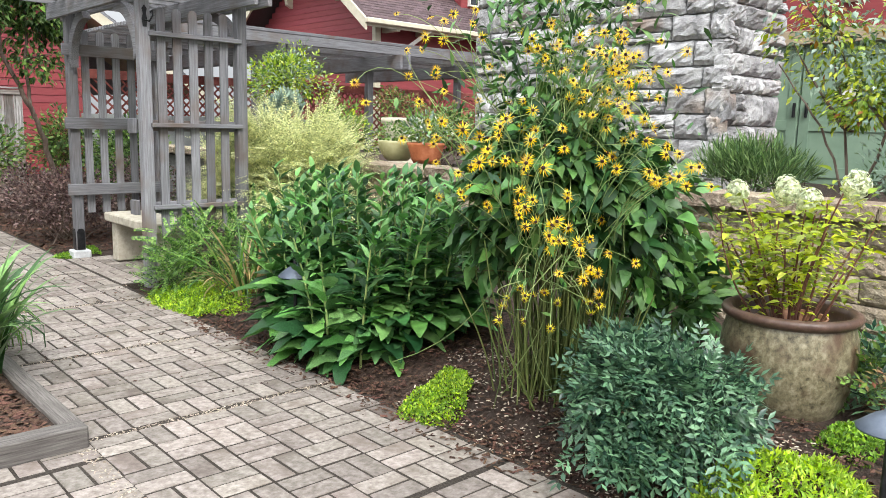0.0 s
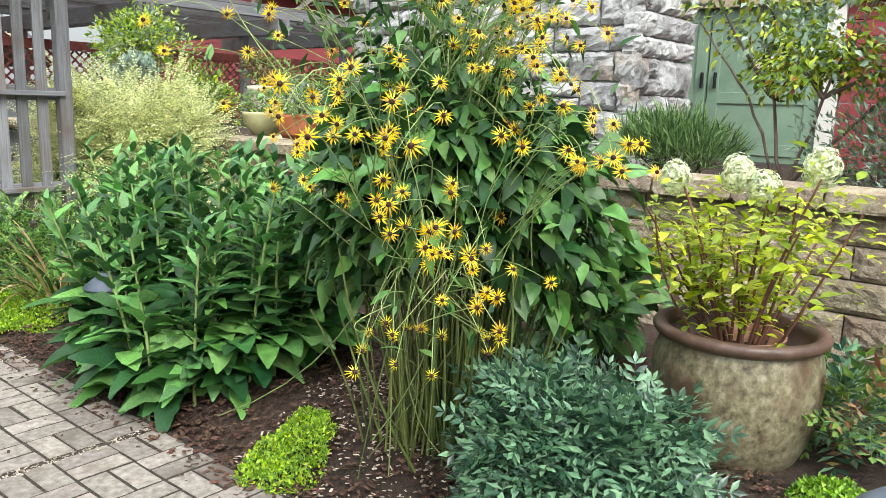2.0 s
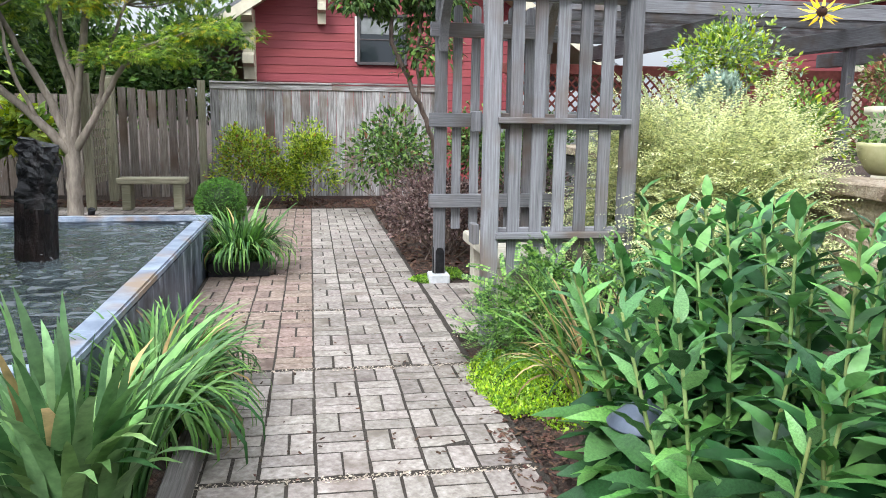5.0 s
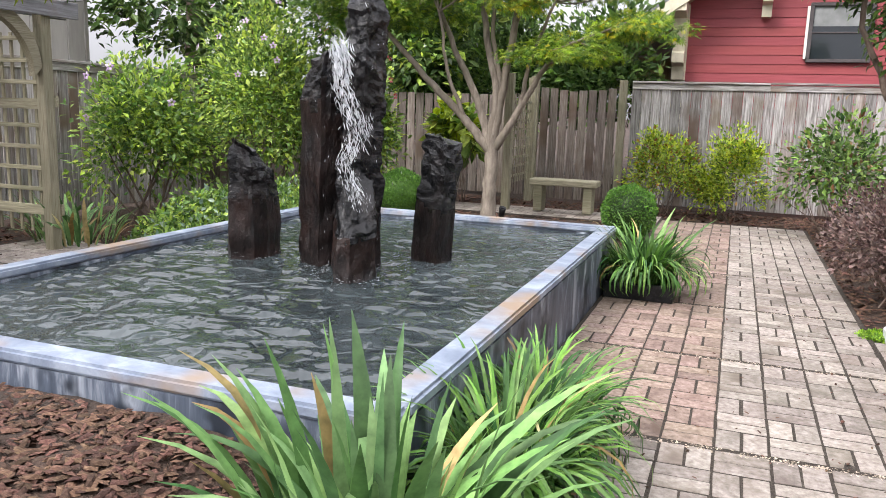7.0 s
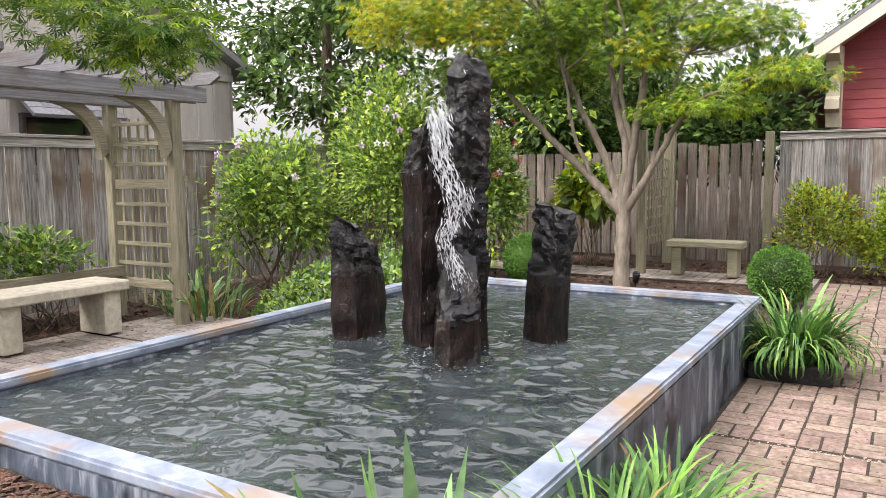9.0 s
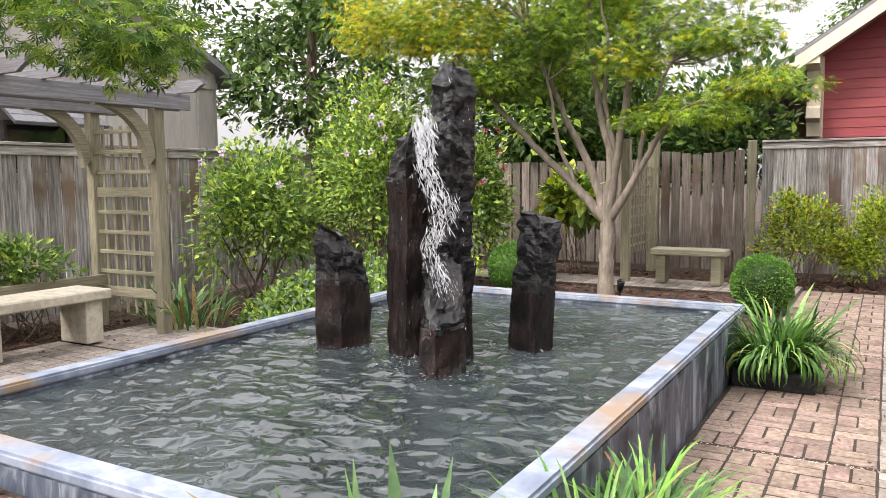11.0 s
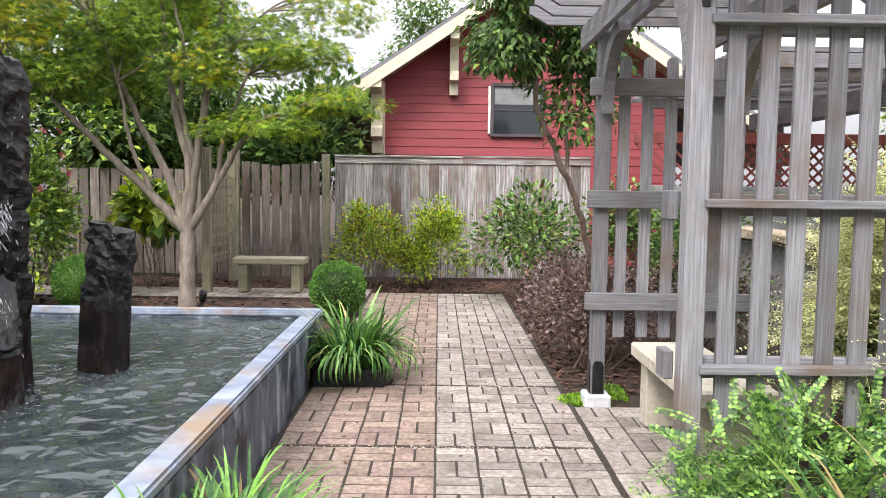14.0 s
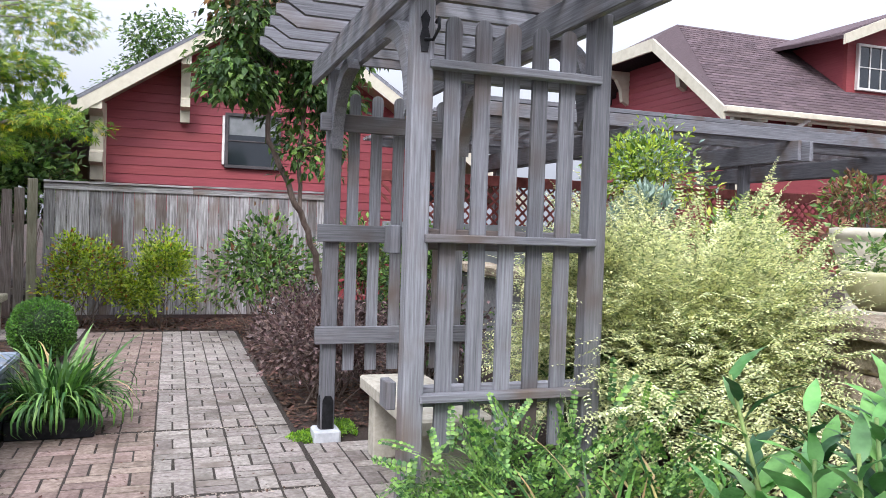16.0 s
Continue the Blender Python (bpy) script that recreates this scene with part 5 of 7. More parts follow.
# ---- lamps, pots, planter, edging ----
def path_lamp(at, height, r, label, mat=LAMP_METAL):
    p = thing("path_lamp", label, "garden lamp", at, group="garden path lamps")
    v, f = tube([(0, 0, -0.05), (0, 0, height * 0.5), (0, 0, height)], [0.011] * 3, 10)
    part("stake", fast_mesh("stake", v, f, BLACK_IRON, True), None, p)
    part("shade", lathe([(0.012, height + 0.055), (0.022, height + 0.055), (0.026, height + 0.045), (r * 0.55, height + 0.028), (r, height - 0.012), (r, height - 0.018), (r * 0.5, height + 0.01), (0.012, height + 0.02)], mat, "shade", 32), None, p, "conical metal shade")
    part("knob", lathe([(0.001, height + 0.085), (0.01, height + 0.08), (0.014, height + 0.07), (0.01, height + 0.055)], BLACK_IRON, "knob", 16), None, p)
    part("lens", lathe([(0.022, height + 0.012), (0.024, height - 0.02), (0.018, height - 0.05), (0.001, height - 0.055)], WHITE_PLASTER, "lens", 16), None, p)
    return p


path_lamp((2.72, 0.785, 0.16), 0.29, 0.105, "blue-grey conical path lamp on a black stake in the sedum")
path_lamp((2.36, 3.86, 0.05), 0.46, 0.10, "blue-grey conical path lamp among broad leaves")
path_lamp((2.72, 12.45, 0.0), 0.36, 0.10, "dark conical path lamp beside the purple shrub", BLACK_IRON)
path_lamp((-2.75, 10.6, 0.0), 0.50, 0.10, "dark conical path lamp among the shrubs", BLACK_IRON)
path_lamp((2.95, 5.6, 0.05), 0.25, 0.09, "pale path lamp beneath the ferny shrub")


def glazed_pot():
    p = thing("glazed_pot", "large olive and brown glazed pot with rolled rim in the bed", "plant pot", (3.37, 1.415, 0.14))
    p.scale = (0.89, 0.89, 1.06)
    body = [(0.001, 0.0), (0.21, 0.0), (0.232, 0.02), (0.278, 0.10), (0.308, 0.20), (0.318, 0.29), (0.312, 0.36), (0.292, 0.42)]
    part("body", lathe(body, POT_GLAZE, "body", 56), None, p)
    rim = [(0.288, 0.418), (0.318, 0.432), (0.326, 0.447), (0.318, 0.462), (0.295, 0.468), (0.275, 0.458), (0.268, 0.43), (0.262, 0.36), (0.001, 0.35)]
    part("rim", lathe(rim, POT_RIM, "rim", 56), None, p, "brown rolled rim")
    part("soil", lathe([(0.262, 0.365), (0.15, 0.375), (0.001, 0.372)], SOIL, "soil", 32, 0.02), None, p)
    g = np.random.default_rng(3)
    for k in range(7):
        a = 2.5 + 0.75 * k + g.normal(0, 0.1)
        rr = 0.15 + 0.05 * g.random()
        arc = [(math.cos(a + s * 0.35) * 0.13, math.sin(a + s * 0.35) * 0.13) for s in (-1, -0.4, 0.3, 1)]
        v = [(x * m, y * m, 0.365 + z) for m, z in ((1.0, 0.0), (1.25, 0.07)) for x, y in arc] + [(x * m, y * m, 0.365 + z) for m, z in ((1.06, 0.0), (1.32, 0.07)) for x, y in arc]
        f = []
        for i in range(3):
            f += [(i, i + 1, i + 5, i + 4), (i + 9, i + 8, i + 12, i + 13), (i + 4, i + 5, i + 13, i + 12), (i + 1, i, i + 8, i + 9)]
        f += [(0, 4, 12, 8), (3, 11, 15, 7)]
        part("shard", poly_mesh("shard", v, f, CLAY_SHARD), None, p, "broken terracotta shard on the soil")


def simple_pot(name, label, at, profile, mat, rz=0):
    p = thing(name, label, "plant pot", at, rz)
    part("body", lathe(profile, mat, "body", 44), None, p)
    r, z = profile[-1]
    part("soil", lathe([(r, z + 0.002), (0.001, z + 0.012)], SOIL, "soil", 24), None, p)
    return p


glazed_pot()
small = simple_pot("terracotta_pot", "low ribbed terracotta pot on the terrace wall", (4.95, 5.7, 1.026), [(0.001, 0), (0.15, 0), (0.165, 0.03), (0.175, 0.035), (0.17, 0.055), (0.185, 0.065), (0.18, 0.085), (0.195, 0.095), (0.19, 0.115), (0.205, 0.125), (0.2, 0.145), (0.215, 0.155), (0.21, 0.175), (0.225, 0.185), (0.225, 0.21), (0.205, 0.212), (0.195, 0.18)], TERRACOTTA)
small.scale = (0.82, 0.82, 0.92)
simple_pot("stone_urn", "square-lipped cream urn planter with russet plants", (5.54, 6.80, 0.93), [(0.001, 0.0), (0.15, 0.0), (0.15, 0.04), (0.12, 0.07), (0.14, 0.18), (0.19, 0.36), (0.215, 0.44), (0.205, 0.46), (0.235, 0.48), (0.235, 0.53), (0.2, 0.535), (0.19, 0.49)], CREAM_POT)
simple_pot("yellow_pot", "round pale yellow pot on the terrace edge", (5.08, 6.30, 1.02), [(0.001, 0), (0.11, 0), (0.14, 0.03), (0.19, 0.12), (0.2, 0.18), (0.205, 0.2), (0.19, 0.205), (0.18, 0.17)], YELLOW_POT)
simple_pot("cobalt_pot", "cobalt blue glazed pot with silver lavender", (5.0, 8.45, 1.0), [(0.001, 0), (0.14, 0), (0.17, 0.1), (0.2, 0.3), (0.21, 0.36), (0.225, 0.37), (0.22, 0.40), (0.19, 0.40), (0.18, 0.34)], COBALT)


def planter_box():
    p = thing("planter_box", "low black planter box against the pool wall", "planter", (0.83, 8.68, 0.0))
    for lo, hi in (((-0.25, -0.25), (0.25, -0.20)), ((-0.25, 0.20), (0.25, 0.25)), ((-0.25, -0.197), (-0.20, 0.197)), ((0.20, -0.197), (0.25, 0.197))):
        slab("side", p, (lo[0], lo[1], 0.005), (hi[0], hi[1], 0.125), BLACK_IRON, 0.006)
    slab("soil", p, (-0.2, -0.2, 0.01), (0.2, 0.2, 0.10), SOIL)


planter_box()


def bed_z(x, y):
    """The mulch in front of the pool is heaped up against its wall."""
    return 0.07 + 0.26 * smooth01(3.4, 4.3, y) * (1 - smooth01(-0.1, 0.5, x))


def bed_edging():
    e = thing("bed_edging", "dark weathered timber edging round the iris bed", "edging", kind="structure")
    slab("front_timber", e, (-2.6, 3.28, -0.02), (1.0, 3.38, 0.10), TIMBER, 0.008)
    slab("side_timber", e, (0.91, 3.383, -0.02), (1.0, 5.9, 0.10), TIMBER, 0.008)
    xs, ys = np.linspace(-2.6, 0.912, 50), np.linspace(3.375, 4.65, 24)
    v = [(x, y, bed_z(x, y) + 0.02 * noise.noise((x * 6, y * 6, 1))) for y in ys for x in xs]
    f = [(j * 50 + i, j * 50 + i + 1, j * 50 + i + 51, j * 50 + i + 50) for j in range(23) for i in range(49)]
    part("bed_soil", poly_mesh("bed_soil", v, f, SOIL, True), None, e)
    slab("bed_soil", e, (0.60, 4.64, -0.02), (0.91, 5.9, 0.07), SOIL)


bed_edging()


# ---- plants ----
OVAL, OVAL_FINE = leaf(0.26, 2, 0.25, 0.3), leaf(0.27, 4, 0.2, 0.45, 0.8, 0.06)
LANCE, SMALL = leaf(0.16, 2, 0.25, 0.25), (np.array([(-0.28, 0.45, 0.08), (0, 0, 0), (0.28, 0.45, 0.08), (0, 1, -0.1)]), np.array([(1, 2, 3), (1, 3, 0)]))
MAPLE7 = palmate(7)


def split_leaves(parent, name, template, pts, d, up, size, mats, g):
    """Leaves shared out between materials: mats is a list of (material, share)."""
    k = g.random(len(pts))
    lo = 0.0
    for m, share in mats:
        sel = (k >= lo) & (k < lo + share)
        lo += share
        if sel.sum():
            v, f = strewn(template, pts[sel], d[sel], up[sel], size[sel])
            part(name, fast_mesh(name, v, f, m, False), None, parent, kind="stuff")


def twigs(parent, g, base, ends, r0, r1, mat, sides=5, bow=0.15, name="branchwork", steps=5):
    pieces = []
    for b, e in zip(base, ends):
        b, e = np.asarray(b, float), np.asarray(e, float)
        s = np.linspace(0, 1, steps)[:, None]
        side = g.normal(0, bow * np.linalg.norm(e - b), 3)
        pts = b + (e - b) * s + side * (s * (1 - s)) * 1.5
        pieces.append(tube(pts, np.linspace(r0, r1, steps), sides))
    v, f = joined(*pieces)
    return part(name, fast_mesh(name, v, f, mat, True), None, parent, kind="stuff")


def bush(name, label, category, at, radii, n, template, size, mats, seed, lumps=10, low=-0.3, lift=0.3, depth=0.45, stems=18, bark=BARK, base_r=0.1, group="", jitter=0.5, lump=0.42, centre=0.0, stem_r=0.008, droop=0.0):
    """A lumpy shrub: stems from the ground and leaves that face outwards. centre: height of its middle."""
    g = np.random.default_rng(seed)
    b = thing(name, label, category, at, group=group)
    p, d = mound_points(g, n, radii, lumps, depth, low, lump)
    p = p + np.array([0, 0, centre])
    keep = p[:, 2] > 0.01
    p, d = p[keep], d[keep]
    d = d + g.normal(0, jitter, d.shape) + np.array([0, 0, lift - droop])
    split_leaves(b, "foliage", template, p, d, shuffle_up(g, len(p)), size * g.uniform(0.65, 1.25, len(p)), mats, g)
    if stems:
        k = g.integers(0, len(p), stems)
        base = np.stack([g.normal(0, base_r, stems), g.normal(0, base_r, stems), np.full(stems, -0.03)], 1)
        twigs(b, g, base, p[k] * 0.9, stem_r, stem_r * 0.35, bark)
    return b


def tree(name, label, at, limbs, crowns, template, size, seed, bark, trunk=None, twig=4, category="tree"):
    """limbs: polylines of (x, y, z, radius); crowns: (centre, radii, leaves, mats); all from the tree's foot."""
    g = np.random.default_rng(seed)
    t = thing(name, label, category, at)
    for i, line in enumerate(limbs):
        pts = np.array([q[:3] for q in line], float)
        s = np.linspace(0, len(pts) - 1, (len(pts) - 1) * 5 + 1)
        xyz = np.stack([np.interp(s, range(len(pts)), pts[:, k]) for k in range(3)], 1)
        for _ in range(3):
            xyz[1:-1] = (xyz[:-2] + 2 * xyz[1:-1] + xyz[2:]) / 4
        xyz[1:-1] += g.normal(0, 0.008, xyz[1:-1].shape)
        v, f = tube(xyz, np.interp(s, range(len(pts)), [q[3] for q in line]), 12)
        part("trunk" if i == 0 else "limb", fast_mesh("limb", v, f, bark, True), None, t)
    tips = [np.array(q[:3]) for line in limbs for q in line[len(line) // 2:]]
    for c, radii, n, mats in crowns:
        c = np.array(c, float)
        p, d = mound_points(g, n, radii, 9, 0.5, -9, 0.45)
        p = p + c
        d = d * np.array([1, 1, 0.3]) + g.normal(0, 0.45, d.shape) + np.array([0, 0, -0.35])
        split_leaves(t, "crown", template, p, d, shuffle_up(g, len(p), 0.35), size * g.uniform(0.6, 1.25, len(p)), mats, g)
        near = min(tips, key=lambda q: np.linalg.norm(q - c))
        k = g.integers(0, len(p), twig)
        twigs(t, g, [near] * twig, p[k], 0.014, 0.003, bark, 5, 0.12, "twig_growth", 7)
    return t


def clump(name, label, at, n, length, spread, mats, seed, width=0.02, bend=1.3, lean=0.25, tips=None, base=0.08, category="plant"):
    """Strap leaves rising from one crown."""
    g = np.random.default_rng(seed)
    c = thing(name, label, category, at)
    variants = [blade(width, 8, bend * b, 0.4, lean * q) for b, q in ((0.6, 0.5), (1.0, 1.0), (1.35, 1.2), (1.7, 1.6))]
    rows = {m.name: ([], m) for m, _ in mats}
    for i in range(n):
        a = g.random() * 2 * math.pi
        r = base * math.sqrt(g.random())
        k = float(g.random())
        acc = 0.0
        for m, share in mats:
            acc += share
            if k <= acc:
                break
        size = length * g.uniform(0.55, 1.1)
        tv, tf = variants[g.integers(4)]
        ca, sa = math.cos(a + g.normal(0, 0.4)), math.sin(a + g.normal(0, 0.4))
        q = tv * np.array([1, size, size])
        q = q + np.array([0, 0, -0.01])
        v = np.stack([q[:, 0] * sa + q[:, 1] * ca, -q[:, 0] * ca + q[:, 1] * sa, q[:, 2]], 1)
        rows[m.name][0].append((v + np.array([r * math.cos(a) * spread[0], r * math.sin(a) * spread[1], 0]), tf))
    for key, (pieces, m) in rows.items():
        if pieces:
            v, f = joined(*pieces)
            part("foliage", fast_mesh("foliage", v, f, m, True), None, c, kind="stuff")
    return c


def carpet(name, label, at, radii, n, size, mats, seed, height=0.05, template=SMALL, category="ground cover"):
    g = np.random.default_rng(seed)
    c = thing(name, label, category, (at[0], at[1], 0), kind="stuff")
    a, r = g.random(n) * 2 * math.pi, np.sqrt(g.random(n))
    r = r * (1 + 0.18 * np.sin(3 * a + seed) + 0.1 * np.sin(7 * a))
    x, y = radii[0] * r * np.cos(a), radii[1] * r * np.sin(a)
    z = np.array([ground_z(at[0] + u, at[1] + w) for u, w in zip(x, y)]) - 0.02
    hump = np.array([0.5 + 0.5 * noise.noise((u * 9, w * 9, seed)) for u, w in zip(x, y)])
    z = z + height * (1.1 - r ** 3) * (0.35 + 0.8 * hump) * g.random(n) ** 0.5
    p = np.stack([x, y, z], 1)
    d = g.normal(0, 0.7, (n, 3)) + np.array([0, 0, 0.8])
    split_leaves(c, "tufts", template, p, d, shuffle_up(g, n, 0.8), size * g.uniform(0.6, 1.3, n), mats, g)
    return c


# broad-leaved perennial beside the path
def broad_perennial():
    g = np.random.default_rng(31)
    t = thing("broadleaf_clump", "tall clump of glossy broad-leaved green perennial stems", "plant", (2.83, 3.73, 0.0))
    meshes = [fast_mesh("leaf", *leaf(w, 7, 0.25, c, 0.75, 0.14, k), LEAF_BROAD, True) for w, c, k in ((0.15, 0.25, 0.9), (0.17, 0.5, 0.9), (0.16, 0.75, 0.85), (0.27, 0.5, 0.62), (0.25, 0.8, 0.62))]
    stems, near, far = [], [], []
    spots = []
    for i in range(76):
        a, r = g.random() * 2 * math.pi, math.sqrt(g.random())
        x, y = 0.50 * r * math.cos(a), 0.66 * r * math.sin(a)
        if i >= 62:
            x, y = g.uniform(-0.42, 0.15), g.uniform(0.34, 0.66)
        z0 = ground_z(2.77 + x, 3.75 + y) - 0.03
        h = g.uniform(0.80, 1.05) * (1 - 0.12 * r)
        lean = np.array([x * 0.25 + g.normal(0, 0.05), y * 0.2 + g.normal(0, 0.05)])
        s = np.linspace(0, 1, 6)[:, None]
        pts = np.concatenate([np.array([x, y]) + lean * s ** 1.5, z0 + h * s], 1)
        stems.append(tube(pts, np.linspace(0.009, 0.004, 6), 6))
        n = 30
        for k in range(n):
            q = 0.10 + 0.90 * (k + g.random() * 0.5) / n
            p = np.array([np.interp(q, s[:, 0], pts[:, c]) for c in range(3)])
            b = 2.4 * k + g.normal(0, 0.3)
            size = (0.27 - 0.17 * q) * g.uniform(0.7, 1.2)
            d = np.array([math.cos(b), math.sin(b), 0.6 + 1.5 * q ** 2 + g.normal(0, 0.2)])
            spots.append((p, d, size, q < 0.42))
    for i in range(260):
        a, r = g.random() * 2 * math.pi, 0.75 + 0.4 * g.random()
        x, y = 0.50 * r * math.cos(a), 0.70 * r * math.sin(a)
        z0 = ground_z(2.77 + x, 3.75 + y)
        spots.append((np.array([x * 0.85, y * 0.85, z0 + 0.05 + 0.22 * g.random()]), np.array([math.cos(a) + g.normal(0, 0.4), math.sin(a) + g.normal(0, 0.4), 0.45 + g.normal(0, 0.45)]), g.uniform(0.13, 0.22), True))
    v, f = joined(*stems)
    part("stem_growth", fast_mesh("stem_growth", v, f, STEM, True), None, t, kind="stuff")
    spots.sort(key=lambda q: q[0][0])
    for p, d, size, low in spots[:290]:
        m = frames_for(d[None], np.array([[g.normal(0, 0.4), g.normal(0, 0.4), 1.0]]), [size])[0]
        mm = Matrix([list(r) for r in m]).to_4x4()
        part("leaf", meshes[3 + g.integers(2) if low else g.integers(3)], None, t, m=Matrix.Translation(p) @ mm)
    rest = spots[290:]
    for w, low in ((0.16, False), (0.29, True)):
        q = [e for e in rest if e[3] == low]
        v, f = strewn(leaf(w, 5, 0.25, 0.55, 0.75, 0.12, 0.62 if low else 0.9), np.array([e[0] for e in q]), np.array([e[1] for e in q]), shuffle_up(g, len(q), 0.2), np.array([e[2] for e in q]))
        part("foliage", fast_mesh("foliage", v, f, LEAF_BROAD, True), None, t, kind="stuff")


def flower_meshes(petal, mat, n=13, seed=0, droop=0.12, width=0.085):
    g = np.random.default_rng(seed)
    lv, lf = leaf(width, 3, -0.4, droop, 0.45)
    out = []
    for k in range(n):
        a = 2 * math.pi * k / n + g.normal(0, 0.07)
        ca, sa = math.cos(a), math.sin(a)
        q = lv * petal * g.uniform(0.85, 1.08) + np.array([0, petal * 0.22, 0])
        z = q[:, 2] + g.normal(0, 0.06) * petal * lv[:, 1]
        out.append((np.stack([q[:, 0] * ca - q[:, 1] * sa, q[:, 0] * sa + q[:, 1] * ca, z], 1), lf))
    v, f = joined(*out)
    return fast_mesh("petals", v, f, mat, False)


def rudbeckia():
    g = np.random.default_rng(17)
    c0, right, deep = np.array([2.68, 2.28, 0.0]), np.array([0.74, -0.67, 0]), np.array([0.67, 0.74, 0])
    t = thing("coneflower_clump", "tall sprawling yellow coneflower clump with quilled petals and bare lower stems", "flowering plant", tuple(c0))
    spot = lambda r, d, z: right * r + deep * d + np.array([0, 0, z])
    # bare stems at the foot
    shift = right * 0.12
    base = [shift + np.array([g.normal(0, 0.10), g.normal(0, 0.10), 0.16]) for _ in range(210)]
    ends = [shift + (b - shift) * 1.5 * np.array([1, 1, 0]) + right * g.normal(0, 0.08) + np.array([0, 0, g.uniform(0.62, 1.1)]) for b in base]
    twigs(t, g, base, ends, 0.0045, 0.003, OLIVE_STEM, 6, 0.09, "stem_growth", 6)
    droop = [(spot(g.normal(0, 0.16), -0.12 + g.normal(0, 0.12), 0.75), spot(g.normal(0, 0.24), -0.28 + g.normal(0, 0.14), 0.2 + 0.2 * g.random())) for _ in range(14)]
    twigs(t, g, [q[0] for q in droop], [q[1] for q in droop], 0.003, 0.0018, OLIVE_STEM, 5, 0.2, "trailing_growth", 7)
    # leaf mass
    n = 5600
    p, d = mound_points(g, n, (0.52, 0.54, 0.62), 14, 0.6, -0.75, 0.48)
    p = np.stack([p @ np.array([0.74, -0.67, 0]), p @ np.array([0.67, 0.74, 0]), p[:, 2]], 1)
    p = right * p[:, :1] + deep * p[:, 1:2] + np.array([0, 0, 1]) * p[:, 2:] + np.array([0, 0, 0.98]) + right * 0.08
    d = d * np.array([1, 1, 0.3]) + g.normal(0, 0.4, d.shape) + np.array([0, 0, -0.25])
    size = np.where(p[:, 2] > 1.3, 0.065, 0.088) * g.uniform(0.6, 1.3, len(p))
    v, f = strewn(leaf(0.33, 4, 0.2, 0.5, 0.66, 0.05), p, d, shuffle_up(g, len(p), 0.45), size)
    part("foliage", fast_mesh("foliage", v, f, LEAF_RUD, True), None, t, kind="stuff")
    # thin top growth
    n = 1100
    q = np.array([spot(g.normal(0.04, 0.22), g.normal(0, 0.18), 1.35 + 0.62 * g.random()) for _ in range(n)])
    v, f = strewn(leaf(0.14, 3, 0.2, 0.4), q, g.normal(0, 0.7, (n, 3)) + np.array([0, 0, 0.4]), shuffle_up(g, n), 0.065 * g.uniform(0.6, 1.3, n))
    part("top_leaves", fast_mesh("top_leaves", v, f, LEAF_RUD, True), None, t, kind="stuff")
    groups = [(-0.27, -0.95, 1.33, 0.085, 17, 0), (-0.22, -0.90, 1.22, 0.08, 4, 0), (-0.12, -0.80, 1.08, 0.06, 11, 0), (0.02, -0.74, 0.98, 0.06, 9, 0), (0.10, -0.70, 0.88, 0.06, 9, 0), (-0.16, -0.68, 0.74, 0.07, 7, 1), (0.02, -0.62, 0.68, 0.07, 7, 1),
              (0.385, -0.80, 1.23, 0.06, 11, 0), (0.30, -0.74, 1.29, 0.08, 6, 0), (0.22, -0.58, 1.53, 0.11, 26, 0), (0.15, -0.46, 1.62, 0.13, 30, 0), (0.02, -0.20, 1.80, 0.17, 26, 0), (-0.42, -0.02, 1.74, 0.15, 14, 0), (-0.455, 0.05, 1.34, 0.10, 8, 0), (-0.32, -0.30, 1.15, 0.10, 8, 0), (0.10, -0.50, 1.32, 0.2, 9, 0), (-0.55, -0.1, 1.52, 0.12, 8, 0), (0.0, -0.35, 1.45, 0.18, 12, 0)]
    petals = [flower_meshes(0.0215, PETAL_YELLOW, n, s, dr, 0.105) for s, dr, n in ((1, 0.1, 14), (2, 0.45, 13), (3, -0.1, 15), (4, 0.7, 12))]
    lemon = [flower_meshes(0.018, PETAL_LEMON, 12, s, 0.6, 0.09) for s in (5, 6)]
    cone = lathe([(0.001, 0.0075), (0.0034, 0.0066), (0.0053, 0.004), (0.0058, 0.0), (0.004, -0.003), (0.001, -0.004)], CONE, "cone", 10)
    a, b = [], []
    for r, dd, z, s, k, pale in groups:
        root = spot(r * 0.5, dd * 0.45, max(0.78, min(1.45, z - 0.25)))
        for i in range(k):
            e = spot(r + g.normal(0, s), dd + g.normal(0, s * 0.8), z + g.normal(0, s * 0.75))
            a.append(root + g.normal(0, 0.05, 3))
            b.append(e)
            face = np.array([-0.67 + g.normal(0, 0.45), -0.74 + g.normal(0, 0.45), 0.35 + g.normal(0, 0.4)])
            if pale:
                face[2] -= 0.7
            m = Vector(face).to_track_quat("Z", "Y").to_matrix().to_4x4()
            me = lemon[g.integers(2)] if pale else petals[g.integers(4)]
            k2 = g.uniform(0.8, 1.15)
            fl = part("flower", me, None, t, "", Matrix.Translation(e) @ m @ pose(0, 0, 0, 0, 0, g.uniform(0, 360)) @ Matrix.Scale(k2, 4))
            part("cone", cone, None, fl, "dark brown cone" if not pale else "")
    stalks = []
    for p, q in zip(a, b):
        s = np.linspace(0, 1, 9)[:, None]
        arch = np.array([0, 0, g.uniform(0.08, 0.3) * np.linalg.norm(q - p)])
        stalks.append(tube(p + (q - p) * s + (g.normal(0, 0.05, 3) + arch) * 4 * s * (1 - s), np.linspace(0.0021, 0.0011, 9), 5))
    v, f = joined(*stalks)
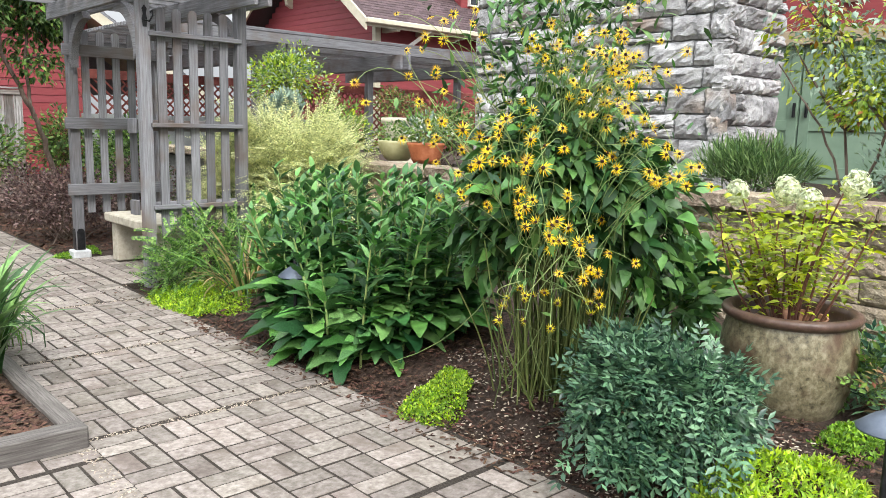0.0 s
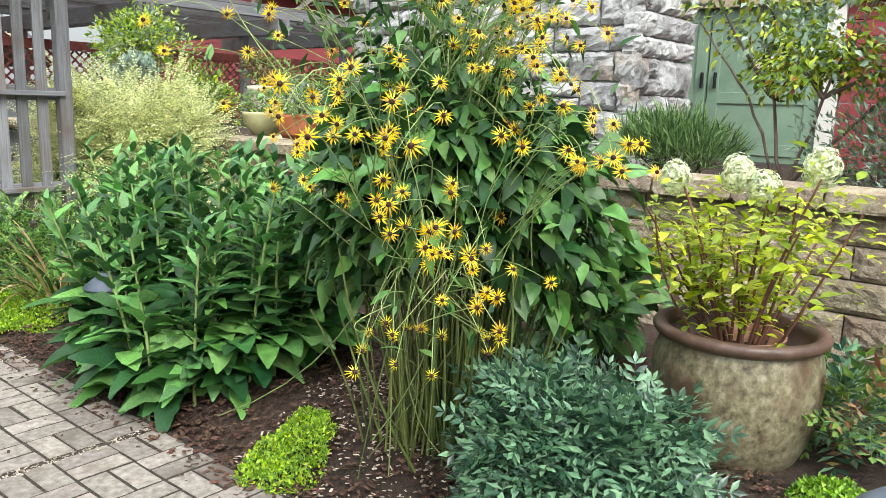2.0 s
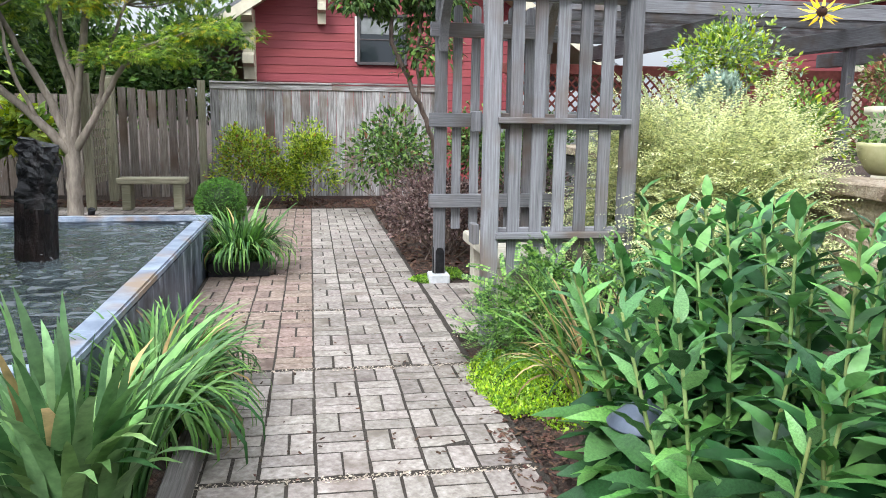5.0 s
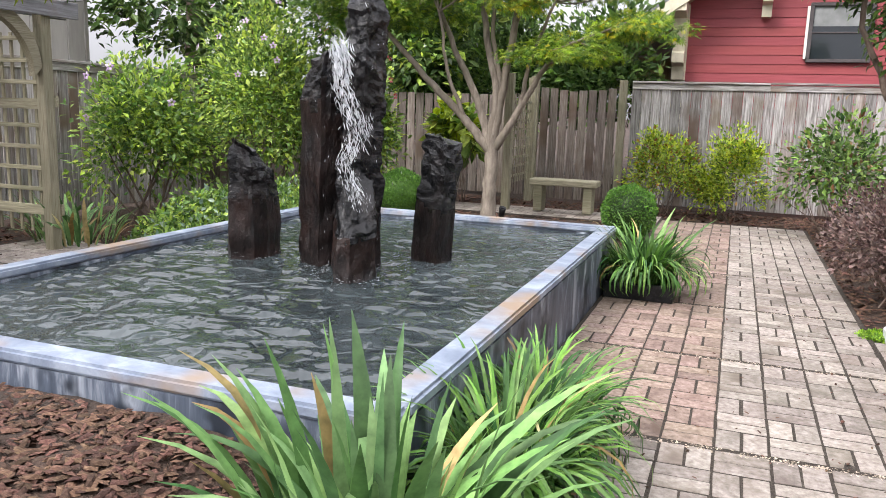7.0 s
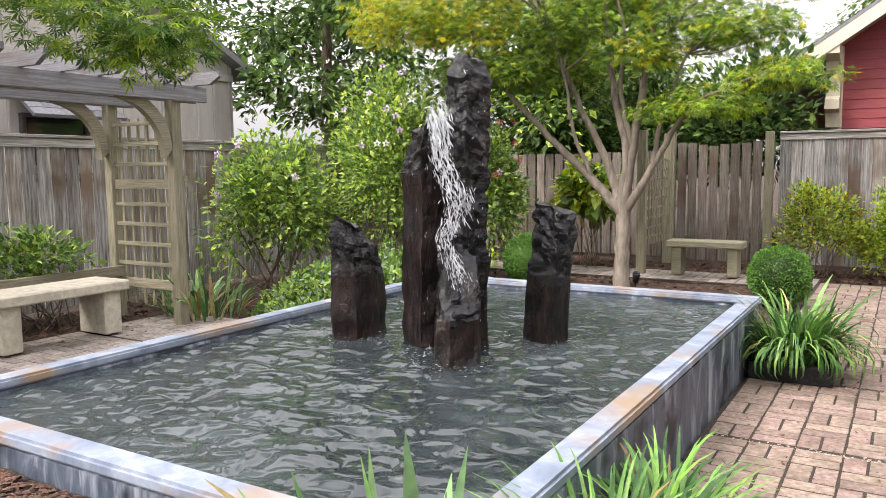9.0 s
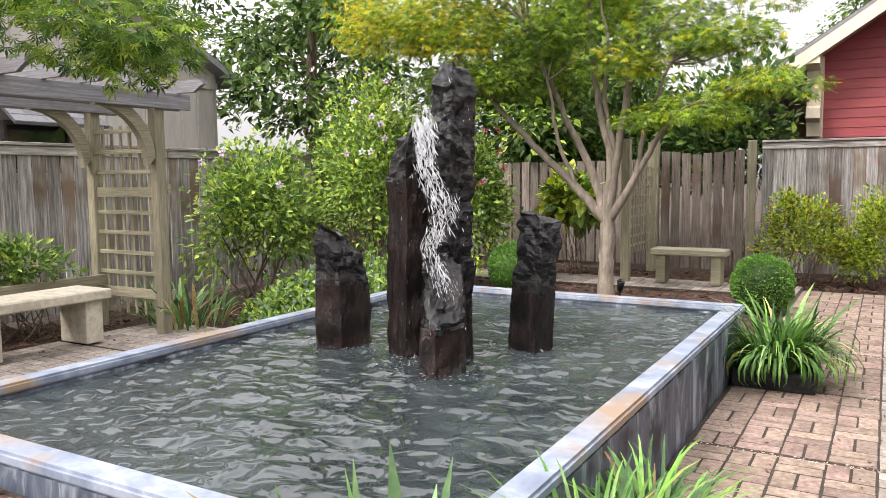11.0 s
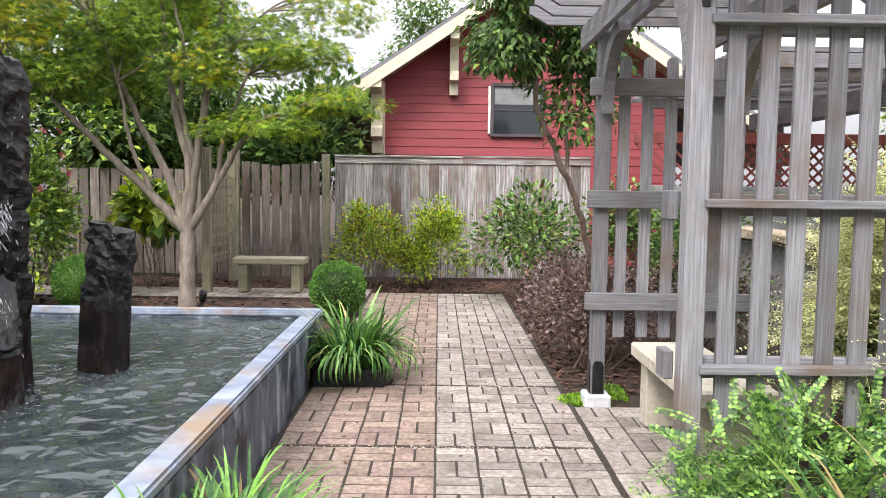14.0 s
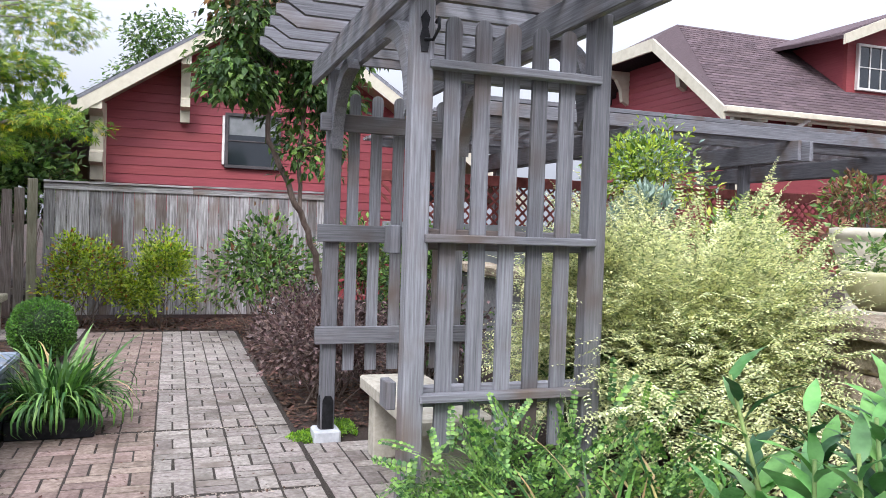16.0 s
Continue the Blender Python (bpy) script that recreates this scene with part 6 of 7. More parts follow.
    part("flower_stalk_growth", fast_mesh("flower_stalk_growth", v, f, STEM, True), None, t, kind="stuff")
    g2 = np.random.default_rng(5)
    k = 130
    idx = g2.integers(0, len(b), k)
    q = np.array([a[i] + (b[i] - a[i]) * g2.uniform(0.2, 0.85) for i in idx])
    v, f = strewn(leaf(0.17, 3, 0.2, 0.3), q, g2.normal(0, 1, (k, 3)), shuffle_up(g2, k), 0.06 * g2.uniform(0.6, 1.3, k))
    part("stem_leaves", fast_mesh("stem_leaves", v, f, LEAF_RUD, True), None, t, kind="stuff")


def hydrangea():
    g = np.random.default_rng(8)
    t = thing("hydrangea", "lime-leaved potted hydrangea with greenish-white flower heads", "flowering plant", (3.37, 1.415, 0.53))
    base = [(g.normal(0, 0.05), g.normal(0, 0.05), 0) for _ in range(24)]
    ends = [(max(-0.3, min(0.3, b[0] * 3.6)) + g.normal(0, 0.05), max(-0.3, min(0.3, b[1] * 3.6)) + g.normal(0, 0.05), g.uniform(0.36, 0.64)) for b in base]
    twigs(t, g, base, ends, 0.006, 0.003, RED_STEM, 6, 0.08, "stem_growth", 6)
    p, d = [], []
    for b, e in zip(base, ends):
        for k in range(54):
            s = 0.30 + 0.70 * g.random() ** 0.75
            q = np.array(b) + (np.array(e) - np.array(b)) * s
            a = g.random() * 2 * math.pi
            p.append(q + g.normal(0, 0.05, 3))
            d.append((math.cos(a), math.sin(a), 0.3 + g.normal(0, 0.3)))
    n = len(p)
    v, f = strewn(leaf(0.24, 4, 0.3, 0.4), np.array(p), np.array(d), shuffle_up(g, n, 0.3), 0.052 * g.uniform(0.6, 1.25, n))
    part("foliage", fast_mesh("foliage", v, f, LEAF_LIME, True), None, t, kind="stuff")
    right, deep = np.array([0.74, -0.67, 0]), np.array([0.67, 0.74, 0])
    for r, dd, z, s in ((-0.28, 0.0, 0.60, 0.042), (-0.09, -0.05, 0.62, 0.048), (0.03, 0.0, 0.57, 0.048), (0.20, -0.05, 0.64, 0.056), (-0.50, 0.1, 0.40, 0.04)):
        k = 700
        q = g.normal(0, 1, (k, 3))
        q /= np.linalg.norm(q, axis=1)[:, None]
        q = q * s * (0.55 + 0.55 * g.random((k, 1))) * np.array([1, 1, 1.3])
        v, f = strewn(SMALL, q, np.cross(q, g.normal(0, 1, (k, 3))), q, 0.022 * g.uniform(0.7, 1.3, k))
        c = right * r + deep * dd + np.array([0, 0, z])
        part("flower_head", fast_mesh("flower_head", v, f, PETAL_WHITE), None, t, "greenish-white flower head", pose(*c))


broad_perennial()
rudbeckia()
hydrangea()

bush("leafy_perennial", "dark green leafy clump against the retaining wall", "plant", (3.80, 2.30, 0.22), (0.40, 0.50, 0.42), 520, OVAL_FINE, 0.12, [(LEAF_RUD, 1.0)], 40, 9, -0.5, 0.3, 0.6, 14, STEM, 0.1, centre=0.22, stem_r=0.005)
NANDINA_SPRIG = sprig(4, 0.2, 0.46, 55, True, 0.4, 0.3)
bush("nandina_shrub", "low dark green nandina mound with fine pointed leaflets", "shrub", (2.66, 1.60, 0.16), (0.39, 0.39, 0.42), 2100, NANDINA_SPRIG, 0.112, [(LEAF_NANDINA, 0.985), (LEAF_NANDINA_RED, 0.015)], 41, 18, -0.2, 0.25, 0.4, 20, RED_STEM, 0.08, jitter=0.45, lump=0.4, centre=0.08, droop=0.75)
bush("nandina_shrub", "young nandina with reddened shoots beside the pot", "shrub", (3.62, 0.98, 0.24), (0.34, 0.30, 0.30), 260, NANDINA_SPRIG, 0.13, [(LEAF_MID, 0.4), (LEAF_NANDINA, 0.4), (LEAF_NANDINA_RED, 0.2)], 42, 7, -0.2, 0.5, 0.6, 14, RED_STEM, 0.06, centre=0.06)
bush("nandina_shrub", "young nandina with reddened shoots beside the pot", "shrub", (3.95, 0.55, 0.26), (0.4, 0.4, 0.3), 300, NANDINA_SPRIG, 0.13, [(LEAF_MID, 0.85), (LEAF_NANDINA_RED, 0.15)], 43, 7, -0.2, 0.5, 0.6, 14, RED_STEM, 0.06, centre=0.06)


def variegated_privet(at):
    """Arching shoots that fan out from the middle, each with flat two-ranked side sprays; dark leaves within stand in
    for inner shade.
    """
    g = np.random.default_rng(51)
    b = thing("variegated_privet", "large arching privet with cream and yellow variegated leaves", "shrub", at)
    lv = SMALL
    pts, d, up, size, wood = [], [], [], [], []

    def spray(line, scale):
        m = len(line)
        t = np.gradient(line, axis=0)
        t /= np.linalg.norm(t, axis=1)[:, None] + 1e-9
        flat = np.array([0, 0, 1.0]) + g.normal(0, 0.3, 3)
        for i in range(m):
            side = np.cross(t[i], flat)
            side /= np.linalg.norm(side) + 1e-6
            for sg in (-1, 1):
                pts.append(line[i])
                d.append(side * sg + t[i] * 0.6 + g.normal(0, 0.12, 3))
                up.append(np.cross(side, t[i]) + g.normal(0, 0.22, 3))
                size.append(scale * g.uniform(0.75, 1.2) * (1 - 0.45 * (i / m) ** 2))

    for k in range(880):
        a = g.random() * 2 * math.pi
        way = np.array([math.cos(a), 1.35 * math.sin(a)])
        rise = g.random() ** 0.65
        start = np.array([way[0] * 0.22 * g.random(), way[1] * 0.4 * g.random(), 0.35 + 0.4 * rise])
        reach = (0.72 - 0.38 * rise ** 2) * g.uniform(0.7, 1.15)
        top = 0.10 + 0.68 * rise + g.normal(0, 0.08)
        fall = (0.48 - 0.38 * rise) * g.uniform(0.5, 1.3)
        m = 30
        s = np.linspace(0, 1, m)[:, None]
        line = start + np.concatenate([way * reach * s, (top + fall * 0.4) * s - fall * s ** 2.4], 1)
        line = line + np.cumsum(g.normal(0, 0.0025, (m, 3)), 0)
        if line[:, 2].min() < 0.06:
            line[:, 2] = np.maximum(line[:, 2], 0.06 + 0.02 * g.random())
        wood.append(tube(line[::6], np.linspace(0.005, 0.0012, len(line[::6])), 3))
        spray(line[12:], 0.027)
        for q in range(10):
            i = int(g.integers(7, 28))
            t = line[i] - line[i - 2]
            t /= np.linalg.norm(t) + 1e-9
            side = np.cross(t, np.array([0, 0, 1.0])) * (1 if q % 2 else -1)
            way2 = t + side * g.uniform(0.6, 1.1) + np.array([0, 0, g.normal(0.05, 0.22)])
            n2 = int(g.integers(7, 13))
            u = np.linspace(0.05, 1, n2)[:, None]
            sub = line[i] + way2 * u * 0.017 * n2 - np.array([0, 0, 0.04]) * u ** 2
            spray(sub, 0.0245)
    pts, d, up, size = np.array(pts), np.array(d), np.array(up), np.array(size)
    high = pts[:, 2] > 0.30 + 0.10 * g.random(len(pts))
    v, f = strewn(lv, pts[high], d[high], up[high], size[high])
    part("foliage", fast_mesh("foliage", v, f, LEAF_VARIEG), None, b, kind="stuff")
    v, f = joined(*wood)
    part("shoot_growth", fast_mesh("shoot_growth", v, f, STEM), None, b, kind="stuff")
    # added mound of dark leaves: its colour paints the shade between the shoots
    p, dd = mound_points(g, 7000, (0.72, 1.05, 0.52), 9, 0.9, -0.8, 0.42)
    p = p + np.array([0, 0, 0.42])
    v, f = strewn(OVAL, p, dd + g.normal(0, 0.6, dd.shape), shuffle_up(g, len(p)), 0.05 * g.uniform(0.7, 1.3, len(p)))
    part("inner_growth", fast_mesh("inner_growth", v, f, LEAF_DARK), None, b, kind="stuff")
    ends = [(0.45 * math.cos(a), 0.45 * math.sin(a), g.uniform(0.5, 0.9)) for a in g.random(30) * 6.28]
    twigs(b, g, [(g.normal(0, 0.08), g.normal(0, 0.08), -0.03) for _ in ends], ends, 0.012, 0.004, BARK)
    return b


variegated_privet((3.98, 6.72, 0.0))
PINNATE_SPRIG = sprig(9, 0.46, 0.115, 65, True, 0.4, 0.25)
bush("pinnate_shrub", "airy ferny shrub with rounded paired leaflets in front of the arbor", "shrub", (3.0, 5.90, 0.04), (0.74, 0.48, 0.60), 560, PINNATE_SPRIG, 0.195, [(LEAF_PINNATE, 1.0)], 61, 13, -0.2, 0.25, 0.75, 30, BARK, 0.12, jitter=0.65, lump=0.4, centre=0.18, stem_r=0.003)
bush("pinnate_shrub", "airy ferny shrub with rounded paired leaflets spilling towards the path", "shrub", (2.55, 6.1, 0.02), (0.36, 0.42, 0.42), 300, PINNATE_SPRIG, 0.17, [(LEAF_PINNATE, 1.0)], 62, 7, -0.2, 0.25, 0.7, 14, BARK, 0.08, jitter=0.6, lump=0.45, centre=0.08, stem_r=0.003)
clump("daylily_clump", "arching daylily clump with dry tan blades", (2.74, 5.16, 0.1), 120, 0.62, (1.6, 1.6), [(LEAF_STRAP, 0.55), (LEAF_DRY, 0.45)], 71, 0.0058, 1.6, 0.4, None, 0.12)
clump("daylily_clump", "arching daylily clump with dry tan blades", (3.22, 5.40, 0.1), 130, 0.64, (1.8, 1.2), [(LEAF_STRAP, 0.55), (LEAF_DRY, 0.45)], 72, 0.006, 1.6, 0.4, None, 0.15)
carpet("sedum_carpet", "bright yellow-green creeping sedum along the path edge", (2.52, 5.55), (0.31, 0.62), 13000, 0.022, [(LEAF_SEDUM, 0.6), (LEAF_MOSS, 0.4)], 81, 0.09)
carpet("sedum_carpet", "small tuft of green sedum at the path edge", (2.42, 2.68), (0.21, 0.17), 4200, 0.018, [(LEAF_SEDUM, 0.55), (LEAF_MOSS, 0.45)], 82, 0.13)
carpet("sedum_carpet", "vivid lime sedum spreading beside the path lamp", (2.36, 1.03), (0.46, 0.35), 10000, 0.032, [(LEAF_SEDUM, 0.9), (LEAF_MOSS, 0.1)], 83, 0.14, LANCE)
carpet("sedum_carpet", "deep green moss tuft beneath the glazed pot", (3.12, 1.02), (0.16, 0.12), 1500, 0.02, [(LEAF_MOSS, 1.0)], 84, 0.08)
carpet("moss_tuft", "small bright moss tuft by the arbor footing", (2.33, 8.16), (0.11, 0.12), 1300, 0.018, [(LEAF_MOSS, 1.0)], 85, 0.06)
carpet("moss_tuft", "small bright moss tuft by the arbor footing", (2.58, 8.28), (0.14, 0.12), 1300, 0.02, [(LEAF_MOSS, 1.0)], 86, 0.08)
clump("iris_clump", "iris clump with broad sword leaves and browned tips", (0.68, 4.30, 0.06), 150, 0.74, (1.5, 1.3), [(LEAF_IRIS, 0.94), (LEAF_DRY, 0.06)], 91, 0.020, 1.05, 0.16, None, 0.14)
clump("lilyturf_clump", "grassy lilyturf clump spilling towards the path", (0.78, 5.62, 0.06), 380, 0.46, (1.3, 2.2), [(LEAF_STRAP, 0.94), (LEAF_DRY, 0.06)], 97, 0.0062, 2.8, 0.3, None, 0.12)
clump("lilyturf_clump", "grassy lilyturf clump spilling over the pool wall", (0.78, 5.08, 0.06), 520, 0.56, (1.3, 2.0), [(LEAF_STRAP, 0.94), (LEAF_DRY, 0.06)], 92, 0.0065, 2.8, 0.28, None, 0.12)
clump("lilyturf_clump", "grassy lilyturf in the black planter box", (0.83, 8.66, 0.09), 480, 0.56, (1.5, 1.5), [(LEAF_STRAP, 0.95), (LEAF_DRY, 0.05)], 93, 0.0065, 2.9, 0.3, None, 0.13)
clump("iris_clump", "upright grey-green iris blades in the black planter box", (0.85, 8.80, 0.09), 34, 0.58, (1.4, 1.0), [(LEAF_IRIS, 1.0)], 94, 0.017, 0.5, 0.25, None, 0.13)
clump("iris_clump", "iris and daylily blades at the foot of the lattice arbor", (-4.35, 8.3, 0.0), 90, 0.55, (2.4, 2.0), [(LEAF_IRIS, 0.8), (LEAF_DRY, 0.2)], 95, 0.013, 0.9, 0.35, None, 0.16)
clump("lilyturf_clump", "small grassy tuft on the paving beside the pool", (-2.42, 5.25, 0.0), 40, 0.34, (1.8, 2.0), [(LEAF_STRAP, 1.0)], 96, 0.009, 1.4, 0.45, None, 0.1)


def boxwood(at, r):
    g = np.random.default_rng(101)
    b = thing("boxwood_ball", "clipped round boxwood ball beside the brick path", "shrub", at, group="boxwood balls")
    n = 9000
    d = g.normal(0, 1, (n, 3))
    d /= np.linalg.norm(d, axis=1)[:, None]
    d[:, 2] = np.maximum(d[:, 2], -0.85)
    bumpy = 1 + 0.035 * np.sin(d[:, 0] * 9 + 1) * np.cos(d[:, 1] * 8) + 0.02 * np.sin(d[:, 2] * 13)
    p = d * (r * bumpy * (1 - 0.12 * g.random(n) ** 2))[:, None] + np.array([0, 0, r])
    v, f = strewn(SMALL, p, d + g.normal(0, 0.5, (n, 3)), g.normal(0, 1, (n, 3)), 0.024 * g.uniform(0.6, 1.3, n))
    part("foliage", fast_mesh("foliage", v, f, LEAF_BOX), None, b, kind="stuff")
    # added dark sphere: its colour stands for the shade behind the outer leaves
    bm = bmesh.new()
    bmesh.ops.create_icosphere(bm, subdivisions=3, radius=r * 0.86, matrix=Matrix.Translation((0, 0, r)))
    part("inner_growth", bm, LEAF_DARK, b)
    v, f = tube([(0, 0, -0.02), (0, 0, r * 0.5)], [0.03, 0.025], 8)
    part("stem", fast_mesh("stem", v, f, BARK), None, b)
    return b


first_box = boxwood((0.37, 11.4, 0.0), 0.295)
copy_thing(first_box, pose(-2.5, 11.7, 0.0, 0, 0, 120))

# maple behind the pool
G, Y, S = LEAF_MAPLE, LEAF_MAPLE_GOLD, LEAF_MAPLE_SHADE
tree("japanese_maple", "pale multi-stemmed japanese maple with green and golden lobed leaves", (-1.43, 12.0, 0.0),
     [[(0, 0, -0.05, 0.105), (0.0, 0, 0.3, 0.086), (0.02, 0, 0.7, 0.082), (0.0, 0, 1.05, 0.078)],
      [(0.0, 0, 0.85, 0.066), (-0.35, -0.05, 1.25, 0.051), (-0.85, -0.15, 1.75, 0.039), (-1.35, -0.3, 2.3, 0.027), (-1.7, -0.5, 2.9, 0.016)],
      [(-0.02, 0, 0.95, 0.058), (-0.2, 0.05, 1.45, 0.047), (-0.55, 0.1, 2.1, 0.035), (-0.9, 0.1, 2.8, 0.023), (-1.2, 0.1, 3.5, 0.014)],
      [(0.0, 0, 1.0, 0.058), (0.06, 0, 1.6, 0.047), (-0.12, 0, 2.2, 0.039), (-0.25, 0.1, 3.0, 0.027), (-0.35, 0.1, 4.0, 0.016)],
      [(0.03, 0, 1.0, 0.062), (0.12, 0, 1.6, 0.051), (0.25, 0, 2.5, 0.039), (0.42, 0.05, 3.4, 0.027), (0.6, 0.1, 4.3, 0.016)],
      [(-0.35, -0.05, 1.25, 0.03), (-0.55, -0.2, 1.8, 0.022), (-0.62, -0.3, 2.5, 0.014), (-0.8, -0.4, 3.1, 0.008)],
      [(0.12, 0, 1.6, 0.035), (-0.02, -0.1, 2.2, 0.026), (0.05, -0.15, 2.9, 0.018), (-0.1, -0.2, 3.6, 0.01)],
      [(0.25, 0, 2.4, 0.026), (0.55, -0.1, 2.9, 0.018), (0.95, -0.1, 3.3, 0.01)],
      [(0.35, -0.05, 1.35, 0.032), (0.45, -0.1, 1.9, 0.025), (0.75, -0.15, 2.6, 0.016), (0.95, -0.2, 3.1, 0.009)],
      [(0.05, 0, 0.9, 0.055), (0.35, -0.05, 1.35, 0.039), (0.62, -0.1, 1.85, 0.031), (1.0, -0.2, 2.15, 0.023), (1.6, -0.3, 2.35, 0.012)]],
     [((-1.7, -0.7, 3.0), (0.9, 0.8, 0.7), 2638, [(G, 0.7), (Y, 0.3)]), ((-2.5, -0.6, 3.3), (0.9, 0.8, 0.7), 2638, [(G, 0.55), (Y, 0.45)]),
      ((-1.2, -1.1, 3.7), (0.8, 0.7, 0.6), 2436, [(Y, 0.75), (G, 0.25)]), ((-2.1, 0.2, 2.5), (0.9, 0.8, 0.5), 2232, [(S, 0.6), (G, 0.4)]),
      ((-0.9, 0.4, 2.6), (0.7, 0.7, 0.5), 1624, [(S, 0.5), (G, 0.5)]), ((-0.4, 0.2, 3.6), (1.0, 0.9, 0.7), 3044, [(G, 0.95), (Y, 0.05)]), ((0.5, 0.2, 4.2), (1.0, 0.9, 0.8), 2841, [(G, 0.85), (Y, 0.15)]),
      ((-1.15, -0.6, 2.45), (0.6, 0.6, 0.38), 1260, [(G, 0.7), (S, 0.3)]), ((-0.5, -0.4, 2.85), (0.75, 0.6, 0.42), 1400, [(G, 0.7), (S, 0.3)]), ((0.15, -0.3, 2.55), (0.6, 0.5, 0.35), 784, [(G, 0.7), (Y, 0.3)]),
      ((0.6, 0.3, 3.0), (0.8, 0.8, 0.6), 2232, [(G, 0.95), (Y, 0.05)]), ((1.2, 0.1, 2.7), (0.9, 0.8, 0.42), 1826, [(G, 0.95), (Y, 0.05)]), ((1.7, -0.2, 2.25), (0.75, 0.7, 0.26), 1258, [(G, 0.9), (Y, 0.1)]),
      ((0.9, -0.2, 2.0), (0.8, 0.7, 0.3), 1420, [(G, 0.95), (Y, 0.05)]), ((-0.6, 0.3, 4.7), (1.6, 1.2, 0.8), 3653, [(G, 0.95), (Y, 0.05)]), ((1.5, 0.4, 3.4), (0.7, 0.7, 0.5), 1014, [(G, 0.9), (Y, 0.1)])],
     MAPLE7, 0.067, 7, MAPLE_BARK)
tree("japanese_maple", "japanese maple overhanging the pool from beside the fence", (-3.5, 4.55, 0.0),
     [[(0, 0, -0.05, 0.11), (0.02, 0, 0.8, 0.09), (0.1, 0.05, 1.5, 0.075)],
      [(0.1, 0.05, 1.4, 0.06), (0.4, 0.4, 2.0, 0.045), (0.8, 0.8, 2.45, 0.03), (1.2, 1.1, 2.6, 0.015)],
      [(0.1, 0.05, 1.4, 0.06), (-0.2, 0.2, 2.2, 0.045), (-0.3, 0.6, 3.0, 0.025)]],
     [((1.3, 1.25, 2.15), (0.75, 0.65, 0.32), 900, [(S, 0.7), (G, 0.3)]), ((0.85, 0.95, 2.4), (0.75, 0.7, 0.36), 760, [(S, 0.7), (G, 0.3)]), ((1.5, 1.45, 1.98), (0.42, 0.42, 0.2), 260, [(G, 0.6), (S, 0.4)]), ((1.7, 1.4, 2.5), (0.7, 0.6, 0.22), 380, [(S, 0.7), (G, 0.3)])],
     MAPLE7, 0.075, 9, MAPLE_BARK)


def hibiscus(at, h, w, seed, n, bloom):
    g = np.random.default_rng(seed)
    b = bush("hibiscus_shrub", "tall leafy hibiscus shrub in bloom in front of the fence", "shrub", at, (w, w, h * 0.58), int(n * 2.4), OVAL, 0.085, [(LEAF_HIB, 0.62), (LEAF_MID, 0.38)], seed, 30, -1.1, 0.3, 0.85, 10, BARK, 0.10, "hibiscus shrubs", 0.6, 0.36, h * 0.36, 0.016)
    me = {m.name: flower_meshes(0.042, m, 5, seed, 0.1, 0.42) for m, _ in bloom}
    for m, k in bloom:
        for i in range(k):
            d = np.array([g.normal(0.4, 0.5), g.normal(-0.7, 0.4), g.normal(0.35, 0.45)])
            d /= np.linalg.norm(d)
            p = d * np.array([w, w, h * 0.42]) * 0.92 + np.array([0, 0, h * 0.58])
            part("bloom", me[m.name], None, b, "open flower", Matrix.Translation(p) @ Vector(d).to_track_quat("Z", "Y").to_matrix().to_4x4())
    return b


hibiscus((-4.55, 9.55, 0.0), 2.3, 0.85, 111, 2300, [(PETAL_MAUVE, 5)])
hibiscus((-4.2, 11.3, 0.0), 3.0, 0.95, 112, 2600, [(PETAL_MAUVE, 14), (PETAL_PALE, 3)])
hibiscus((-3.3, 11.9, 0.0), 2.5, 0.8, 113, 2200, [(PETAL_PINK, 8), (PETAL_MAUVE, 5)])
hibiscus((-5.2, 12.4, 0.0), 3.9, 1.0, 114, 2400, [(PETAL_PALE, 10)])
bush("green_shrub", "leafy green shrub behind the stone bench", "shrub", (-5.25, 7.25, 0.0), (0.5, 0.85, 0.55), 1300, OVAL, 0.09, [(LEAF_MID, 0.7), (LEAF_HIB, 0.3)], 121, 9, -0.7, 0.3, 0.5, 16, centre=0.5)
bush("lime_shrub", "low lime-green leafy shrub behind the pool", "shrub", (-3.0, 10.9, 0.0), (0.4, 0.5, 0.32), 700, OVAL, 0.075, [(LEAF_LIME, 0.7), (LEAF_HIB, 0.3)], 122, 7, -0.6, 0.3, 0.5, 12, centre=0.28)
bush("fatsia_shrub", "shrub with large pale green leaves beyond the maple", "shrub", (-2.45, 13.6, 0.0), (0.65, 0.5, 0.68), 420, leaf(0.34, 4, 0.2, 0.4), 0.19, [(LEAF_HIB, 0.7), (LEAF_LIME, 0.3)], 123, 7, -0.7, 0.2, 0.5, 12, centre=0.85)
carpet("periwinkle_bed", "leafy green and pale ground cover beside the pool", (-3.2, 9.6), (0.95, 1.7), 9000, 0.07, [(LEAF_MID, 0.62), (LEAF_SILVER, 0.1), (LEAF_HIB, 0.28)], 124, 0.62, OVAL)
carpet("creeping_bed", "pale small-leaved ground cover at the pool wall", (-2.62, 8.6), (0.4, 1.2), 4000, 0.028, [(LEAF_SILVER, 0.5), (LEAF_MID, 0.5)], 125, 0.3)
bush("golden_spirea", "golden spirea shrub in front of the board fence", "shrub", (0.5, 13.95, 0.0), (0.74, 0.42, 1.05), 3800, SMALL, 0.062, [(LEAF_GOLD, 0.62), (LEAF_HIB, 0.28), (LEAF_ORANGE, 0.10)], 131, 36, -1.1, 0.3, 0.95, 14, centre=0.46, lump=0.22, stem_r=0.006)
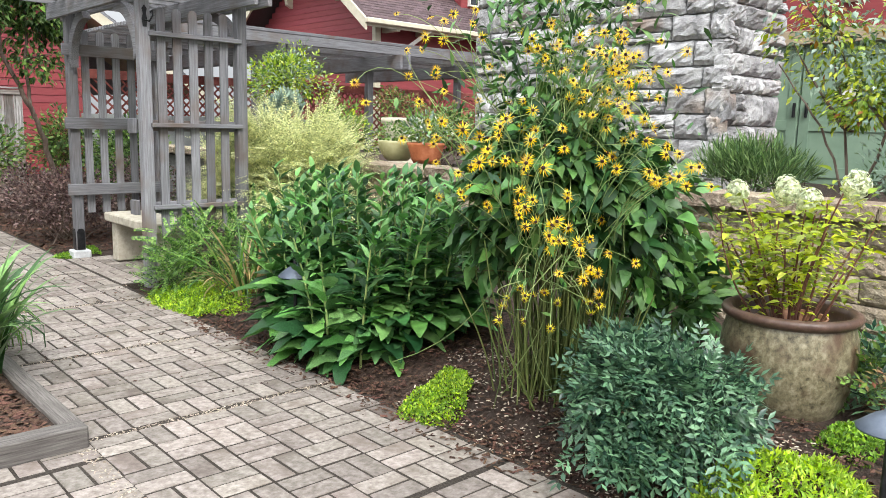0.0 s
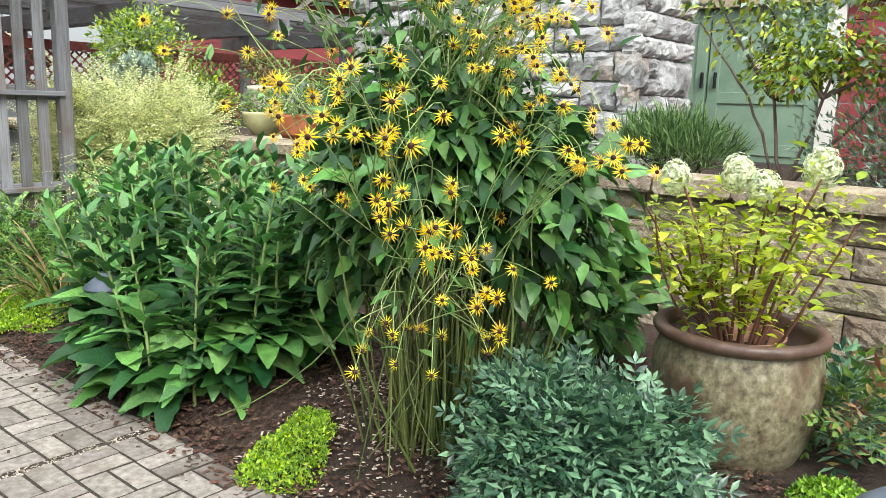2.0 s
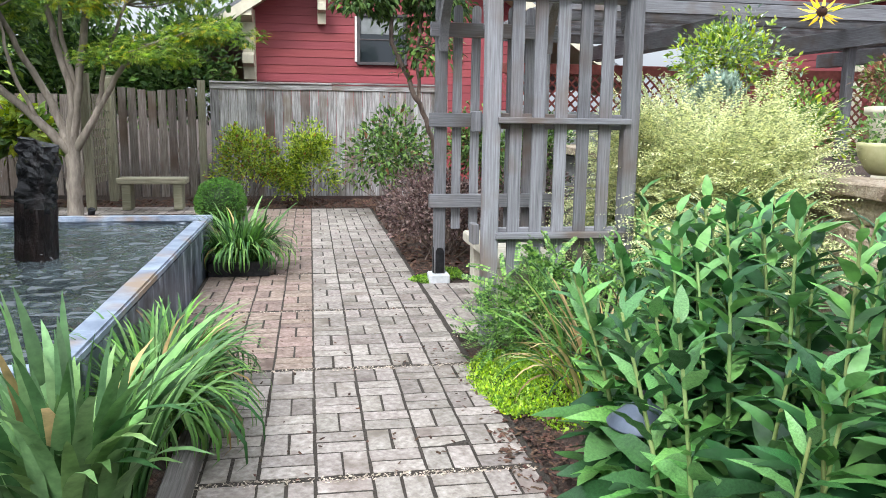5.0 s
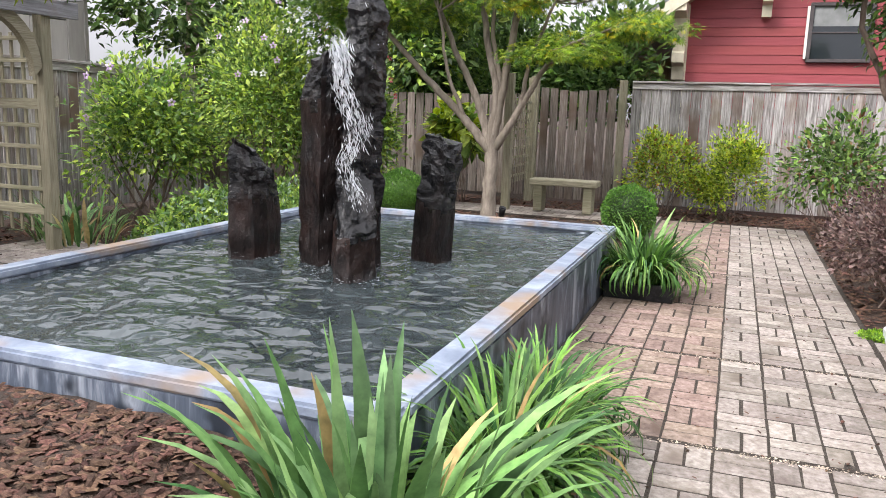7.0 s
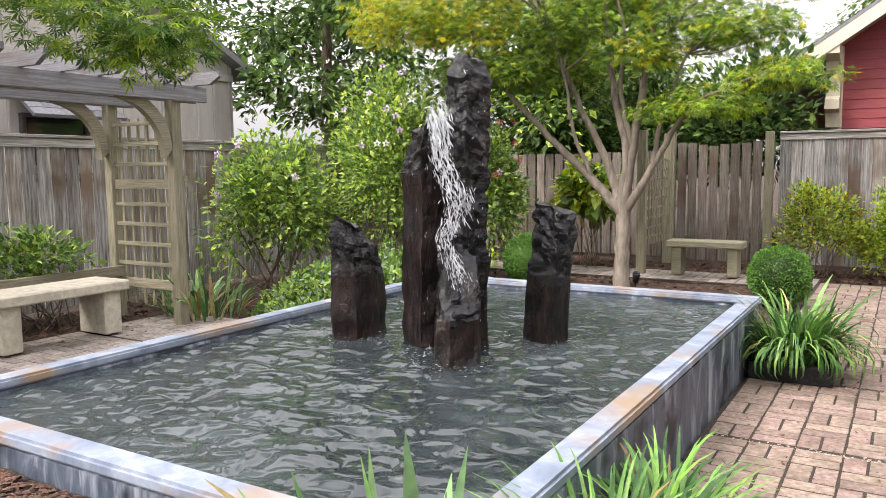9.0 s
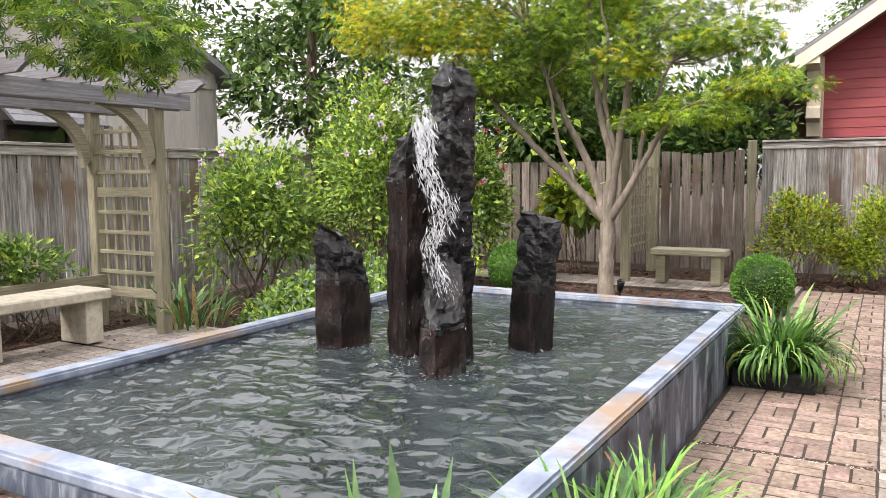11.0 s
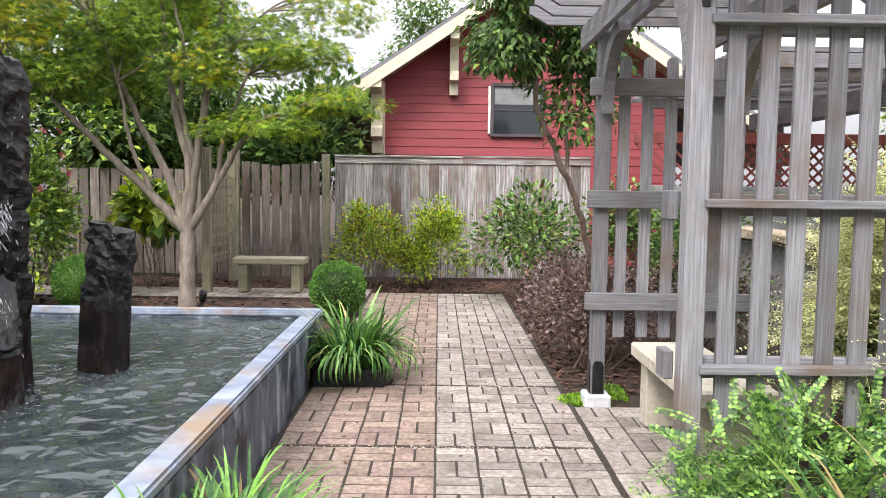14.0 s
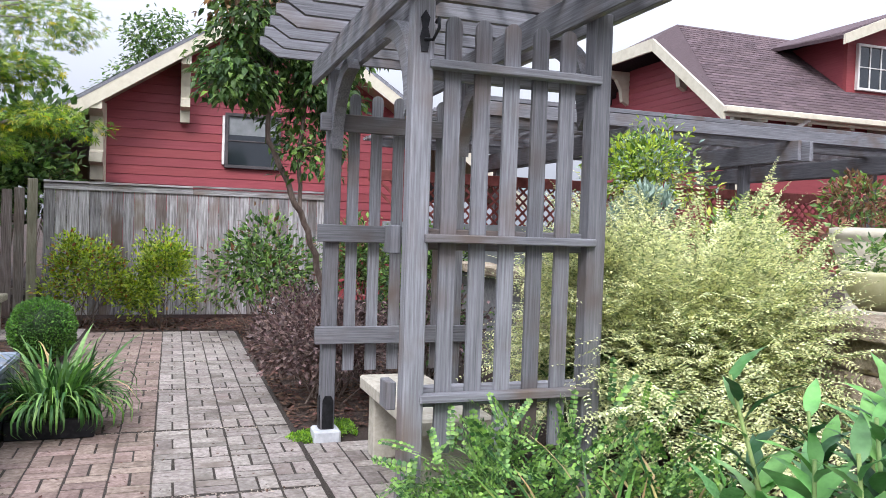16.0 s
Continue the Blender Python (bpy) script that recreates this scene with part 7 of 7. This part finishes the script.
bush("golden_spirea", "rounded yellow-green spirea shrub in front of the board fence", "shrub", (1.42, 13.9, 0.0), (0.70, 0.42, 1.16), 4200, SMALL, 0.062, [(LEAF_GOLD, 0.68), (LEAF_HIB, 0.3), (LEAF_ORANGE, 0.02)], 132, 36, -1.0, 0.3, 0.95, 14, centre=0.48, lump=0.23, stem_r=0.006)
bush("rose_bush", "sparse rose bush with dark leaves near the fence", "shrub", (2.6, 12.7, 0.0), (0.80, 0.65, 0.9), 2300, OVAL, 0.088, [(LEAF_MID, 0.62), (LEAF_DARK, 0.3), (LEAF_RUSSET, 0.08)], 133, 16, -0.8, 0.2, 0.7, 24, centre=0.72)
bush("purple_shrub", "dusky purple-leaved shrub beside the path", "shrub", (2.70, 9.35, 0.0), (0.56, 0.75, 0.52), 4200, SMALL, 0.05, [(LEAF_PURPLE, 1.0)], 134, 10, -0.8, 0.2, 0.6, 30, centre=0.42)
bush("purple_shrub", "dusky purple-leaved shrub beside the path", "shrub", (2.78, 10.9, 0.0), (0.55, 0.85, 0.45), 2800, SMALL, 0.05, [(LEAF_PURPLE, 1.0)], 135, 10, -0.8, 0.2, 0.6, 24, centre=0.36)
bush("purple_shrub", "dusky purple-leaved shrub behind the arbor bench", "shrub", (3.55, 9.5, 0.0), (0.62, 0.6, 0.55), 3200, SMALL, 0.05, [(LEAF_PURPLE, 0.75), (LEAF_DARK, 0.25)], 136, 12, -0.8, 0.2, 0.7, 30, centre=0.5)
bush("green_shrub", "leafy green shrub at the end of the board fence", "shrub", (4.05, 13.3, 0.0), (0.85, 0.6, 0.85), 2600, OVAL, 0.085, [(LEAF_MID, 0.55), (LEAF_DARK, 0.4), (LEAF_RUSSET, 0.05)], 138, 16, -0.9, 0.2, 0.7, 24, centre=0.8)
bush("green_shrub", "leafy green shrub between the arbor and the red house", "shrub", (4.35, 11.6, 0.0), (0.8, 0.7, 0.75), 2600, OVAL, 0.075, [(LEAF_MID, 0.6), (LEAF_DARK, 0.4)], 137, 14, -0.8, 0.3, 0.7, 24, centre=0.75)
for hx, hy, seed in ((-4.3, 16.3, 150), (-2.4, 16.4, 151), (-0.75, 16.0, 152)):
    bush("evergreen_hedge", "dark evergreen hedge behind the board fence", "hedge", (hx, hy, 0.0), (1.3, 0.6, 1.6), 3600, SMALL, 0.15, [(LEAF_DARK, 0.8), (LEAF_MID, 0.2)], seed, 16, -1.0, 0.2, 0.7, 14, centre=1.7)
D = LEAF_DARK
tree("seven_son_tree", "leaning slender tree with dark green leaves and russet seed heads", (2.95, 10.2, 0.0),
     [[(0, 0, -0.05, 0.034), (-0.1, -0.1, 0.6, 0.03), (-0.3, -0.3, 1.25, 0.027), (-0.5, -0.45, 1.62, 0.025), (-0.72, -0.5, 2.05, 0.022), (-0.72, -0.45, 2.6, 0.016), (-0.6, -0.4, 3.2, 0.015)],
      [(-0.42, -0.4, 1.5, 0.02), (-0.45, -0.35, 2.0, 0.016), (-0.35, -0.3, 2.8, 0.015)]],
     [((-0.75, -0.5, 2.75), (0.62, 0.6, 0.5), 1900, [(D, 0.75), (LEAF_MID, 0.25)]), ((-0.35, -0.35, 2.4), (0.45, 0.5, 0.4), 1000, [(D, 0.8), (LEAF_MID, 0.2)]), ((-0.6, -0.4, 3.35), (0.6, 0.6, 0.4), 1400, [(D, 0.5), (LEAF_MID, 0.15), (LEAF_RUSSET, 0.35)]), ((-1.0, -0.55, 2.45), (0.42, 0.45, 0.38), 900, [(D, 0.7), (LEAF_MID, 0.3)]), ((0.0, -0.2, 2.9), (0.5, 0.5, 0.5), 1200, [(D, 0.85), (LEAF_MID, 0.15)]), ((-0.95, -0.6, 3.1), (0.35, 0.4, 0.35), 200, [(LEAF_RUSSET, 0.6), (D, 0.4)]), ((-0.35, -0.35, 1.95), (0.4, 0.36, 0.42), 300, [(D, 0.6), (LEAF_MID, 0.4)])],
     leaf(0.27, 3, 0.25, 0.5), 0.078, 15, BARK)

# terrace plants
bush("lavender", "silvery lavender in the cobalt pot", "shrub", (5.0, 8.45, 1.38), (0.28, 0.28, 0.3), 900, LANCE, 0.09, [(LEAF_SILVER, 1.0)], 141, 8, -0.3, 1.6, 0.5, 14, STEM, 0.06, centre=0.12, stem_r=0.004)
bush("trailing_plants", "russet and green foliage filling the cream urn", "plant", (5.54, 6.80, 1.42), (0.38, 0.38, 0.28), 900, OVAL, 0.05, [(LEAF_RUSSET, 0.6), (LEAF_MID, 0.4)], 142, 8, -0.3, 0.3, 0.6, 12, RED_STEM, 0.08, centre=0.14, stem_r=0.004)
bush("trailing_plants", "green sprigs in the pale yellow pot", "plant", (5.08, 6.30, 1.2), (0.22, 0.22, 0.16), 260, OVAL, 0.05, [(LEAF_MID, 1.0)], 143, 6, -0.3, 0.3, 0.6, 8, STEM, 0.05, centre=0.08, stem_r=0.004)
bush("trailing_plants", "grey-green leaves and white blooms in the terracotta pot", "plant", (4.95, 5.7, 1.19), (0.27, 0.27, 0.24), 620, LANCE, 0.07, [(LEAF_SILVER, 0.3), (LEAF_MID, 0.65), (PETAL_PALE, 0.05)], 144, 8, -0.3, 0.5, 0.6, 10, STEM, 0.06, centre=0.12, stem_r=0.004)
bush("evergreen_shrub", "broad yellow-green shrub on the terrace under the pergola edge", "shrub", (5.75, 9.4, 0.93), (0.85, 0.8, 0.62), 3000, OVAL, 0.065, [(LEAF_HIB, 0.45), (LEAF_GOLD, 0.35), (LEAF_SILVER, 0.2)], 145, 12, -0.8, 0.35, 0.6, 26, BARK, 0.12, centre=0.95)
bush("rosemary", "upright rosemary hedge behind the retaining wall", "shrub", (5.0, 2.45, 0.93), (0.26, 0.5, 0.24), 4200, leaf(0.05, 2, 0.2, 0.1), 0.09, [(LEAF_ROSEMARY, 1.0)], 146, 12, -0.6, 1.3, 0.5, 20, BARK, 0.15, centre=0.18)
bush("rosemary", "grey-green low shrub behind the retaining wall", "shrub", (5.25, 1.15, 0.93), (0.36, 0.75, 0.42), 3800, LANCE, 0.05, [(LEAF_SILVER, 0.7), (LEAF_ROSEMARY, 0.3)], 147, 12, -0.6, 1.0, 0.5, 20, BARK, 0.15, centre=0.2)
bush("cream_shrub", "green foliage along the top of the terrace wall", "shrub", (5.35, 7.8, 0.93), (0.55, 0.65, 0.42), 2000, OVAL, 0.06, [(LEAF_MID, 0.7), (LEAF_GOLD, 0.3)], 148, 10, -0.6, 0.4, 0.6, 14, centre=0.3)
bush("cream_shrub", "low flowering foliage along the terrace", "shrub", (6.4, 7.2, 0.93), (0.9, 0.7, 0.62), 2200, OVAL, 0.07, [(LEAF_MID, 0.8), (LEAF_RUSSET, 0.2)], 149, 10, -0.6, 0.4, 0.6, 14, centre=0.3)
tree("blueberry_shrub", "open multi-stemmed shrub with small pale green leaves on the terrace", (5.15, 1.85, 0.93),
     [[(0, 0, -0.03, 0.011), (0.03, 0.1, 0.5, 0.008), (0.05, 0.25, 1.1, 0.004)], [(0, 0, 0, 0.010), (0.0, -0.15, 0.5, 0.008), (0.0, -0.4, 1.1, 0.004)], [(0.02, 0, 0, 0.011), (0.1, -0.3, 0.4, 0.009), (0.1, -0.8, 0.8, 0.004)], [(0, 0.03, 0, 0.009), (-0.05, 0.2, 0.5, 0.007), (-0.1, 0.5, 0.9, 0.004)]],
     [((0.0, 0.05, 0.75), (0.4, 0.5, 0.4), 672, [(LEAF_SILVER, 0.45), (LEAF_HIB, 0.3), (LEAF_LIME, 0.25)]), ((0.0, -0.15, 0.62), (0.32, 0.4, 0.3), 900, [(LEAF_GOLD, 0.45), (LEAF_HIB, 0.51), (LEAF_ORANGE, 0.04)]), ((0.0, -0.55, 0.85), (0.35, 0.4, 0.3), 900, [(LEAF_GOLD, 0.6), (LEAF_HIB, 0.4)]), ((0.05, -0.6, 0.6), (0.4, 0.5, 0.35), 672, [(LEAF_SILVER, 0.5), (LEAF_HIB, 0.4), (LEAF_GOLD, 0.1)]), ((0.0, 0.3, 1.0), (0.35, 0.4, 0.45), 672, [(LEAF_SILVER, 0.4), (LEAF_HIB, 0.3), (LEAF_LIME, 0.25), (LEAF_ORANGE, 0.05)]), ((0.05, -0.4, 1.1), (0.4, 0.5, 0.45), 832, [(LEAF_SILVER, 0.4), (LEAF_HIB, 0.45), (LEAF_GOLD, 0.15)]), ((0.1, -1.0, 0.9), (0.4, 0.5, 0.4), 672, [(LEAF_SILVER, 0.4), (LEAF_HIB, 0.45), (LEAF_GOLD, 0.15)])],
     OVAL, 0.055, 22, BARK, category="shrub")

# taller trees beyond the fences
BIG = SMALL
for k, (tx, ty, th, tw, mat1, mat2) in enumerate(((-9.5, 19.0, 8.5, 2.8, LEAF_DARK, LEAF_MID), (-5.5, 18.5, 7.5, 2.6, LEAF_DARK, LEAF_MID), (-12.5, 15.0, 8.0, 2.6, LEAF_DARK, LEAF_DARK), (-4.6, 20.5, 6.6, 2.0, LEAF_MID, LEAF_HIB), (-8.0, 14.6, 5.8, 1.7, LEAF_DARK, LEAF_MID), (-3.9, 16.6, 4.4, 1.7, LEAF_DARK, LEAF_HIB), (0.6, 34.0, 8.6, 2.2, LEAF_MID, LEAF_DARK), (-14.0, 9.0, 8.5, 2.8, LEAF_DARK, LEAF_MID))):
    gq = np.random.default_rng(200 + k)
    lim = [[(0, 0, -0.05, 0.2), (0.1, 0, th * 0.3, 0.16), (0.0, 0.1, th * 0.6, 0.1), (0.1, 0, th * 0.85, 0.04)]]
    cr = []
    for q in range(9):
        a, zz = 2.4 * q, th * (0.32 + 0.62 * q / 8)
        rr = tw * (0.62 if q < 7 else 0.25)
        cr.append(((rr * math.cos(a), rr * math.sin(a), zz), (tw * 0.62, tw * 0.62, th * 0.17), 620, [(mat1, 0.6), (mat2, 0.4)]))
    tree("background_tree", "leafy green tree beyond the garden fence", (tx, ty, 0.0), lim, cr, BIG, 0.20, 300 + k, BARK, None, 3)


# bark chips and dead leaves on the beds
def chips(name, label, area, n, size, mat, seed, low=0.0, height=ground_z):
    g = np.random.default_rng(seed)
    x0, x1, y0, y1 = area
    x, y = g.uniform(x0, x1, n), g.uniform(y0, y1, n)
    z = np.array([height(u, w) for u, w in zip(x, y)]) - 0.018 + low + 0.012 * g.random(n)
    chip = (np.array([(-0.22, -0.5, 0), (0.22, -0.45, 0), (0.18, 0.5, 0.04), (-0.2, 0.42, 0.02), (0, 0, 0.16)]), np.array([(0, 1, 4), (1, 2, 4), (2, 3, 4), (3, 0, 4)]))
    d = np.stack([g.normal(0, 1, n), g.normal(0, 1, n), g.normal(0, 0.18, n)], 1)
    v, f = strewn(chip, np.stack([x, y, z], 1), d, shuffle_up(g, n, 0.25), size * g.uniform(0.5, 1.5, n))
    t = thing(name, label, "mulch", kind="stuff")
    part("chips", fast_mesh(name, v, f, mat), None, t, kind="stuff")


chips("bark_mulch", "red-brown bark mulch along the planting bed", (2.28, 3.2, 0.6, 6.2), 7000, 0.027, MULCH, 1, 0.006)
chips("bark_mulch", "red-brown bark mulch in front of the pool", (-2.4, 0.88, 3.40, 4.62), 9000, 0.04, MULCH, 2, 0.02, bed_z)
chips("bark_mulch", "brown leaf litter beside the far path", (2.3, 3.6, 8.3, 14.6), 3500, 0.05, MULCH, 3)
chips("bark_mulch", "brown leaf litter under the fence", (-4.0, 2.4, 13.5, 14.7), 2600, 0.06, MULCH, 4)
chips("bark_mulch", "brown mulch behind the pool", (-4.0, 0.5, 9.2, 12.7), 3000, 0.06, MULCH, 5)
chips("bark_mulch", "brown mulch around the lattice arbor", (-5.8, -4.2, 5.0, 9.5), 2200, 0.05, MULCH, 6)
chips("straw_litter", "pale straw and grit on the bare soil", (2.25, 3.0, 1.0, 2.9), 2200, 0.016, PALE_GRAVEL, 7, 0.008)
chips("bark_mulch", "leaf crumbs along the gap beside the arbor paving", (2.285, 2.33, 6.45, 8.05), 700, 0.016, MULCH, 9, 0.014)
chips("joint_gravel", "pale gravel along the gap beside the arbor paving", (2.285, 2.325, 6.45, 8.05), 700, 0.012, PALE_GRAVEL, 11, 0.014)
chips("fallen_leaves", "red-brown dead leaves along the edge of the brick path", (2.18, 2.46, 1.9, 5.0), 600, 0.027, MULCH, 10, 0.02)
chips("fallen_leaves", "dry leaf scraps scattered on the brick path", (0.7, 2.25, 3.4, 13.0), 300, 0.017, MULCH, 8, 0.020)


# ---- pieces of walls and pavements ----
retaining_wall()
stone_tower()


def paving():
    g = np.random.default_rng(21)
    cell, row = 0.2135, 0.2090
    brick = [block(0.2, 0.0955, 0.05, 0.003, PAVER, 0.0009, s) for s in range(6)]
    rose = [block(0.2, 0.0955, 0.05, 0.003, PAVER_ROSE, 0.0009, s) for s in range(6)]

    def area(name, label, x0, x1, y0, y1, near, gap_y=True, edge=0.0, keep_out=None, bed=0.0008):
        p = thing(name, label, "pavement", kind="structure")
        slab("bedding", p, (x0 - 0.03, y0 - 0.03, -0.06), (x1 + 0.03, y1 + 0.03, bed), GRIT)
        rest, n = [], 0
        nx = int(round((x1 - x0) / cell))
        y, j = y0, 0
        while y < y1 - 0.05:
            for i in range(nx):
                if keep_out and keep_out(x0 + (i + 0.5) * cell, y + row / 2):
                    continue
                for h in (0, 1):
                    u, v = x0 + (i + 0.5) * cell + g.normal(0, 0.0012), y + row / 2 + g.normal(0, 0.0012)
                    flip = (i + j) % 2
                    m = pose(u + (0 if flip else (h - 0.5) * 0.1066), v + ((h - 0.5) * 0.1046 if flip else 0), -0.022 + g.normal(0, 0.0006), g.normal(0, 0.15), g.normal(0, 0.15), (0 if flip else 90) + g.normal(0, 0.4)) @ Matrix.Diagonal((1.022 if flip else 1.0, 1, 1, 1))
                    if edge and i == nx - 1 and g.random() < edge:
                        continue
                    if near and near(u, v) and n < 300:
                        part("brick", (rose if u < 1.43 and v > 5.9 else brick)[g.integers(6)], None, p, m=m)
                        n += 1
                    else:
                        rest.append((m, near is not None and u < 1.43 and v > 5.9))
            y += row
            j += 1
            if gap_y and j % 6 == 0:
                y += 0.030
            elif j % 2 == 0:
                y += 0.002
        for is_rose in (False, True):
            chosen = [q[0] for q in rest if q[1] == is_rose]
            if not chosen:
                continue
            src = (rose if is_rose else brick)[0]
            co = np.array([tuple(vv.co) for vv in src.vertices])
            tri = []
            for q in src.polygons:
                k = list(q.vertices)
                tri += [(k[0], k[i], k[i + 1]) for i in range(1, len(k) - 1)]
            ms = np.array([[list(r) for r in m] for m in chosen])
            v = np.einsum("nij,kj->nki", ms[:, :3, :3], co) + ms[:, None, :3, 3]
            f = np.array(tri)[None] + (np.arange(len(chosen)) * len(co))[:, None, None]
            part("bricks", fast_mesh("bricks", v.reshape(-1, 3), f.reshape(-1, 3), PAVER_ROSE if is_rose else PAVER), None, p, kind="stuff")

    area("pavement_path", "tan and pinkish-grey brick paver path in a basket weave", 0.583, 2.291, 3.365 - 4 * 1.285, 13.2, lambda u, v: v > 3.3 and u > 0.98, keep_out=lambda u, v: v < 3.34 and u < 1.05)
    area("pavement_entry", "grey brick pavers of the entry court", -2.4, 0.95, -2.0, 3.25, None, bed=0.0)
    area("pavement_arbor", "brick pavers under the arbor bench", 2.315, 3.17, 6.55, 8.0, None, False, bed=-0.0004)
    area("pavement_bench", "brown brick pavers round the stone bench", -4.75, -2.25, 3.4, 8.2, None, bed=0.0)
    area("pavement_gate", "pale paving along the gate and the far bench", -5.0, 0.55, 12.75, 13.5, None, False, bed=-0.0002)


paving()
for k in range(8):
    y = 3.35 + 1.285 * k
    chips("joint_gravel", "pale gravel and leaf crumbs in the wide paving joint", (0.6, 2.29, y - 0.026, y + 0.026), 1100 if k < 3 else 500, 0.012, PALE_GRAVEL, 40 + k, 0.012)
chips("joint_gravel", "pale gravel strip beside the entry court", (0.93, 1.01, 0.6, 3.27), 1800, 0.012, PALE_GRAVEL, 52, 0.012)


def spotlight():
    s = thing("spotlight", "small black garden spotlight at the foot of the maple", "garden lamp", (-1.22, 11.86, 0.0))
    v, f = tube([(0, 0, -0.03), (0, 0, 0.08)], [0.012, 0.012], 8)
    part("stake", fast_mesh("stake", v, f, BLACK_IRON, True), None, s)
    part("housing", lathe([(0.001, 0.0), (0.035, 0.005), (0.045, 0.12), (0.04, 0.125), (0.03, 0.1)], BLACK_IRON, "housing", 20), None, s, "", pose(0, 0, 0.07, 18, 12, 0))


spotlight()
chips("leaf_litter", "brown leaf crumbs scattered over the brick path", (0.75, 2.25, 4.2, 12.6), 200, 0.020, MULCH, 77, 0.018)
chips("leaf_litter", "brown leaf crumbs along the brick path edge", (2.1, 2.3, 0.6, 6.4), 260, 0.022, MULCH, 78, 0.018)
